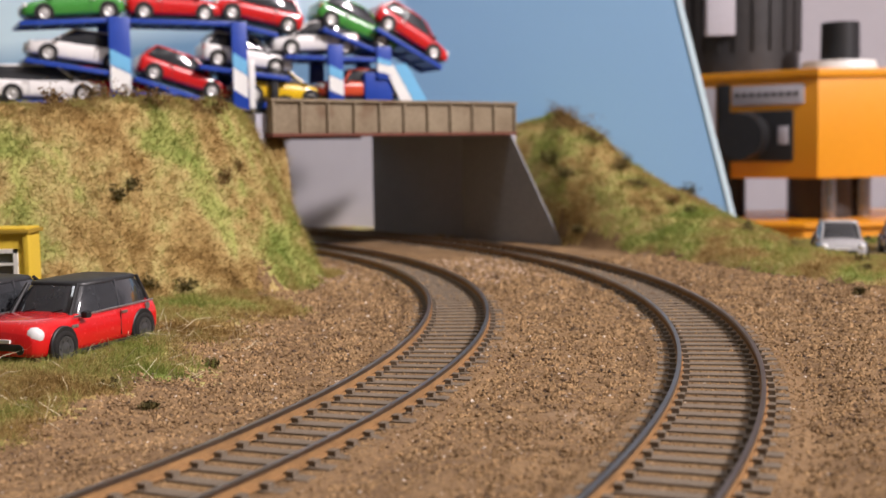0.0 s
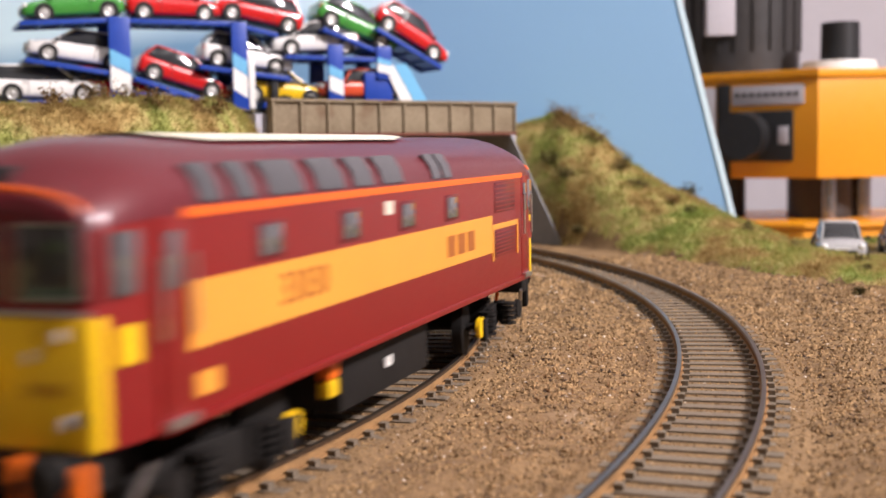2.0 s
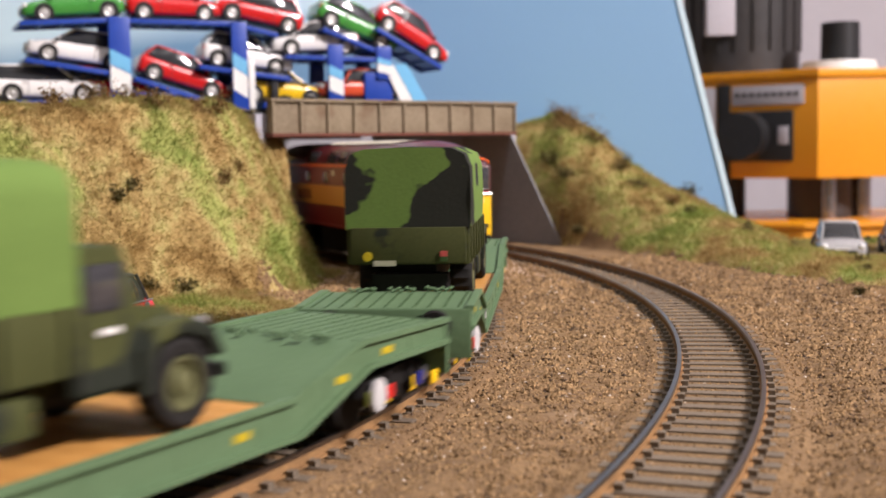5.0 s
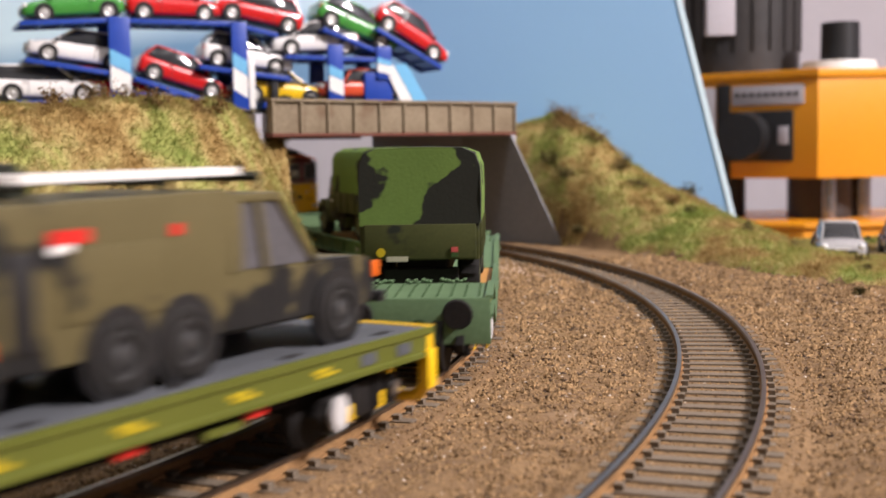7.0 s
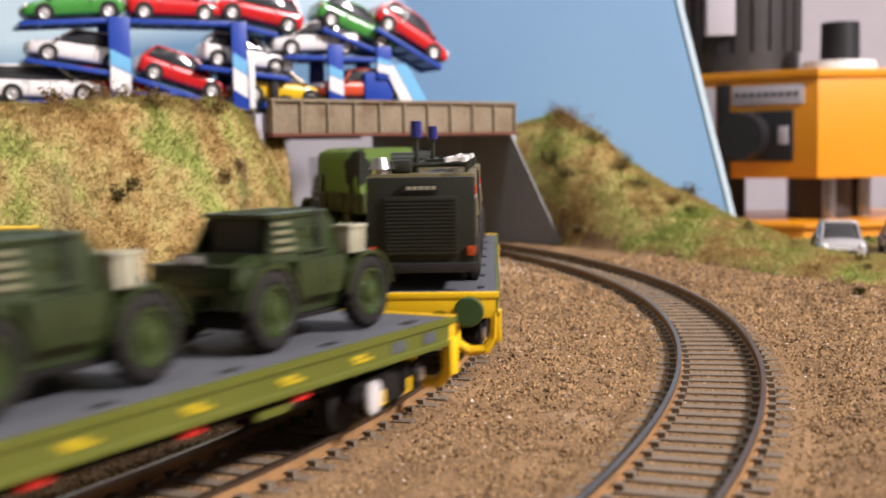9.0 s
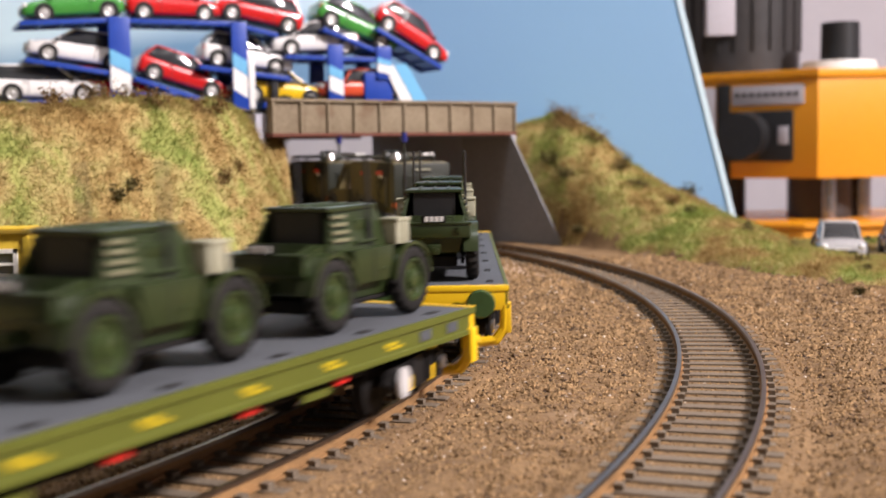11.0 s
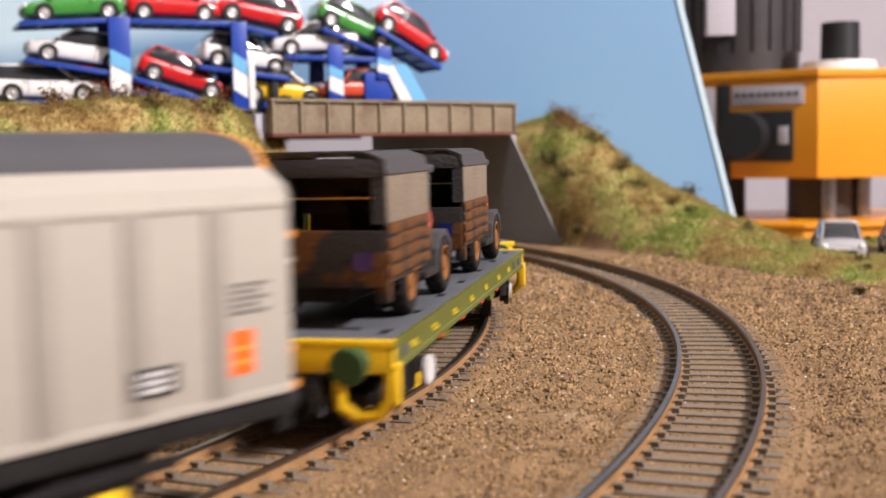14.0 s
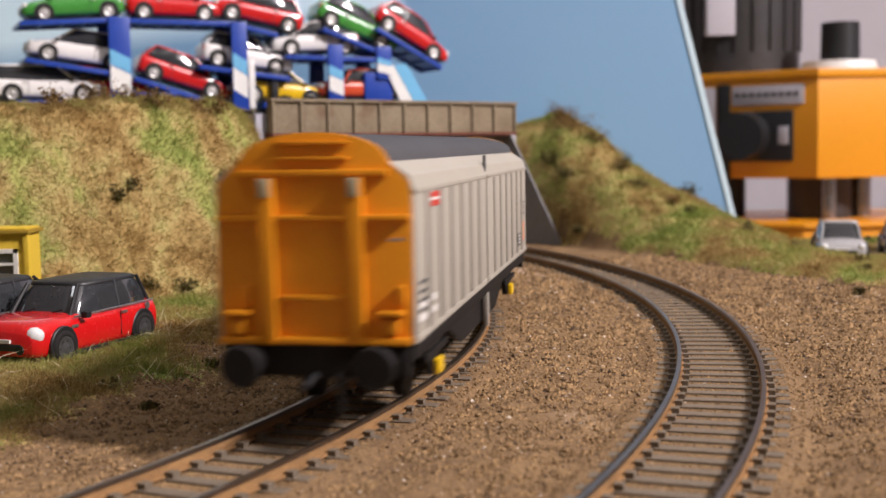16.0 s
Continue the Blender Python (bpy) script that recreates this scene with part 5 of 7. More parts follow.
def fire_tender():
    t = thing("six_wheel_fire_tender", "sand and grey camouflaged six-wheel fire tender on the wagon deck", "fire tender", "fire tenders on the flat wagon")
    b = B()
    prism(b, [(-43, 5.5), (-43, 23.5), (-41.8, 25.8), (3, 26.2), (6, 24.6), (6, 5.5)], -11.8, 11.8, "y", 0.5)
    body = part("equipment_body", b, SAND, t, "boxy camouflaged equipment body")
    part("rear_frame", box(B(), -43.8, -42.4, -12.1, 12.1, 5.0, 25.2, 0.4), DARKOLIVE, body, "black-green rear frame")
    sh = part("shutter", box(B(), -44.3, -43.6, -8.2, 8.2, 7.8, 21.0, 0.1), DARKOLIVE, body, "dark roller shutter")
    sl = B()
    for k in range(15):
        box(sl, -44.6, -44.1, -7.8, 7.8, 8.2 + k * 0.84, 8.7 + k * 0.84)
    part("slat", sl, DARKOLIVE, sh)
    part("data_panel", box(B(), -44.5, -44.0, -4, 4, 22.0, 23.6), BLACK, body, "black plate with pale bars")
    part("panel_bar", bar_rear(-44.6, -3.4, 3.4, 22.4, 23.2, 5), STOWAGE, body)
    part("rear_bumper", box(B(), -45.2, -42.6, -12.4, 12.4, 4.0, 6.2, 0.3), BLACK, t)
    part("tow_step", box(B(), -45.6, -44.0, 9, 14, 4.6, 5.1), SILVER, t)
    for s in (-1, 1):
        part("tail_light", box(B(), -44.4, -43.4, s * 11.0 - 0.9, s * 11.0 + 0.9, 7.6, 9.8, 0.2), LAMPRED, t, "amber-red tail light cluster")
        part("side_light", box(B(), -42.6, -40.6, s * 12.1 - 0.15, s * 12.1 + 0.15, 7.8, 10.0, 0.2), LAMPRED, t)
        part("rear_corner", box(B(), -43.4, -39.5, s * 11.8 - 0.25, s * 11.8 + 0.25, 6.4, 24.6, 0.1), DARKOLIVE, body, "black-green rear corner panel")
        part("corner_post", box(B(), -37.4, -33.6, s * 11.95 - 0.2, s * 11.95 + 0.2, 8.0, 20.0, 0.1), BLACK, body)
        part("warning_label", box(B(), -31, -24.5, s * 11.95 - 0.1, s * 11.95 + 0.1, 20.6, 22.4), REDPAINT, body, "red marking")
        part("warning_label", box(B(), -31, -27.5, s * 12.0 - 0.1, s * 12.0 + 0.1, 19.4, 20.6), WHITE, body)
        part("marking", box(B(), -9.6, -7.4, s * 11.95 - 0.1, s * 11.95 + 0.1, 20.4, 22.0), REDPAINT, body)
        part("locker", box(B(), -29.5, -11, s * 11.9 - 0.2, s * 11.9 + 0.2, 10.5, 20.0, 0.2), SAND, body)
        for x in (-19.8, -7.0, 30.0):
            a = B()
            rod(a, (x, s * 10.6, 5.6), (x, s * 12.12, 5.6), 6.6, None, 24)
            part("wheel_arch", a, BLACK, t)
            wheel(t, x, s * 11.0, 5.4, 5.4, 3.4, None, RIMDARK, s, "wheel", "black tyre with dark spoked rim")
    cabn = B()
    loft(cabn, [[(2, -11.6, 5), (2, 11.6, 5), (2, 11.6, 14.5), (2, -11.6, 14.5)], [(39, -11.4, 5), (39, 11.4, 5), (39, 11.2, 13.6), (39, -11.2, 13.6)], [(43, -10.8, 6), (43, 10.8, 6), (43, 10.4, 12.6), (43, -10.4, 12.6)]])
    bmesh.ops.bevel(cabn, geom=list(cabn.edges), offset=0.5, segments=2, affect="EDGES")
    part("front_body", cabn, SAND, t, "camouflaged bonnet and doors")
    gl = B()
    loft(gl, [[(3, -11.3, 14.2), (3, 11.3, 14.2), (24, 11.0, 14.0), (24, -11.0, 14.0)], [(3, -10.4, 24.4), (3, 10.4, 24.4), (16, 10.0, 24.2), (16, -10.0, 24.2)]])
    part("cab_glazing", gl, PALEGLASS, t, "grey cab windows", 20)
    part("cab_roof", box(B(), 2, 17.2, -10.7, 10.7, 24.0, 25.4, 0.5), SAND, t)
    for s in (-1, 1):
        p = B()
        rod(p, (24.2, s * 11.1, 14), (16.4, s * 10.2, 24.4), 0.75, None, 8)
        rod(p, (11.5, s * 11.4, 14), (10.8, s * 10.4, 24.4), 0.75, None, 8)
        rod(p, (3.6, s * 11.5, 14), (3.6, s * 10.6, 24.4), 0.9, None, 8)
        part("window_pillar", p, SAND, t)
        part("indicator", box(B(), 41.5, 43.2, s * 10.9 - 0.4, s * 10.9 + 0.3, 9.6, 12.4, 0.2), ORANGEPIPE, t, "orange indicator lamp")
        part("headlight", rod(B(), (42.8, s * 7, 9.8), (43.6, s * 7, 9.8), 1.7, None, 14), SILVER, t)
        part("door_line", box(B(), 12.0, 12.3, s * 11.55 - 0.1, s * 11.55 + 0.1, 6, 14), BLACK, t)
    part("front_bumper", box(B(), 43, 45, -11.6, 11.6, 5, 7, 0.3), BLACK, t)
    lad = B()
    for y in (-9.4, -5.6):
        box(lad, -34, 8, y - 0.45, y + 0.45, 28.2, 29.4)
    for k in range(10):
        box(lad, -33 + k * 4, -32.4 + k * 4, -9.4, -5.6, 28.4, 29.2)
    part("ladder", lad, WHITE, t, "white roof ladder")
    rk = B()
    for x in (-32, -8, 12):
        rod(rk, (x, -10, 27.6), (x, 10, 27.6), 0.45, None, 6)
        for y in (-10, 10):
            rod(rk, (x, y, 25.8), (x, y, 27.9), 0.45, None, 6)
    for y in (2, 10):
        rod(rk, (-32, y, 28), (12, y, 28), 0.4, None, 6)
    box(rk, 6, 14, -9, 9, 28.0, 28.6)
    part("roof_rack", rk, DARKOLIVE, t, "dark roof rack")
    part("hose_reel", rod(B(), (-24, 2, 28.2), (-24, 8, 28.2), 2.4, None, 14), DARKOLIVE, t)
    m = B()
    rod(m, (-30, 1.6, 25.5), (-30, 1.6, 34), 0.6, None, 8)
    part("beacon_mast", m, DARKOLIVE, t)
    m = rod(B(), (-30, 1.6, 34), (-30, 1.6, 37.8), 1.5, 1.3, 12)
    part("beacon", m, BLUEGLASS, t, "dark blue beacon on a mast")
    m = B()
    rod(m, (-39, 9.2, 25.8), (-39, 9.2, 27.0), 1.6, None, 12)
    rod(m, (-39, 9.2, 27.0), (-39, 9.2, 29.6), 2.4, 1.4, 14)
    part("spotlight", m, SILVER, t, "silver spotlight on the roof corner")
    part("air_pack", box(B(), -36, -29, 2.5, 7.5, 26, 29, 0.8), DARKOLIVE, t)
    return t


def scout_car():
    t = thing("scout_car", "dark green armoured scout car with aerials, on the wagon deck", "scout car", "scout cars on the flat wagons")
    h = B()
    loft(h, [[(-19.6, -6.6, 7.0), (-19.6, 6.6, 7.0), (-20.4, 7.6, 9.8), (-20.0, 7.4, 13.6), (-20.0, -7.4, 13.6), (-20.4, -7.6, 9.8)],
             [(-8, -8.4, 4.6), (-8, 8.4, 4.6), (-8, 9.8, 9.5), (-8, 9.0, 14.4), (-8, -9.0, 14.4), (-8, -9.8, 9.5)],
             [(8, -8.2, 4.6), (8, 8.2, 4.6), (8, 9.4, 9.5), (8, 8.4, 14.4), (8, -8.4, 14.4), (8, -9.4, 9.5)],
             [(20, -5.6, 5.6), (20, 5.6, 5.6), (21.2, 6.2, 8.6), (18.5, 5.4, 12.4), (18.5, -5.4, 12.4), (21.2, -6.2, 8.6)]])
    bmesh.ops.bevel(h, geom=list(h.edges), offset=0.3, segments=2, affect="EDGES")
    part("hull", h, SCOUT, t, "angular green hull")
    # the upper armour, open at the back, under a flat lid
    for s in (-1, 1):
        u = B()
        loft(u, [[(-13, s * 9.2, 14.0), (12.5, s * 8.2, 14.0), (7, s * 6.6, 20.8), (-9.5, s * 7.2, 20.8)], [(-13, s * 8.4, 14.0), (12.5, s * 7.4, 14.0), (7, s * 5.8, 20.8), (-9.5, s * 6.4, 20.8)]])
        up = part("side_armour", u, SCOUT, t, "sloping armour plate")
        lv = B()
        for k in range(4):
            z = 15.4 + k * 1.35
            y = 9.2 - (z - 14) * 0.30 + 0.25
            box(lv, -11.4 + 0.45 * k, -5.6, s * y - 0.35, s * y + 0.35, z, z + 0.62, 0.1)
        part("louvre", lv, LOUVRE, up, "pale edged side louvres")
        part("vision_block", box(B(), -2.5, 2.6, s * 7.4 - 0.6, s * 7.4 + 0.6, 17.0, 19.0, 0.3), SCOUT, up)
        part("grab_rail", rod(B(), (-3.6, s * 9.3, 15.0), (4.2, s * 8.8, 15.0), 0.3, None, 8), SCOUT, up)
    f = B()
    loft(f, [[(12.5, -8.0, 14.0), (12.5, 8.0, 14.0), (7, 6.4, 20.8), (7, -6.4, 20.8)], [(11.6, -8.0, 14.0), (11.6, 8.0, 14.0), (6.2, 6.4, 20.8), (6.2, -6.4, 20.8)]])
    fr = part("front_armour", f, SCOUT, t)
    for s in (-1, 1):
        part("visor", box(B(), 9.2, 11.4, s * 3.4 - 2.2, s * 3.4 + 2.2, 16.6, 18.6, 0.3), SCOUT, fr, "hinged visor")
    lid = B()
    prism(lid, [(-10.8, -7.4), (-10.2, -7.9), (6.6, -7.0), (7.8, -5.8), (7.8, 5.8), (6.6, 7.0), (-10.2, 7.9), (-10.8, 7.4)], 20.7, 21.5, "z", 0.2)
    lid = part("roof_lid", lid, SCOUT, t, "flat folded roof lid")
    for y in (-3.8, 0.0, 3.8):
        part("lid_rib", box(B(), -10.0, 6.6, y - 0.3, y + 0.3, 21.4, 21.8, 0.1), SCOUT, lid)
    # solid black block in place of the shade under the lid
    part("interior", box(B(), -10.2, 6.0, -5.6, 5.6, 14.2, 20.6), BLACK, t, "black block standing for the shade inside")
    rd = B()
    loft(rd, [[(-20.6, -8.2, 13.4), (-20.6, 8.2, 13.4), (-12.6, 8.0, 15.2), (-12.6, -8.0, 15.2)], [(-20.6, -8.2, 12.4), (-20.6, 8.2, 12.4), (-12.6, 8.0, 14.0), (-12.6, -8.0, 14.0)]])
    eng = part("engine_cover", rd, SCOUT, t, "sloping rear engine cover")
    for k in range(5):
        part("cover_slat", box(B(), -19.6 + 1.4 * k, -18.9 + 1.4 * k, -5.5, 5.5, 13.2 + 0.31 * k, 14.1 + 0.31 * k, 0.1), SCOUT, eng)
    part("rear_bin", box(B(), -21.9, -19.8, -9.6, 9.6, 10.4, 13.8, 0.5), SCOUT, t, "broad green rear bin")
    part("bin_lid", box(B(), -22.1, -19.6, -9.8, 9.8, 13.6, 14.2, 0.2), SCOUT, t)
    for y in (-6.5, 6.5):
        part("bin_catch", box(B(), -22.3, -21.8, y - 0.5, y + 0.5, 11.6, 13.2, 0.1), SCOUT, t)
    w = B()
    for k in range(4):
        box(w, -22.4, -22.0, -2.6 + k * 1.3, -1.7 + k * 1.3, 14.4, 15.6)
    part("data_panel", box(B(), -22.15, -21.75, -3.2, 3.2, 14.1, 15.9, 0.1), DULLBLACK, t, "small black plate with white bars")
    part("panel_bar", w, WHITE, t, "white bars")
    part("tow_hook", rod(box(B(), -22.0, -20.6, -1.6, 1.6, 6.6, 9.0, 0.3), (-21.8, 0, 7.8), (-23.0, 0, 7.8), 0.7, None, 10), SCOUT, t)
    for s in (-1, 1):
        for x in (-14.2, 14.2):
            arc = [(x + 7.6 * math.cos(q), 6.4 + 7.6 * math.sin(q)) for q in np.linspace(0.12, math.pi - 0.12, 11)]
            arc += [(x + 6.9 * math.cos(q), 6.4 + 6.9 * math.sin(q)) for q in np.linspace(math.pi - 0.12, 0.12, 11)]
            part("mudguard", prism(B(), arc, *sorted((s * 7.8, s * 11.6)), "y"), SCOUT, t, "curved green mudguard", 40)
            wheel(t, x, s * 10.0, 6.6, 6.6, 3.4, None, SCOUTRIM, s, "wheel", "black tyre with dished green rim", 0.62, 22)
        sd = B()
        prism(sd, [(-5.6, 7.6), (5.4, 7.6), (6.4, 10.0), (7.4, 13.8), (-7.4, 13.8), (-6.6, 10.0)], *sorted((s * 9.0, s * 11.0)), "y", 0.3)
        lk = part("side_locker", sd, SCOUT, t, "angled green side locker")
        part("locker_seam", box(B(), -0.2, 0.1, s * 11.0 - 0.1, s * 11.0 + 0.06, 8.0, 13.4), BLACK, lk)
        part("locker_handle", box(B(), 2.0, 4.0, s * 11.1 - 0.2, s * 11.1 + 0.3, 9.4, 9.9, 0.1), SCOUT, lk)
        st = part("stowage_box", box(B(), 8.2, 13.0, s * 9.2 - 2.0, s * 9.2 + 2.0, 13.7, 18.2, 0.5), STOWAGE, t, "pale stowage box")
        part("lid", box(B(), 8.0, 13.2, s * 9.2 - 2.2, s * 9.2 + 2.2, 18.0, 18.7, 0.2), STOWAGE, st)
        part("strap", box(B(), 10.2, 10.9, s * 9.2 - 2.25, s * 9.2 + 2.25, 13.7, 18.8, 0.1), LOUVRE, st)
        part("head_light", rod(B(), (19.6, s * 7.0, 11.2), (21.4, s * 7.0, 11.2), 1.1, 1.25, 12), SILVER, t)
        part("spring", rod(B(), (-14.2, s * 7.4, 4.2), (14.2, s * 7.4, 4.2), 0.6, None, 6), DULLBLACK, t)
        a = B()
        rod(a, (2.0, s * 8.4, 14), (2.0, s * 8.4, 18.4), 0.75, 0.6, 8)
        rod(a, (2.0, s * 8.4, 18.4), (1.4, s * 8.4, 30.5), 0.42, 0.34, 8)
        part("aerial", a, BLACK, t, "stout black aerial")
    part("under_tray", box(B(), -16, 16, -6, 6, 3.2, 5.6, 0.3), DULLBLACK, t)
    for me in {o.data for o in t.children_recursive}:
        me.transform(Matrix.Diagonal((1, 0.90, 1.0, 1)))  # the narrow, low build of the real vehicle
    return t


def light_lorry():
    t = thing("light_lorry", "weathered brown open-backed lorry with grey canvas tilt on the wagon", "military lorry", "lorries on the flat wagon")
    b = B()
    w, th = 13.4, 0.7
    outer = [(-w, 18.6), (-w, 26.0), (-w + 1.0, 29.2), (-w + 4, 30.2), (w - 4, 30.2), (w - 1.0, 29.2), (w, 26.0), (w, 18.6)]
    inner = [(y * (w - th) / w, z - (th if z > 28 else 0)) for y, z in outer][::-1]
    prism(b, outer + inner, -34, 8, "x")
    part("canvas_tilt", b, TILT, t, "faded grey canvas tilt with darker patches", 20)
    b = B()
    prism(b, [(-w - 0.2, 26.6), (-w + 0.8, 29.4), (-w + 4, 30.5), (w - 4, 30.5), (w - 0.8, 29.4), (w + 0.2, 26.6), (w - 0.1, 26.5), (w - 1.2, 29.0), (w - 4, 30.1), (-w + 4, 30.1), (-w + 1.2, 29.0), (-w + 0.1, 26.5)], -34.6, 8.4, "x")
    part("tilt_top", b, TILTTOP, t, "dark grey canvas roof", 20)
    part("tilt_front", box(B(), 7.2, 8, -13, 13, 18.6, 29.0), TILT, t)
    fl = part("tilt_flap", box(B(), -34.5, -33.8, -13.2, 13.2, 26.2, 29.2, 0.1), TILTTOP, t)
    for y in (-12, 12):
        part("rear_curtain", box(B(), -34.4, -33.9, y - 1.2, y + 1.2, 18.6, 27), TILTTOP, t)
    part("floor", box(B(), -34, 8, -12.8, 12.8, 8.0, 9.2), BROWN, t)
    for s in (-1, 1):
        sd = part("side_panel", box(B(), -34, 8, s * 13.0 - 0.4, s * 13.0 + 0.4, 8.0, 18.8, 0.1), BROWN, t, "ribbed brown body side")
        me = mesh_of("plank", box(B(), -34, 8, -0.3, 0.3, -0.9, 0.9, 0.2), BROWN)
        for k in range(4):
            shared("plank", me, sd, at(0, s * 13.5, 10.0 + k * 2.5))
        part("badge", rod(B(), (12.9, s * 12.3, 16.6), (12.9, s * 12.75, 16.6), 1.9, None, 8), FADEDRED, t, "faded red octagonal badge")
        f = B()
        prism(f, [(15, 5.5), (16, 10.5), (19.5, 13.6), (27, 14.0), (32, 11.4), (34, 7), (32.6, 6.8), (30.4, 10.6), (26.4, 12.6), (20.4, 12.4), (17.2, 9.6), (16.6, 5.5)], *sorted((s * 8.4, s * 13.6)), "y", 0.2)
        bmesh.ops.translate(f, verts=f.verts, vec=(1.6 * MM, 0, 0))
        part("mudguard", f, TILTTOP, t, "dark grey front mudguard")
        part("running_board", box(B(), 2, 16, s * 12.4 - 1.6, s * 12.4 + 1.6, 5.6, 7.0, 0.4), BROWN, t)
        part("fuel_tank", rod(B(), (-6, s * 10.6, 6.2), (8, s * 10.6, 6.2), 2.0, None, 12), BROWN, t)
        wheel(t, -8.5, s * 11.4, 6.6, 6.6, 4.0, None, BROWNRIM, s, "wheel", "treaded black tyre with brown rim", 0.58, 20)
        wheel(t, 26.6, s * 11.4, 6.6, 6.6, 4.0, None, BROWNRIM, s, "wheel", "treaded black tyre with brown rim", 0.58, 20)
        part("headlight", rod(B(), (31.5, s * 7.6, 13), (33.2, s * 7.6, 13), 1.5, None, 12), SILVER, t)
        part("rear_step", box(B(), -34.4, -31, s * 12.4 - 1.2, s * 12.4 + 1.2, 4.6, 8.0, 0.3), BROWN, t)
    tg = part("tailgate", box(B(), -34.8, -33.9, -12.9, 12.9, 7.4, 17.4, 0.2), BROWN, t, "brown tailgate")
    part("badge", box(B(), -35.1, -34.7, -10.6, -7.4, 10.4, 13.6), BLUEGLASS, tg, "dark blue painted square")
    part("badge", box(B(), -35.1, -34.7, 7.4, 10.6, 10.4, 13.0), REDPAINT, tg)
    part("tilt_bar", rod(B(), (-30, -12, 23), (-30, 12, 23), 0.2, None, 6), SILVER, t, "thin bright bar inside")
    c = B()
    loft(c, [[(8.2, -12.4, 8), (8.2, 12.4, 8), (8.2, 12, 20), (8.2, -12, 20)], [(16.6, -12.3, 8), (16.6, 12.3, 8), (16.6, 12, 19.8), (16.6, -12, 19.8)], [(18, -9.6, 8), (18, 9.6, 8), (18, 9.2, 19.4), (18, -9.2, 19.4)]])
    cb = part("cab", c, BROWN, t, "brown driver's cab")
    for s in (-1, 1):
        p = rod(B(), (16.2, s * 11.6, 19.6), (17.4, s * 11.6, 26.6), 0.5, None, 8)
        part("windscreen_post", p, TILTTOP, cb)
        part("seat_back", box(B(), 9.0, 10.4, s * 6 - 4.6, s * 6 + 4.6, 18, 22.4, 0.4), TILTTOP, cb)
    part("windscreen_frame", box(B(), 16.4, 17.0, -11.6, 11.6, 19.4, 20.4, 0.1), TILTTOP, cb)
    part("cab_roof", box(B(), 7.6, 18.8, -12.6, 12.6, 26.4, 28.2, 0.6), TILTTOP, t, "dark canvas cab canopy")
    for o in t.children:
        if o.name.startswith(("canvas_tilt", "tilt_top", "tilt_flap", "tilt_front")):
            o.data.transform(Matrix.Translation((0, 0, 18.6 * MM)) @ Matrix.Diagonal((1, 1, 1.07, 1)) @ Matrix.Translation((0, 0, -18.6 * MM)))
    n = B()
    loft(n, [[(15.6, -9, 7), (15.6, 9, 7), (15.6, 8.4, 19.6), (15.6, -8.4, 19.6)], [(32, -6.6, 7), (32, 6.6, 7), (32, 6.0, 16.8), (32, -6.0, 16.8)]])
    bmesh.ops.bevel(n, geom=list(n.edges), offset=0.6, segments=2, affect="EDGES")
    part("bonnet", n, BROWN, t)
    part("radiator", box(B(), 31.8, 32.6, -5, 5, 8, 15.4, 0.2), BLACK, t)
    part("bumper", box(B(), 33.4, 34.6, -12, 12, 5.6, 7.4, 0.3), TILTTOP, t)
    part("chassis", box(B(), -32, 31, -6, 6, 4.6, 8.0), DULLBLACK, t)
    for me in {o.data for o in t.children_recursive if not o.name.startswith(("wheel", "rim"))}:
        for v in me.vertices:  # a short tail behind the rear axle
            if v.co.x < -0.009:
                v.co.x = -0.009 + 0.78 * (v.co.x + 0.009)
    return t


# every vehicle of the train: its object, how far along the track it starts, its pivots, and for a load its seat on the wagon
TRAIN = [(locomotive(), -362.5, 136, Matrix())]
well, lorry, flat, tender, scout, brown = well_wagon(), army_truck(), flat_wagon(), fire_tender(), scout_car(), light_lorry()
PIVOT = 136
for k, s in enumerate((-583.0, -791.8)):
    TRAIN.append((well if k == 0 else copy_thing(well, Matrix()), s, 152, Matrix()))
    TRAIN.append((lorry if k == 0 else copy_thing(lorry, Matrix()), s, 152, at(5.0 if k == 0 else -0.5, 0, 9.35)))
FLATS = (-1005.8, -1212.5, -1418.5, -1619.0)
for k, s in enumerate(FLATS):
    TRAIN.append((flat if k == 0 else copy_thing(flat, Matrix()), s, PIVOT, Matrix()))
for k, x in enumerate((-39.5, 37.0)):
    TRAIN.append((tender if k == 0 else copy_thing(tender, Matrix()), FLATS[0], PIVOT, at(x, 0, 16.45)))
for k, (s, x, turn) in enumerate(((FLATS[1], -59, 0), (FLATS[1], -1.5, 0), (FLATS[1], 55.5, 0), (FLATS[2], -58.5, 0), (FLATS[2], 5.0, 0), (FLATS[2], 62, 0))):
    TRAIN.append((scout if k == 0 else copy_thing(scout, Matrix()), s, PIVOT, at(x, 0, 16.45, 0, 0, turn)))
for k, x in enumerate((-48.0, 31.5)):
    TRAIN.append((brown if k == 0 else copy_thing(brown, Matrix()), FLATS[3], PIVOT, at(x, 0, 16.45)))
TRAIN.append((sliding_van(), -1829.0, 126, Matrix()))

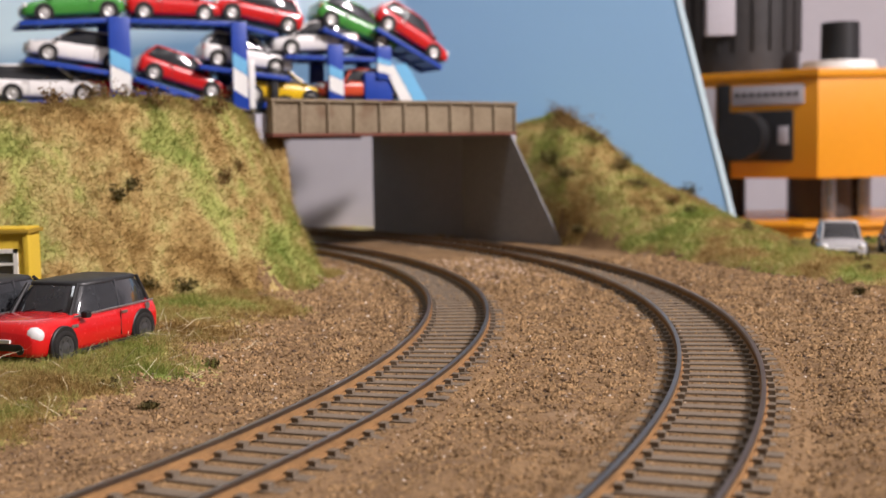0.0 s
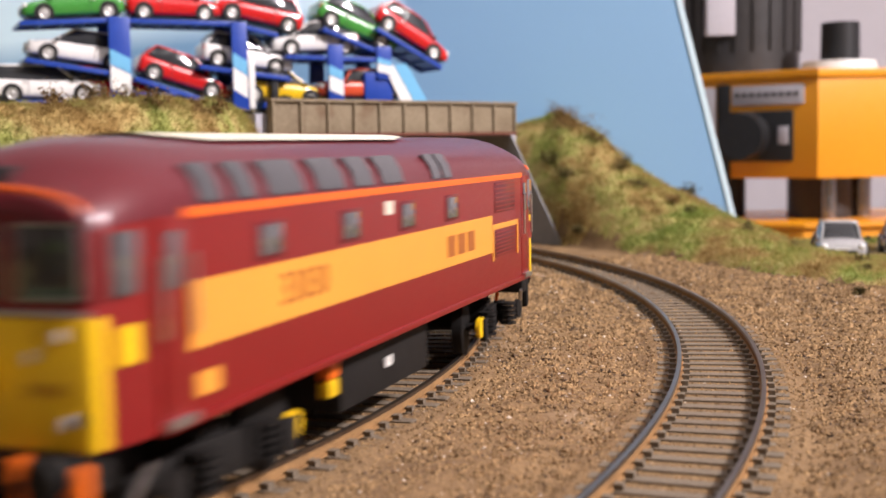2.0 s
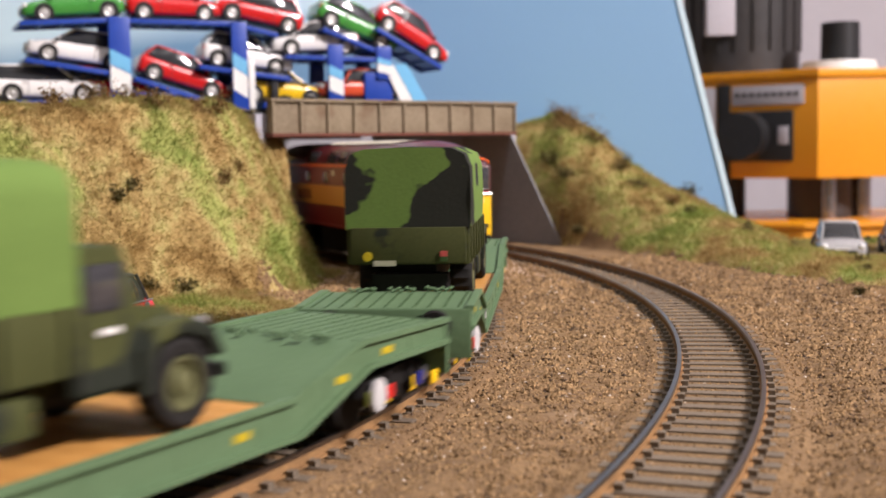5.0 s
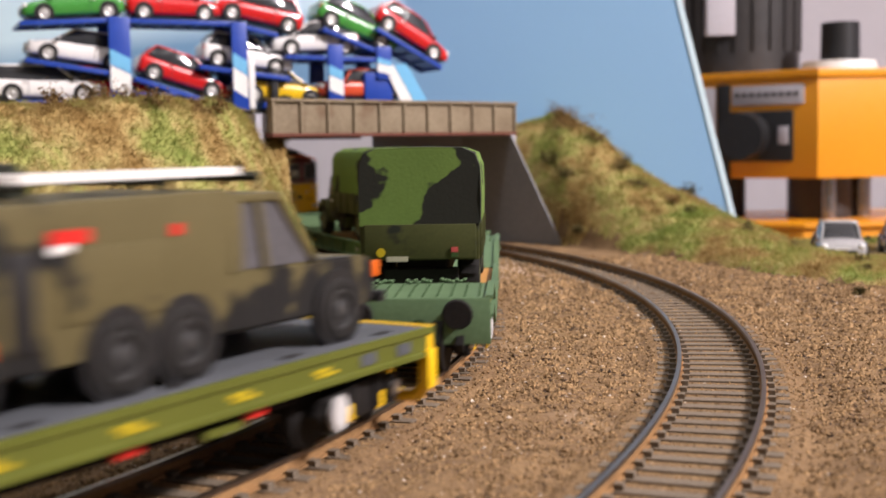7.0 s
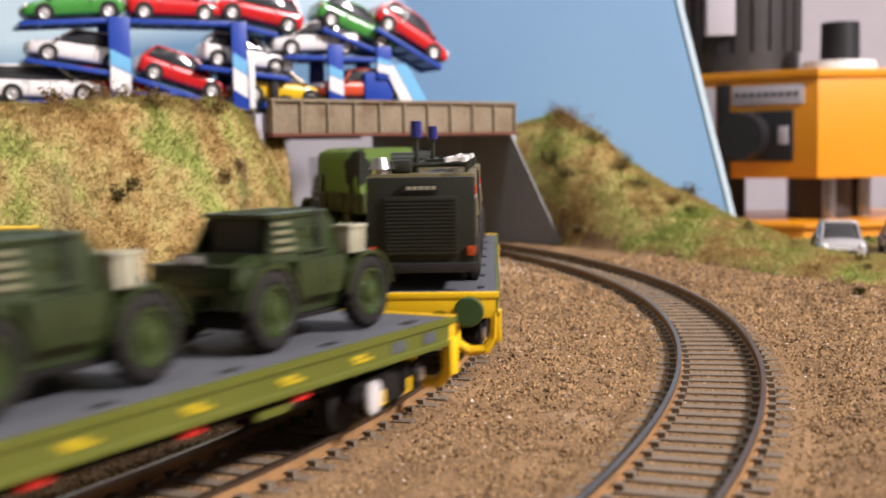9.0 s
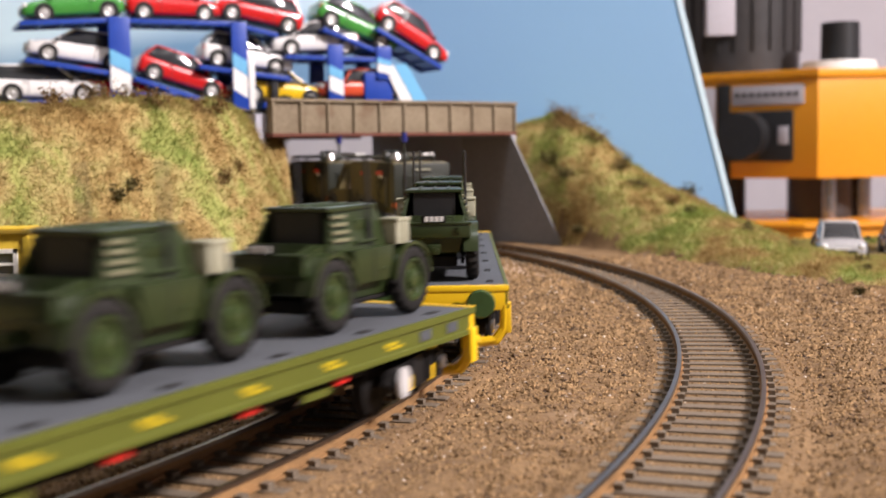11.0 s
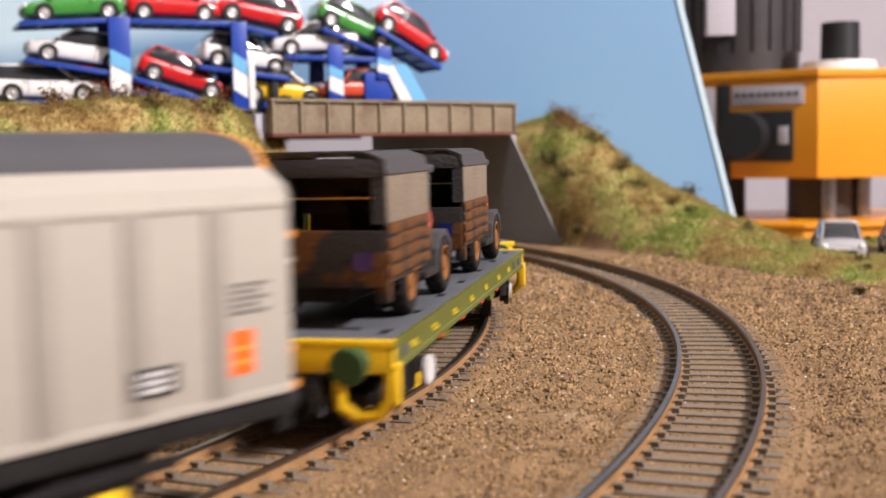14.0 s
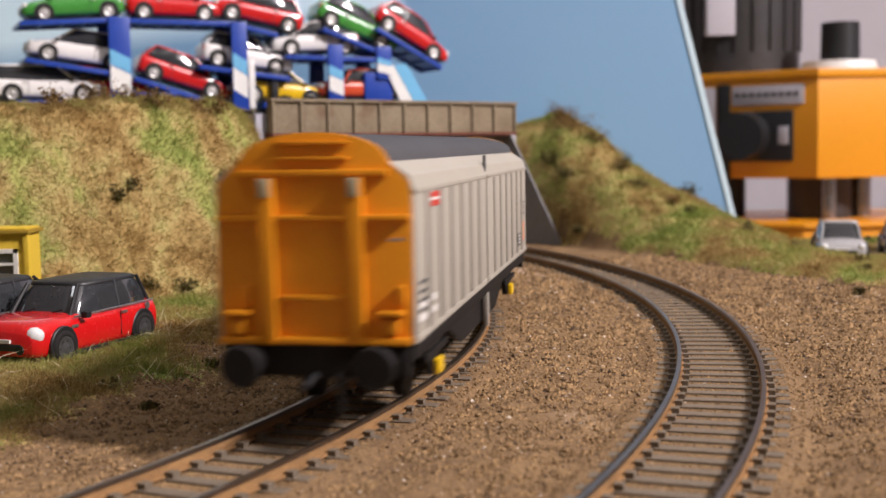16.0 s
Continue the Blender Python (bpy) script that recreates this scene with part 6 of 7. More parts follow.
# ---- small cars ----
CARGLASS = material("tinted_car_glass", (0.035, 0.038, 0.042), 0.06, second=(0.025, 0.027, 0.03), coat=0.7)
ALLOY = material("pale_alloy_rim", (0.55, 0.54, 0.52), 0.35, 0.6)
LENS = material("clear_lamp_lens", (0.75, 0.75, 0.73), 0.1, second=(0.6, 0.6, 0.6), coat=0.8)
ROADBLUE = material("royal_blue_transporter_paint", (0.012, 0.055, 0.36), 0.35, second=(0.010, 0.045, 0.30), coat=0.3)
SKYDECAL = material("sky_blue_decal", (0.16, 0.46, 0.72), 0.4)
CABYELLOW = material("yellow_hut_paint", (0.62, 0.44, 0.05), 0.5, second=(0.54, 0.37, 0.04), grain=90, fine=900)
CABTRIM = material("brown_yellow_trim", (0.30, 0.20, 0.03), 0.5)


def paint(name, colour):
    return material(name, colour, 0.25, second=tuple(c * 0.9 for c in colour), grain=40, fine=900, coat=0.8)


CARRED, CARGREEN, CARWHITE = paint("glossy_red_car_paint", (0.58, 0.008, 0.010)), paint("glossy_green_car_paint", (0.05, 0.27, 0.04)), paint("glossy_white_car_paint", (0.80, 0.78, 0.76))
CARYELLOW, CARORANGE, CARSILVER, CARBLUE = paint("glossy_yellow_car_paint", (0.80, 0.50, 0.01)), paint("orange_red_pickup_paint", (0.62, 0.075, 0.025)), paint("silver_car_paint", (0.36, 0.355, 0.35)), paint("dark_blue_car_paint", (0.02, 0.05, 0.20))

HATCH = dict(L=51, W=22, H=19.5, r=4.1, wb=0.63, body=((-0.50, 0.26, 0.50, 0.40), (-0.485, 0.17, 0.60, 0.46), (-0.42, 0.14, 0.63, 0.495), (-0.1, 0.13, 0.61, 0.50), (0.22, 0.13, 0.59, 0.50), (0.36, 0.14, 0.54, 0.49), (0.46, 0.16, 0.47, 0.45), (0.50, 0.20, 0.38, 0.38)), low=(-0.47, 0.27), top=(-0.37, 0.05))
BOXY = dict(lamp=-0.6, lens=3.0, L=48.5, W=22.5, H=18.6, r=4.2, wb=0.667, body=((-0.50, 0.24, 0.50, 0.42), (-0.488, 0.16, 0.58, 0.475), (-0.44, 0.13, 0.62, 0.50), (-0.1, 0.12, 0.61, 0.50), (0.20, 0.12, 0.60, 0.50), (0.36, 0.13, 0.585, 0.49), (0.46, 0.15, 0.54, 0.455), (0.497, 0.18, 0.44, 0.40)), low=(-0.465, 0.20), top=(-0.405, 0.085))
ESTATE = dict(L=58, W=23, H=19.5, r=4.2, wb=0.60, body=((-0.50, 0.26, 0.52, 0.42), (-0.485, 0.17, 0.61, 0.47), (-0.42, 0.14, 0.62, 0.495), (0.2, 0.13, 0.58, 0.50), (0.36, 0.14, 0.53, 0.49), (0.47, 0.17, 0.45, 0.44), (0.50, 0.20, 0.36, 0.38)), low=(-0.475, 0.24), top=(-0.43, 0.06))
SALOON = dict(L=57, W=23, H=18.5, r=4.1, wb=0.60, body=((-0.50, 0.28, 0.54, 0.42), (-0.485, 0.17, 0.60, 0.47), (-0.40, 0.14, 0.61, 0.495), (0.2, 0.13, 0.58, 0.50), (0.36, 0.14, 0.54, 0.49), (0.47, 0.17, 0.45, 0.44), (0.50, 0.20, 0.36, 0.38)), low=(-0.40, 0.25), top=(-0.26, 0.08))


def small_car(label, colour, m, spec, group="", roof=None, rim=None, name="model_car", extra=None):
    L, W, H, r = spec["L"], spec["W"], spec["H"], spec["r"]
    t = thing(name, label, "car", group, m)
    b = B()
    rings = []
    for x, lo, hi, w in spec["body"]:
        x, lo, hi, w = x * L, lo * H, hi * H, w * W
        h = hi - lo
        half = [(0.84, lo), (0.94, lo + 0.06 * h), (0.98, lo + 0.2 * h), (1.0, lo + 0.42 * h), (0.995, lo + 0.62 * h), (0.965, lo + 0.78 * h), (0.91, lo + 0.91 * h), (0.80, hi - 0.005 * H), (0.55, hi + 0.015 * H), (0.2, hi + 0.025 * H)]
        rings.append([Vector((x, -w * k, z)) for k, z in half] + [Vector((x, w * k, z)) for k, z in half[::-1]])
    full = []
    for i in range(len(rings) - 1):  # rounded from section to section
        p0, p1, p2, p3 = rings[max(0, i - 1)], rings[i], rings[i + 1], rings[min(len(rings) - 1, i + 2)]
        for u in (0.0, 0.25, 0.5, 0.75):
            full.append([0.5 * (2 * b1 + (c1 - a1) * u + (2 * a1 - 5 * b1 + 4 * c1 - d1) * u * u + (3 * b1 - a1 - 3 * c1 + d1) * u ** 3) for a1, b1, c1, d1 in zip(p0, p1, p2, p3)])
    loft(b, full + [rings[-1]])
    part("body", b, colour, t, "", 60)
    (a, c), (d, e) = spec["low"], spec["top"]
    zb, zt, wb, wt = 0.57 * H, 0.955 * H, 0.455 * W, 0.37 * W
    b = B()

    def hoop(u):
        """The greenhouse's outline at a height: rounded corners, a bowed windscreen and sides that lean in."""
        bow = 0.35 * math.sin(math.pi * u)
        x0, x1, w = (a + (d - a) * u) * L - bow, (c + (e - c) * u) * L + bow, wb + (wt - wb) * u + bow
        side = [(x0, 0.55 * w), (x0 + 0.3, 0.82 * w), (x0 + 1.5, 0.94 * w), (x0 + 0.35 * (x1 - x0), w), (x0 + 0.65 * (x1 - x0), w), (x1 - 2.6, 0.93 * w), (x1 - 1.0, 0.80 * w), (x1 - 0.2, 0.5 * w)]
        z = zb - 0.3 + (zt - zb + 0.3) * u
        return [(x, -y, z) for x, y in side] + [(x, y, z) for x, y in side[::-1]]
    loft(b, [hoop(u) for u in (0.0, 0.25, 0.5, 0.75, 1.0)])
    part("glazing", b, CARGLASS, t, "dark tinted windows", 40)
    b = B()
    mx, top = (d + e) / 2 * L, hoop(1.0)
    eaves = [(mx + (x - mx) * 1.03, y * 1.04, z) for x, y, z in top]
    loft(b, [[(x, y, zt - 0.5) for x, y, z in eaves], [(x, y, zt + 0.1) for x, y, z in eaves], [(mx + (x - mx) * 0.97, y * 0.95, zt + 0.45 * (H - zt)) for x, y, z in eaves], [(mx + (x - mx) * 0.86, y * 0.80, zt + 0.8 * (H - zt)) for x, y, z in eaves], [(mx + (x - mx) * 0.6, y * 0.45, H) for x, y, z in eaves]])
    part("roof", b, roof or colour, t, "", 60)
    for s in (-1, 1):
        for x0, x1, w0 in ((a * L, d * L, 0.9), (c * L * 0.96, e * L, 0.84)):
            part("pillar", rod(B(), (x0, s * wb * w0, zb), (x1, s * wt * (0.93 if w0 > 0.85 else 0.88), zt), 0.62, 0.5, 8), roof or colour, t)
        mid = (d + e) / 2 - 0.02
        part("pillar", rod(B(), (mid * L + 0.5, s * wb * 0.985, zb), (mid * L, s * wt * 0.99, zt), 0.5, None, 8), CARGLASS, t)
        part("door_mirror", box(B(), c * L - 3.2, c * L - 1.2, s * (W / 2 + 0.7) - 0.9, s * (W / 2 + 0.7) + 0.9, zb - 0.3, zb + 1.3, 0.4), BLACK, t)
        part("door_handle", box(B(), mid * L - 1.5, mid * L + 0.7, s * W * 0.495 - 0.2, s * W * 0.495 + 0.25, 0.50 * H, 0.535 * H, 0.1), SILVER, t)
        part("door_seam", box(B(), mid * L + 1.1, mid * L + 1.3, s * W * 0.497 - 0.1, s * W * 0.497 + 0.1, 0.22 * H, 0.56 * H), BLACK, t)
        hx = spec["body"][-2][0] * L
        part("headlight", ball(B(), (hx + spec.get("lamp", 0.2), s * W * 0.355, 0.42 * H), spec.get("lens", 2.2), (0.75, 0.85, 0.75), 16), LENS, t, "clear headlight")
        part("tail_light", box(B(), -L * 0.497, -L * 0.47, s * W * 0.40 - 0.9, s * W * 0.40 + 0.9, 0.40 * H, 0.56 * H, 0.3), REDPAINT, t, "red tail light")
        for x in (-spec["wb"] * L / 2 - 0.02 * L, spec["wb"] * L / 2 - 0.02 * L):
            part("wheel_arch", lathe(B(), [(r * 1.0, -3.0), (r * 1.16, -3.0), (r * 1.2, 0.0), (r * 1.15, 0.22), (r * 1.0, 0.16), (r * 0.5, 0.12), (r * 0.1, 0.12)], x, s * W / 2, r + 0.2, s), BLACK, t)
            wheel(t, x, s * (W / 2 - 0.9), r, r, 2.9, None, rim or ALLOY, s, "wheel", "", 0.66, 0, 0.84)
    part("grille", box(B(), L * 0.475, L * 0.503, -W * 0.27, W * 0.27, 0.24 * H, 0.33 * H, 0.3), BLACK, t)
    part("number_plate", box(B(), L * 0.49, L * 0.509, -3.3, 3.3, 0.34 * H, 0.385 * H), WHITE, t, "blank white plate")
    part("underside", box(B(), -L * 0.46, L * 0.46, -W * 0.40, W * 0.40, 0.09 * H, 0.2 * H), BLACK, t)
    return t


def ground_at(x, y):
    return float(height(np.array([float(x)]), np.array([float(y)]))[0])


# ---- the red car, the blue car and the yellow hut on the turf ----
def red_hatchback():
    hd = math.degrees(math.atan2(287.3 - 318.2, -89.3 + 78.0))
    mid = Vector((-84.9, 299.5, 0)) + Matrix.Rotation(radians(hd), 3, "Z") @ Vector((0, -9.8, 0))
    m = at(mid.x, mid.y, -1.3, 0, 0, hd)
    t = small_car("glossy red hatchback with black roof parked on grass", CARRED, m, BOXY, "", BLACK, RIMDARK)
    L, W, H = 48.5, 22.5, 18.6
    for s in (-1, 1):
        part("waist_trim", rod(B(), (-0.455 * L, s * 0.487 * W, 0.60 * H), (0.22 * L, s * 0.480 * W, 0.585 * H), 0.22, None, 6), SILVER, t, "thin chrome waist strip")
        part("side_repeater", box(B(), 0.20 * L, 0.25 * L, s * 0.497 * W - 0.15, s * 0.497 * W + 0.15, 0.45 * H, 0.49 * H, 0.1), SILVER, t)
        part("fog_lamp", rod(B(), (0.47 * L, s * 5.8, 0.26 * H), (0.503 * L, s * 5.8, 0.26 * H), 1.1, None, 12), BLACK, t)
        part("sill", box(B(), -0.26 * L, 0.26 * L, s * 0.49 * W - 0.3, s * 0.49 * W + 0.3, 0.10 * H, 0.16 * H, 0.2), BLACK, t)
        part("wiper", rod(B(), (0.2 * L, s * 4 - 2, 0.6 * H), (0.185 * L, s * 4 + 2.5, 0.66 * H), 0.18, None, 6), BLACK, t)
    part("bonnet_scoop", box(B(), 0.36 * L, 0.40 * L, -3.2, 3.2, 0.572 * H, 0.60 * H, 0.2), CARRED, t)
    part("upper_grille", box(B(), 0.45 * L, 0.496 * L, -5.2, 5.2, 0.40 * H, 0.47 * H, 0.4), BLACK, t)
    part("fuel_cap", rod(B(), (-0.40 * L, 0.485 * W, 0.53 * H), (-0.40 * L, 0.50 * W, 0.53 * H), 0.9, None, 12), SILVER, t)


red_hatchback()
small_car("dark blue saloon car parked on grass behind another", CARBLUE, at(-118, 303, -0.8, 0, 0, -112), SALOON, "", BLACK)


def hut():
    t = thing("yellow_hut", "small yellow hut with a white-framed window", "hut", m=at(-124.0, 366, -0.5, 0, 0, 0))
    part("wall", box(B(), -66, 0, 0, 12, 0, 25.2, 0.4), CABYELLOW, t)
    part("corner_post", box(B(), -1.2, 0.5, -0.6, 1.4, 0, 25.4, 0.3), CABYELLOW, t)
    part("roof_trim", box(B(), -67, 1.0, -1.2, 13, 25.0, 26.2, 0.3), CABTRIM, t, "darker roof trim")
    part("roof", box(B(), -66, 0, -0.6, 12, 26.1, 26.8, 0.3), CABYELLOW, t)
    for x in (-10.8, -36):
        w = part("window", box(box(box(box(box(B(), x - 8, x - 6.8, -1.0, 0.4, 7.5, 20.5), x + 6.8, x + 8, -1.0, 0.4, 7.5, 20.5), x - 8, x + 8, -1.0, 0.4, 7.5, 8.7), x - 8, x + 8, -1.0, 0.4, 19.3, 20.5), x - 8, x + 8, -0.9, 0.4, 15.6, 16.4), WHITE, t, "white framed window")
        part("pane", box(B(), x - 7, x + 7, -0.4, 0.2, 8.5, 19.5), CARGLASS, w)


hut()

# ---- cars on the turf beyond the outer track ----
small_car("silver saloon car parked on turf", CARSILVER, at(190.5, 590, ground_at(190.5, 590) + 0.6, 0, 0, -104), SALOON)
small_car("dark green saloon car parked on turf", CARBLUE, at(226, 596, ground_at(226, 596) + 0.6, 0, 0, -104), SALOON)

# ---- road on the bank and the laden car transporter ----
ROADZ = 66.6
structure("road", box(B(), -190, 258, -34, 25, -1.1, 0), TARMAC, "dark tarmac road across the bridge and bank", "road").matrix_basis = at(-223, 632, ROADZ, 0, 0, 25)
LORRY = at(-223, 632, ROADZ, 0, 0, 25)


def transporter():
    t = thing("car_transporter", "royal blue double-deck car transporter lorry with white and sky-blue flashes", "car transporter", m=LORRY)

    def beam(name, x0, z0, x1, z1, y0=-14.5, y1=14.5, th=2.4, parent=None, label=""):
        d = Vector((x1 - x0, 0, z1 - z0))
        turn = Matrix.Translation((x0, 0, z0)) @ Euler((0, -math.atan2(d.z, d.x), 0)).to_matrix().to_4x4()
        deck = part(name, box(B(), 0, d.length, y0, y1, th / 2 - 0.9, th / 2 - 0.2, 0, turn), ROADBLUE, t, "blue loading deck")
        for y in (y0, y1):
            part("deck_rail", box(B(), 0, d.length, y - 1.4, y + 1.4, -th / 2, th / 2, 0.2, turn), ROADBLUE, deck)
        n = max(2, int(d.length / 9))
        for k in range(n + 1):
            part("crossbar", box(B(), d.length * k / n - 0.5, d.length * k / n + 0.5, y0, y1, -th / 2, th / 2 - 1.0, 0, turn), ROADBLUE, deck)
        return deck
    beam("upper_deck", 8, 46.5, 52, 49.2)
    beam("upper_deck", 52, 49.2, 118, 49.0)
    beam("upper_deck", 118, 48.6, 142, 43.5)
    beam("middle_deck", 10, 28.5, 52, 22.0)
    beam("middle_deck", 64, 19.5, 106, 6.5)
    beam("middle_deck", 98, 26.0, 148, 20.0)
    beam("middle_deck", 146, 32.0, 200, 31.0)
    beam("front_ramp", 168, 47.5, 206, 33.5)
    beam("front_ramp", 200, 48.5, 240, 27.0)
    beam("chassis", 4, 7.0, 128, 5.6, -11, 11, 3.0)
    beam("chassis", 134, 6.0, 218, 6.0, -11, 11, 3.4)
    for x0, x1, z0, z1 in ((51, 62, 2.5, 51), (115.5, 124, 2.5, 50), (170, 179, 6, 39), (199, 208, 20, 38.5)):
        for s in (-1, 1):
            p = part("post", box(B(), x0, x1, s * 16 - 1.0, s * 16 + 1.0, z0, z1, 0.4), ROADBLUE, t, "blue upright post")
            y = s * 17.08
            h = z1 - z0
            b = B()
            prism(b, [(x0 + 0.3, z0 + 0.50 * h), (x1 - 0.3, z0 + 0.40 * h), (x1 - 0.3, z0 + 0.56 * h), (x0 + 0.3, z0 + 0.66 * h)], y - 0.06, y + 0.06, "y")
            part("flash", b, SKYDECAL, p, "sky-blue flash")
            b = B()
            prism(b, [(x0 + 0.3, z0 + 0.24 * h), (x1 - 0.3, z0 + 0.14 * h), (x1 - 0.3, z0 + 0.39 * h), (x0 + 0.3, z0 + 0.49 * h)], y - 0.06, y + 0.06, "y")
            part("flash", b, WHITE, p, "white flash")
    for s in (-1, 1):
        part("ladder", box(B(), 124.6, 128, s * 16 - 0.6, s * 16 + 0.6, 4, 30, 0.2), WHITE, t, "white access ladder")
        for x in (58, 70, 82, 146, 160, 198):
            wheel(t, x, s * 12.5, 5.6, 5.6, 4.4, None, ALLOY, s, "wheel", "black lorry tyre")
        b = B()
        prism(b, [(214, 6), (222, 6), (209, 28), (203, 28)], *sorted((s * 16.2, s * 17.0)), "y")
        part("flash_panel", b, WHITE, t, "white slanting side panel")
        b = B()
        prism(b, [(222.5, 6), (231, 6), (217, 29), (209.5, 28)], *sorted((s * 16.2, s * 17.0)), "y")
        part("flash_panel", b, SKYDECAL, t, "sky-blue slanting side panel")
        part("mudguard", box(B(), 55, 86, s * 13 - 3, s * 13 + 3, 11.0, 12.2, 0.3), ROADBLUE, t)
    part("cab", box(B(), 192, 209, -15.5, 15.5, 4, 24, 1.0), ROADBLUE, t, "blue lorry cab")
    part("windscreen", box(B(), 207.6, 209.6, -13, 13, 13, 22, 0.5), CARGLASS, t)
    part("bulkhead", box(B(), 138, 142, -14, 14, 7.5, 26, 0.4), BLACK, t)
    return t


transporter()


def load_car(label, colour, x, z, tilt, spec, turn=0, y=0.0):
    small_car(label, colour, LORRY @ at(x, y, z, 0, -tilt, 0) @ at(0, 0, 0, 0, 0, turn), spec, "cars on the transporter")


RED_L, GREEN_L, WHITE_L = "glossy red hatchback carried on the transporter deck", "glossy green hatchback carried on the transporter deck", "glossy white hatchback carried on the transporter deck"
load_car(GREEN_L, CARGREEN, 36, 49.3, 4, HATCH, 180)
load_car(RED_L, CARRED, 88, 50.6, 0, HATCH)
load_car(RED_L, CARRED, 132, 48.8, -11, HATCH, 180)
load_car(WHITE_L, CARWHITE, 36, 26.2, -8, HATCH, 180)
load_car("white estate car carried on the transporter's lower deck", CARWHITE, 22, 7.6, 0, ESTATE)
load_car(RED_L, CARRED, 90, 14.2, -17, HATCH)
load_car(WHITE_L, CARWHITE, 126, 24.6, -7, HATCH)
load_car(WHITE_L, CARWHITE, 166, 33.6, 2, HATCH, 180)
load_car(GREEN_L, CARGREEN, 189, 43.5, -21, HATCH)
load_car(RED_L, CARRED, 222, 40.0, -29, HATCH)
load_car("yellow sports hatchback on the transporter's lower deck", CARYELLOW, 146, 6.5, -4, HATCH)
load_car(RED_L, CARRED, 48, 7.4, 0, HATCH, 0, 1.0)
load_car("orange-red off-roader on the transporter's lower deck", CARORANGE, 190, 8.2, 0, BOXY, 180, -3)

# ---- workshop machine on a bench behind the railway ----
MACHINE = material("orange_machine_enamel", (0.74, 0.30, 0.010), 0.4, second=(0.69, 0.275, 0.009), grain=14, fine=160, coat=0.3)
MOTORBLACK = material("dark_motor_housing", (0.045, 0.042, 0.042), 0.4, second=(0.03, 0.028, 0.028), grain=14, fine=160)
STEELCOLUMN = material("ground_steel_column", (0.42, 0.42, 0.44), 0.25, 0.9)
BENCHTOP = material("pale_bench_top", (0.42, 0.36, 0.30), 0.6, second=(0.34, 0.29, 0.24), grain=14, fine=160)
LABELGREY = material("pale_grey_label", (0.50, 0.48, 0.52), 0.5)
BENCH = -62.0


def bench():
    t = thing("workbench", "plain pale workbench carrying the orange machine", "workbench")
    part("worktop", box(B(), 40, 1300, 830, 1520, BENCH - 34, BENCH, 2), BENCHTOP, t)
    for x in (60, 1240):
        for y in (860, 1460):
            part("leg", box(B(), x, x + 50, y, y + 50, -900, BENCH - 34, 2), BENCHTOP, t)


bench()


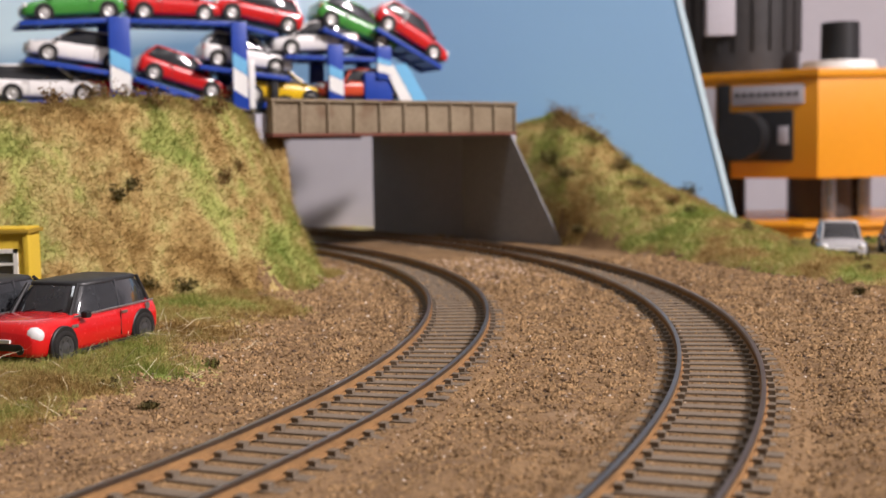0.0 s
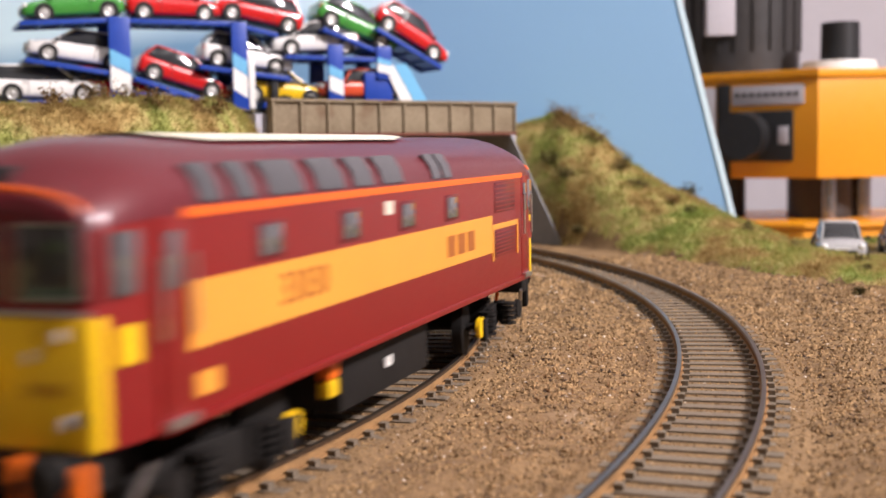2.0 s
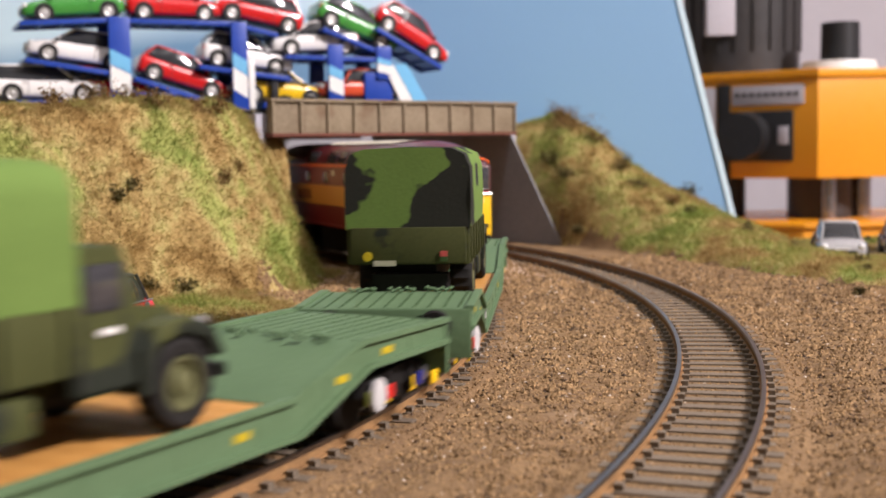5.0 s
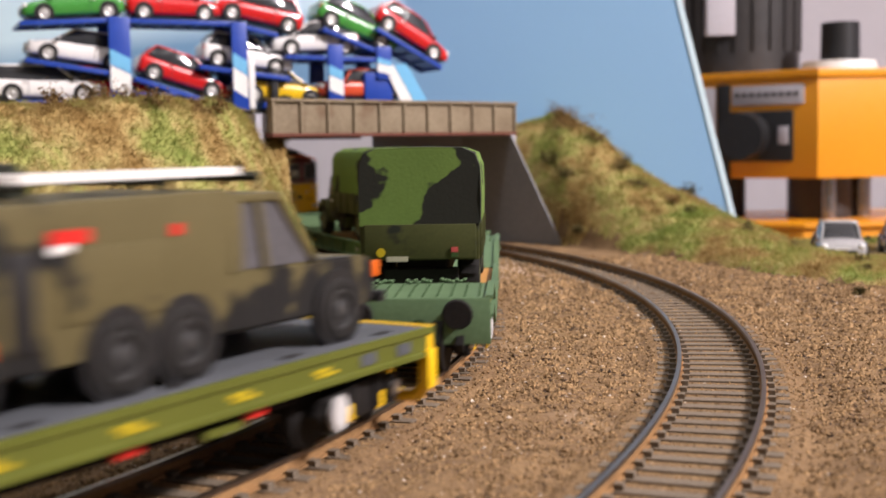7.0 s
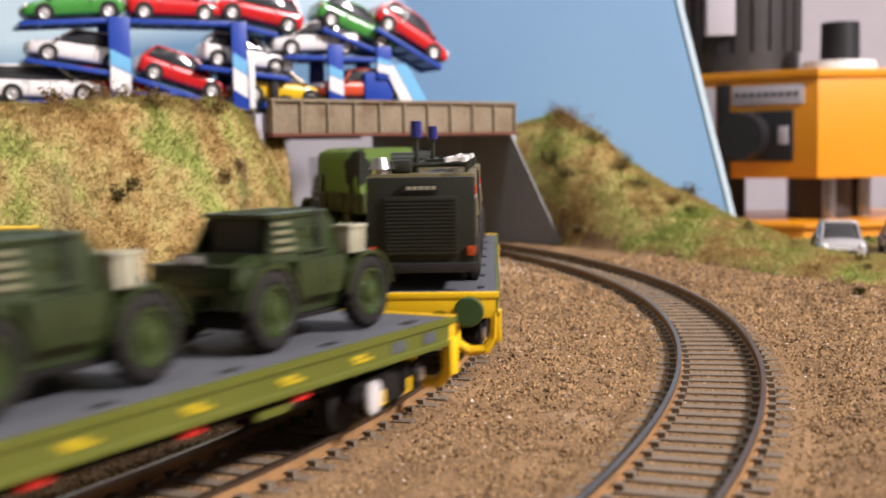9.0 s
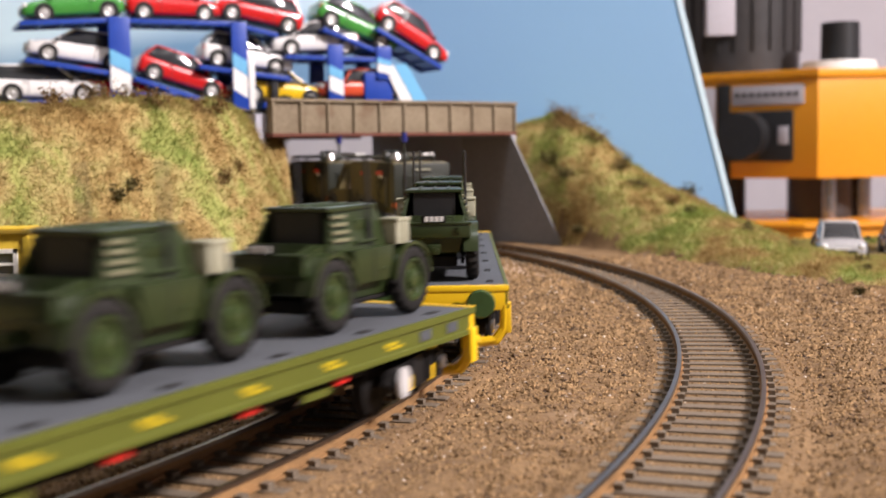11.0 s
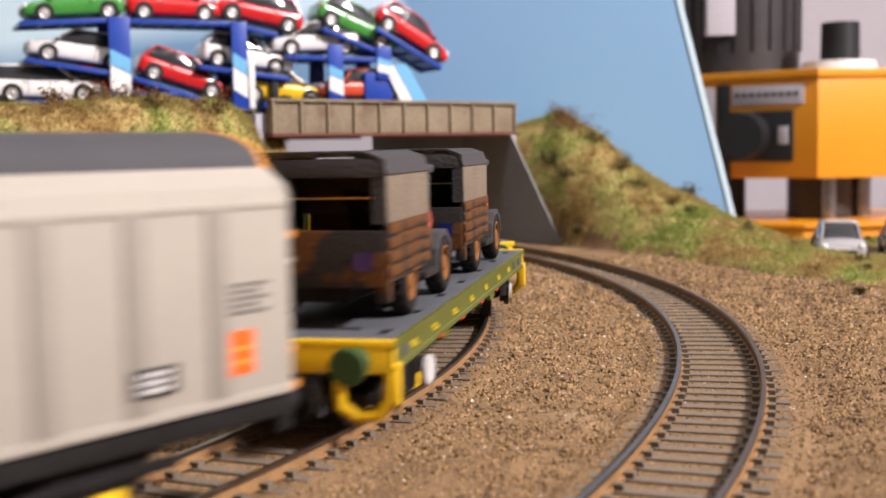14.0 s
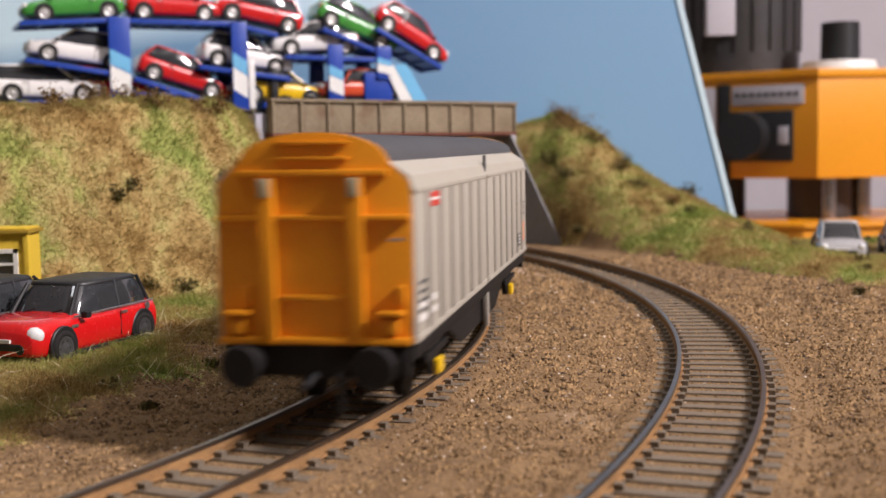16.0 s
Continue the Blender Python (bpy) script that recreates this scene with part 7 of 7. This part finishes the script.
def machine():
    """A bench machine with an orange cast head on a steel column; its near edge is the corner of two faces."""
    t = thing("bench_machine", "orange enamelled workshop machine with black motor and control panel", "machine", m=at(305, 1000, BENCH, 0, 0, 0))
    Z = -BENCH
    # plan: near corner at the origin, one face runs back to the west, the other to the east
    west, east, back = (-112, 92), (150, 34), (40, 150)
    plan = [(0, 0), east, back, west]

    def slab(z0, z1, grow=0.0):
        b = B()
        c = Vector((sum(p[0] for p in plan) / 4, sum(p[1] for p in plan) / 4))
        pts = []
        for p in plan:
            d = Vector(p) - c
            pts.append(tuple(c + d * (1 + grow / d.length)))
        prism(b, pts, z0 + Z, z1 + Z, "z", 1.2)
        return b
    h = part("head", slab(17, 99), MACHINE, t, "orange cast head")
    part("head_lid", slab(99, 106, 3), MACHINE, t, "orange lid with a lip")
    u = Vector((west[0], west[1], 0)).normalized()
    n = Vector((u.y, -u.x, 0))
    n = -n if n.y > 0 else n
    turn = math.degrees(math.atan2(u.y, u.x))
    panel = Matrix.Translation((0, 0, Z)) @ Matrix.Rotation(radians(turn + 180), 4, "Z")

    def on_face(a, c, z0, z1, d0, d1, bevel=0.5):
        """A plate on the west face: a and c run along it from the corner."""
        return box(B(), -c, -a, -d1, -d0, z0, z1, bevel, panel)
    part("control_panel", on_face(20.5, 86, 31, 73, -2, 2.4, 2.2), BLACK, h, "black control panel")
    kn = Matrix(panel)
    b = B()
    rod(b, kn @ Vector((-61, -2, 52)), kn @ Vector((-58, -22, 52)), 21, 19, 32)
    part("dial_knob", b, BLACK, h, "big round black knob")
    part("scale_plate", on_face(24, 33, 45, 60, 2.4, 3), LABELGREY, h, "grey scale plate with bars")
    part("label_plate", on_face(11.5, 75, 78, 94, 0, 1.4), LABELGREY, h, "pale label strip with bars")
    for k in range(9):
        part("label_bar", box(B(), -72 + k * 6.5, -68 + k * 6.5, -1.9, -1.2, 85, 88, 0, panel), MOTORBLACK, h, "dark bar of small writing")
    part("side_plate", on_face(90, 110, 40, 94, 0, 2), LABELGREY, h, "pale upright plate")
    part("side_rib", on_face(77, 88.5, 16, 96, -1, 2.2), BLACK, h, "black cover strip")
    b = rod(B(), (-37, 104, 106 + Z), (-37, 104, 330 + Z), 50, None, 48)
    mo = part("motor", b, MOTORBLACK, t, "black cylindrical motor housing")
    part("motor_label", box(B(), -78, -54, 54.2, 66, 138 + Z, 240 + Z, 0.5), LABELGREY, mo, "grey motor label")
    for k in range(9):
        a = radians(200 + k * 17)
        part("motor_rib", box(B(), -1, 1, -1.5, 1.5, 125 + Z, 320 + Z, 0.3, Matrix.Translation((-37 + 50.5 * math.cos(a), 104 + 50.5 * math.sin(a), 0)) @ Matrix.Rotation(a + math.pi / 2, 4, "Z")), MOTORBLACK, mo)
    part("motor_band", rod(B(), (-98, 128, 100 + Z), (-98, 128, 330 + Z), 10, None, 20), BENCHTOP, t, "brown pipe beside the motor")
    part("cap_seat", rod(B(), (28, 36, 106 + Z), (28, 36, 113 + Z), 31, 29, 32), WHITE, t, "white collar")
    b = rod(B(), (29, 36, 113 + Z), (29, 36, 145 + Z), 16, 15.4, 28)
    part("cap", b, BLACK, t, "black plastic cap")
    part("column", rod(B(), (20, 60, 0), (20, 60, 17 + Z), 27, None, 32), MOTORBLACK, t, "dark thick column")
    part("spindle", rod(B(), (18, 28, 0), (18, 28, 17 + Z), 6, None, 20), STEELCOLUMN, t, "bright steel spindle")
    part("rear_post", rod(B(), (-46, 100, 0), (-46, 100, 17 + Z), 12, None, 20), BLACK, t)
    part("side_post", rod(B(), (56, 60, 0), (56, 60, 17 + Z), 8, None, 20), STEELCOLUMN, t)
    b = B()
    prism(b, [(-120, 40), (-20, -30), (190, -10), (190, 170), (-120, 170)], 0, 41, "z", 2)
    base = part("base", b, MACHINE, t, "orange cast base")
    b = B()
    prism(b, [(-124, 38), (-20, -34), (194, -14), (194, 174), (-124, 174)], 41, 44, "z", 1)
    part("base_rim", b, MACHINE, base, "brown rim of the base")
    return t


machine()

# ---- movement: the whole train rolls round the inner circle, a little faster at the start ----
SPEED = 109.55
SLACK = 18.0


def on_track(s, pivots):
    """The pose of a vehicle whose middle has gone s along the inner track and whose two pivots keep to it."""
    p = s / R_IN
    return at(*on_circle(R_IN * math.cos(pivots / 2 / R_IN), p, 0.0), 0, 0, math.degrees(p) + 90)


def motions():
    times = [0.5 * k for k in range(33)]

    def gone(t):
        """How far the train has rolled: it gathers way at first and slackens a little after four seconds."""
        u = min(1.0, max(0.0, (t - 4.0) / 2.5))
        return SPEED * t - 13.0 * max(0.0, 1 - t / 2.0) ** 1.5 - SLACK * u * u * (3 - 2 * u)
    for k, (ob, start, pivots, offset) in enumerate(TRAIN):
        walk(ob, [(t, on_track(start + (SLACK if k > 2 else 0.0) + gone(t), pivots) @ offset) for t in times])


motions()
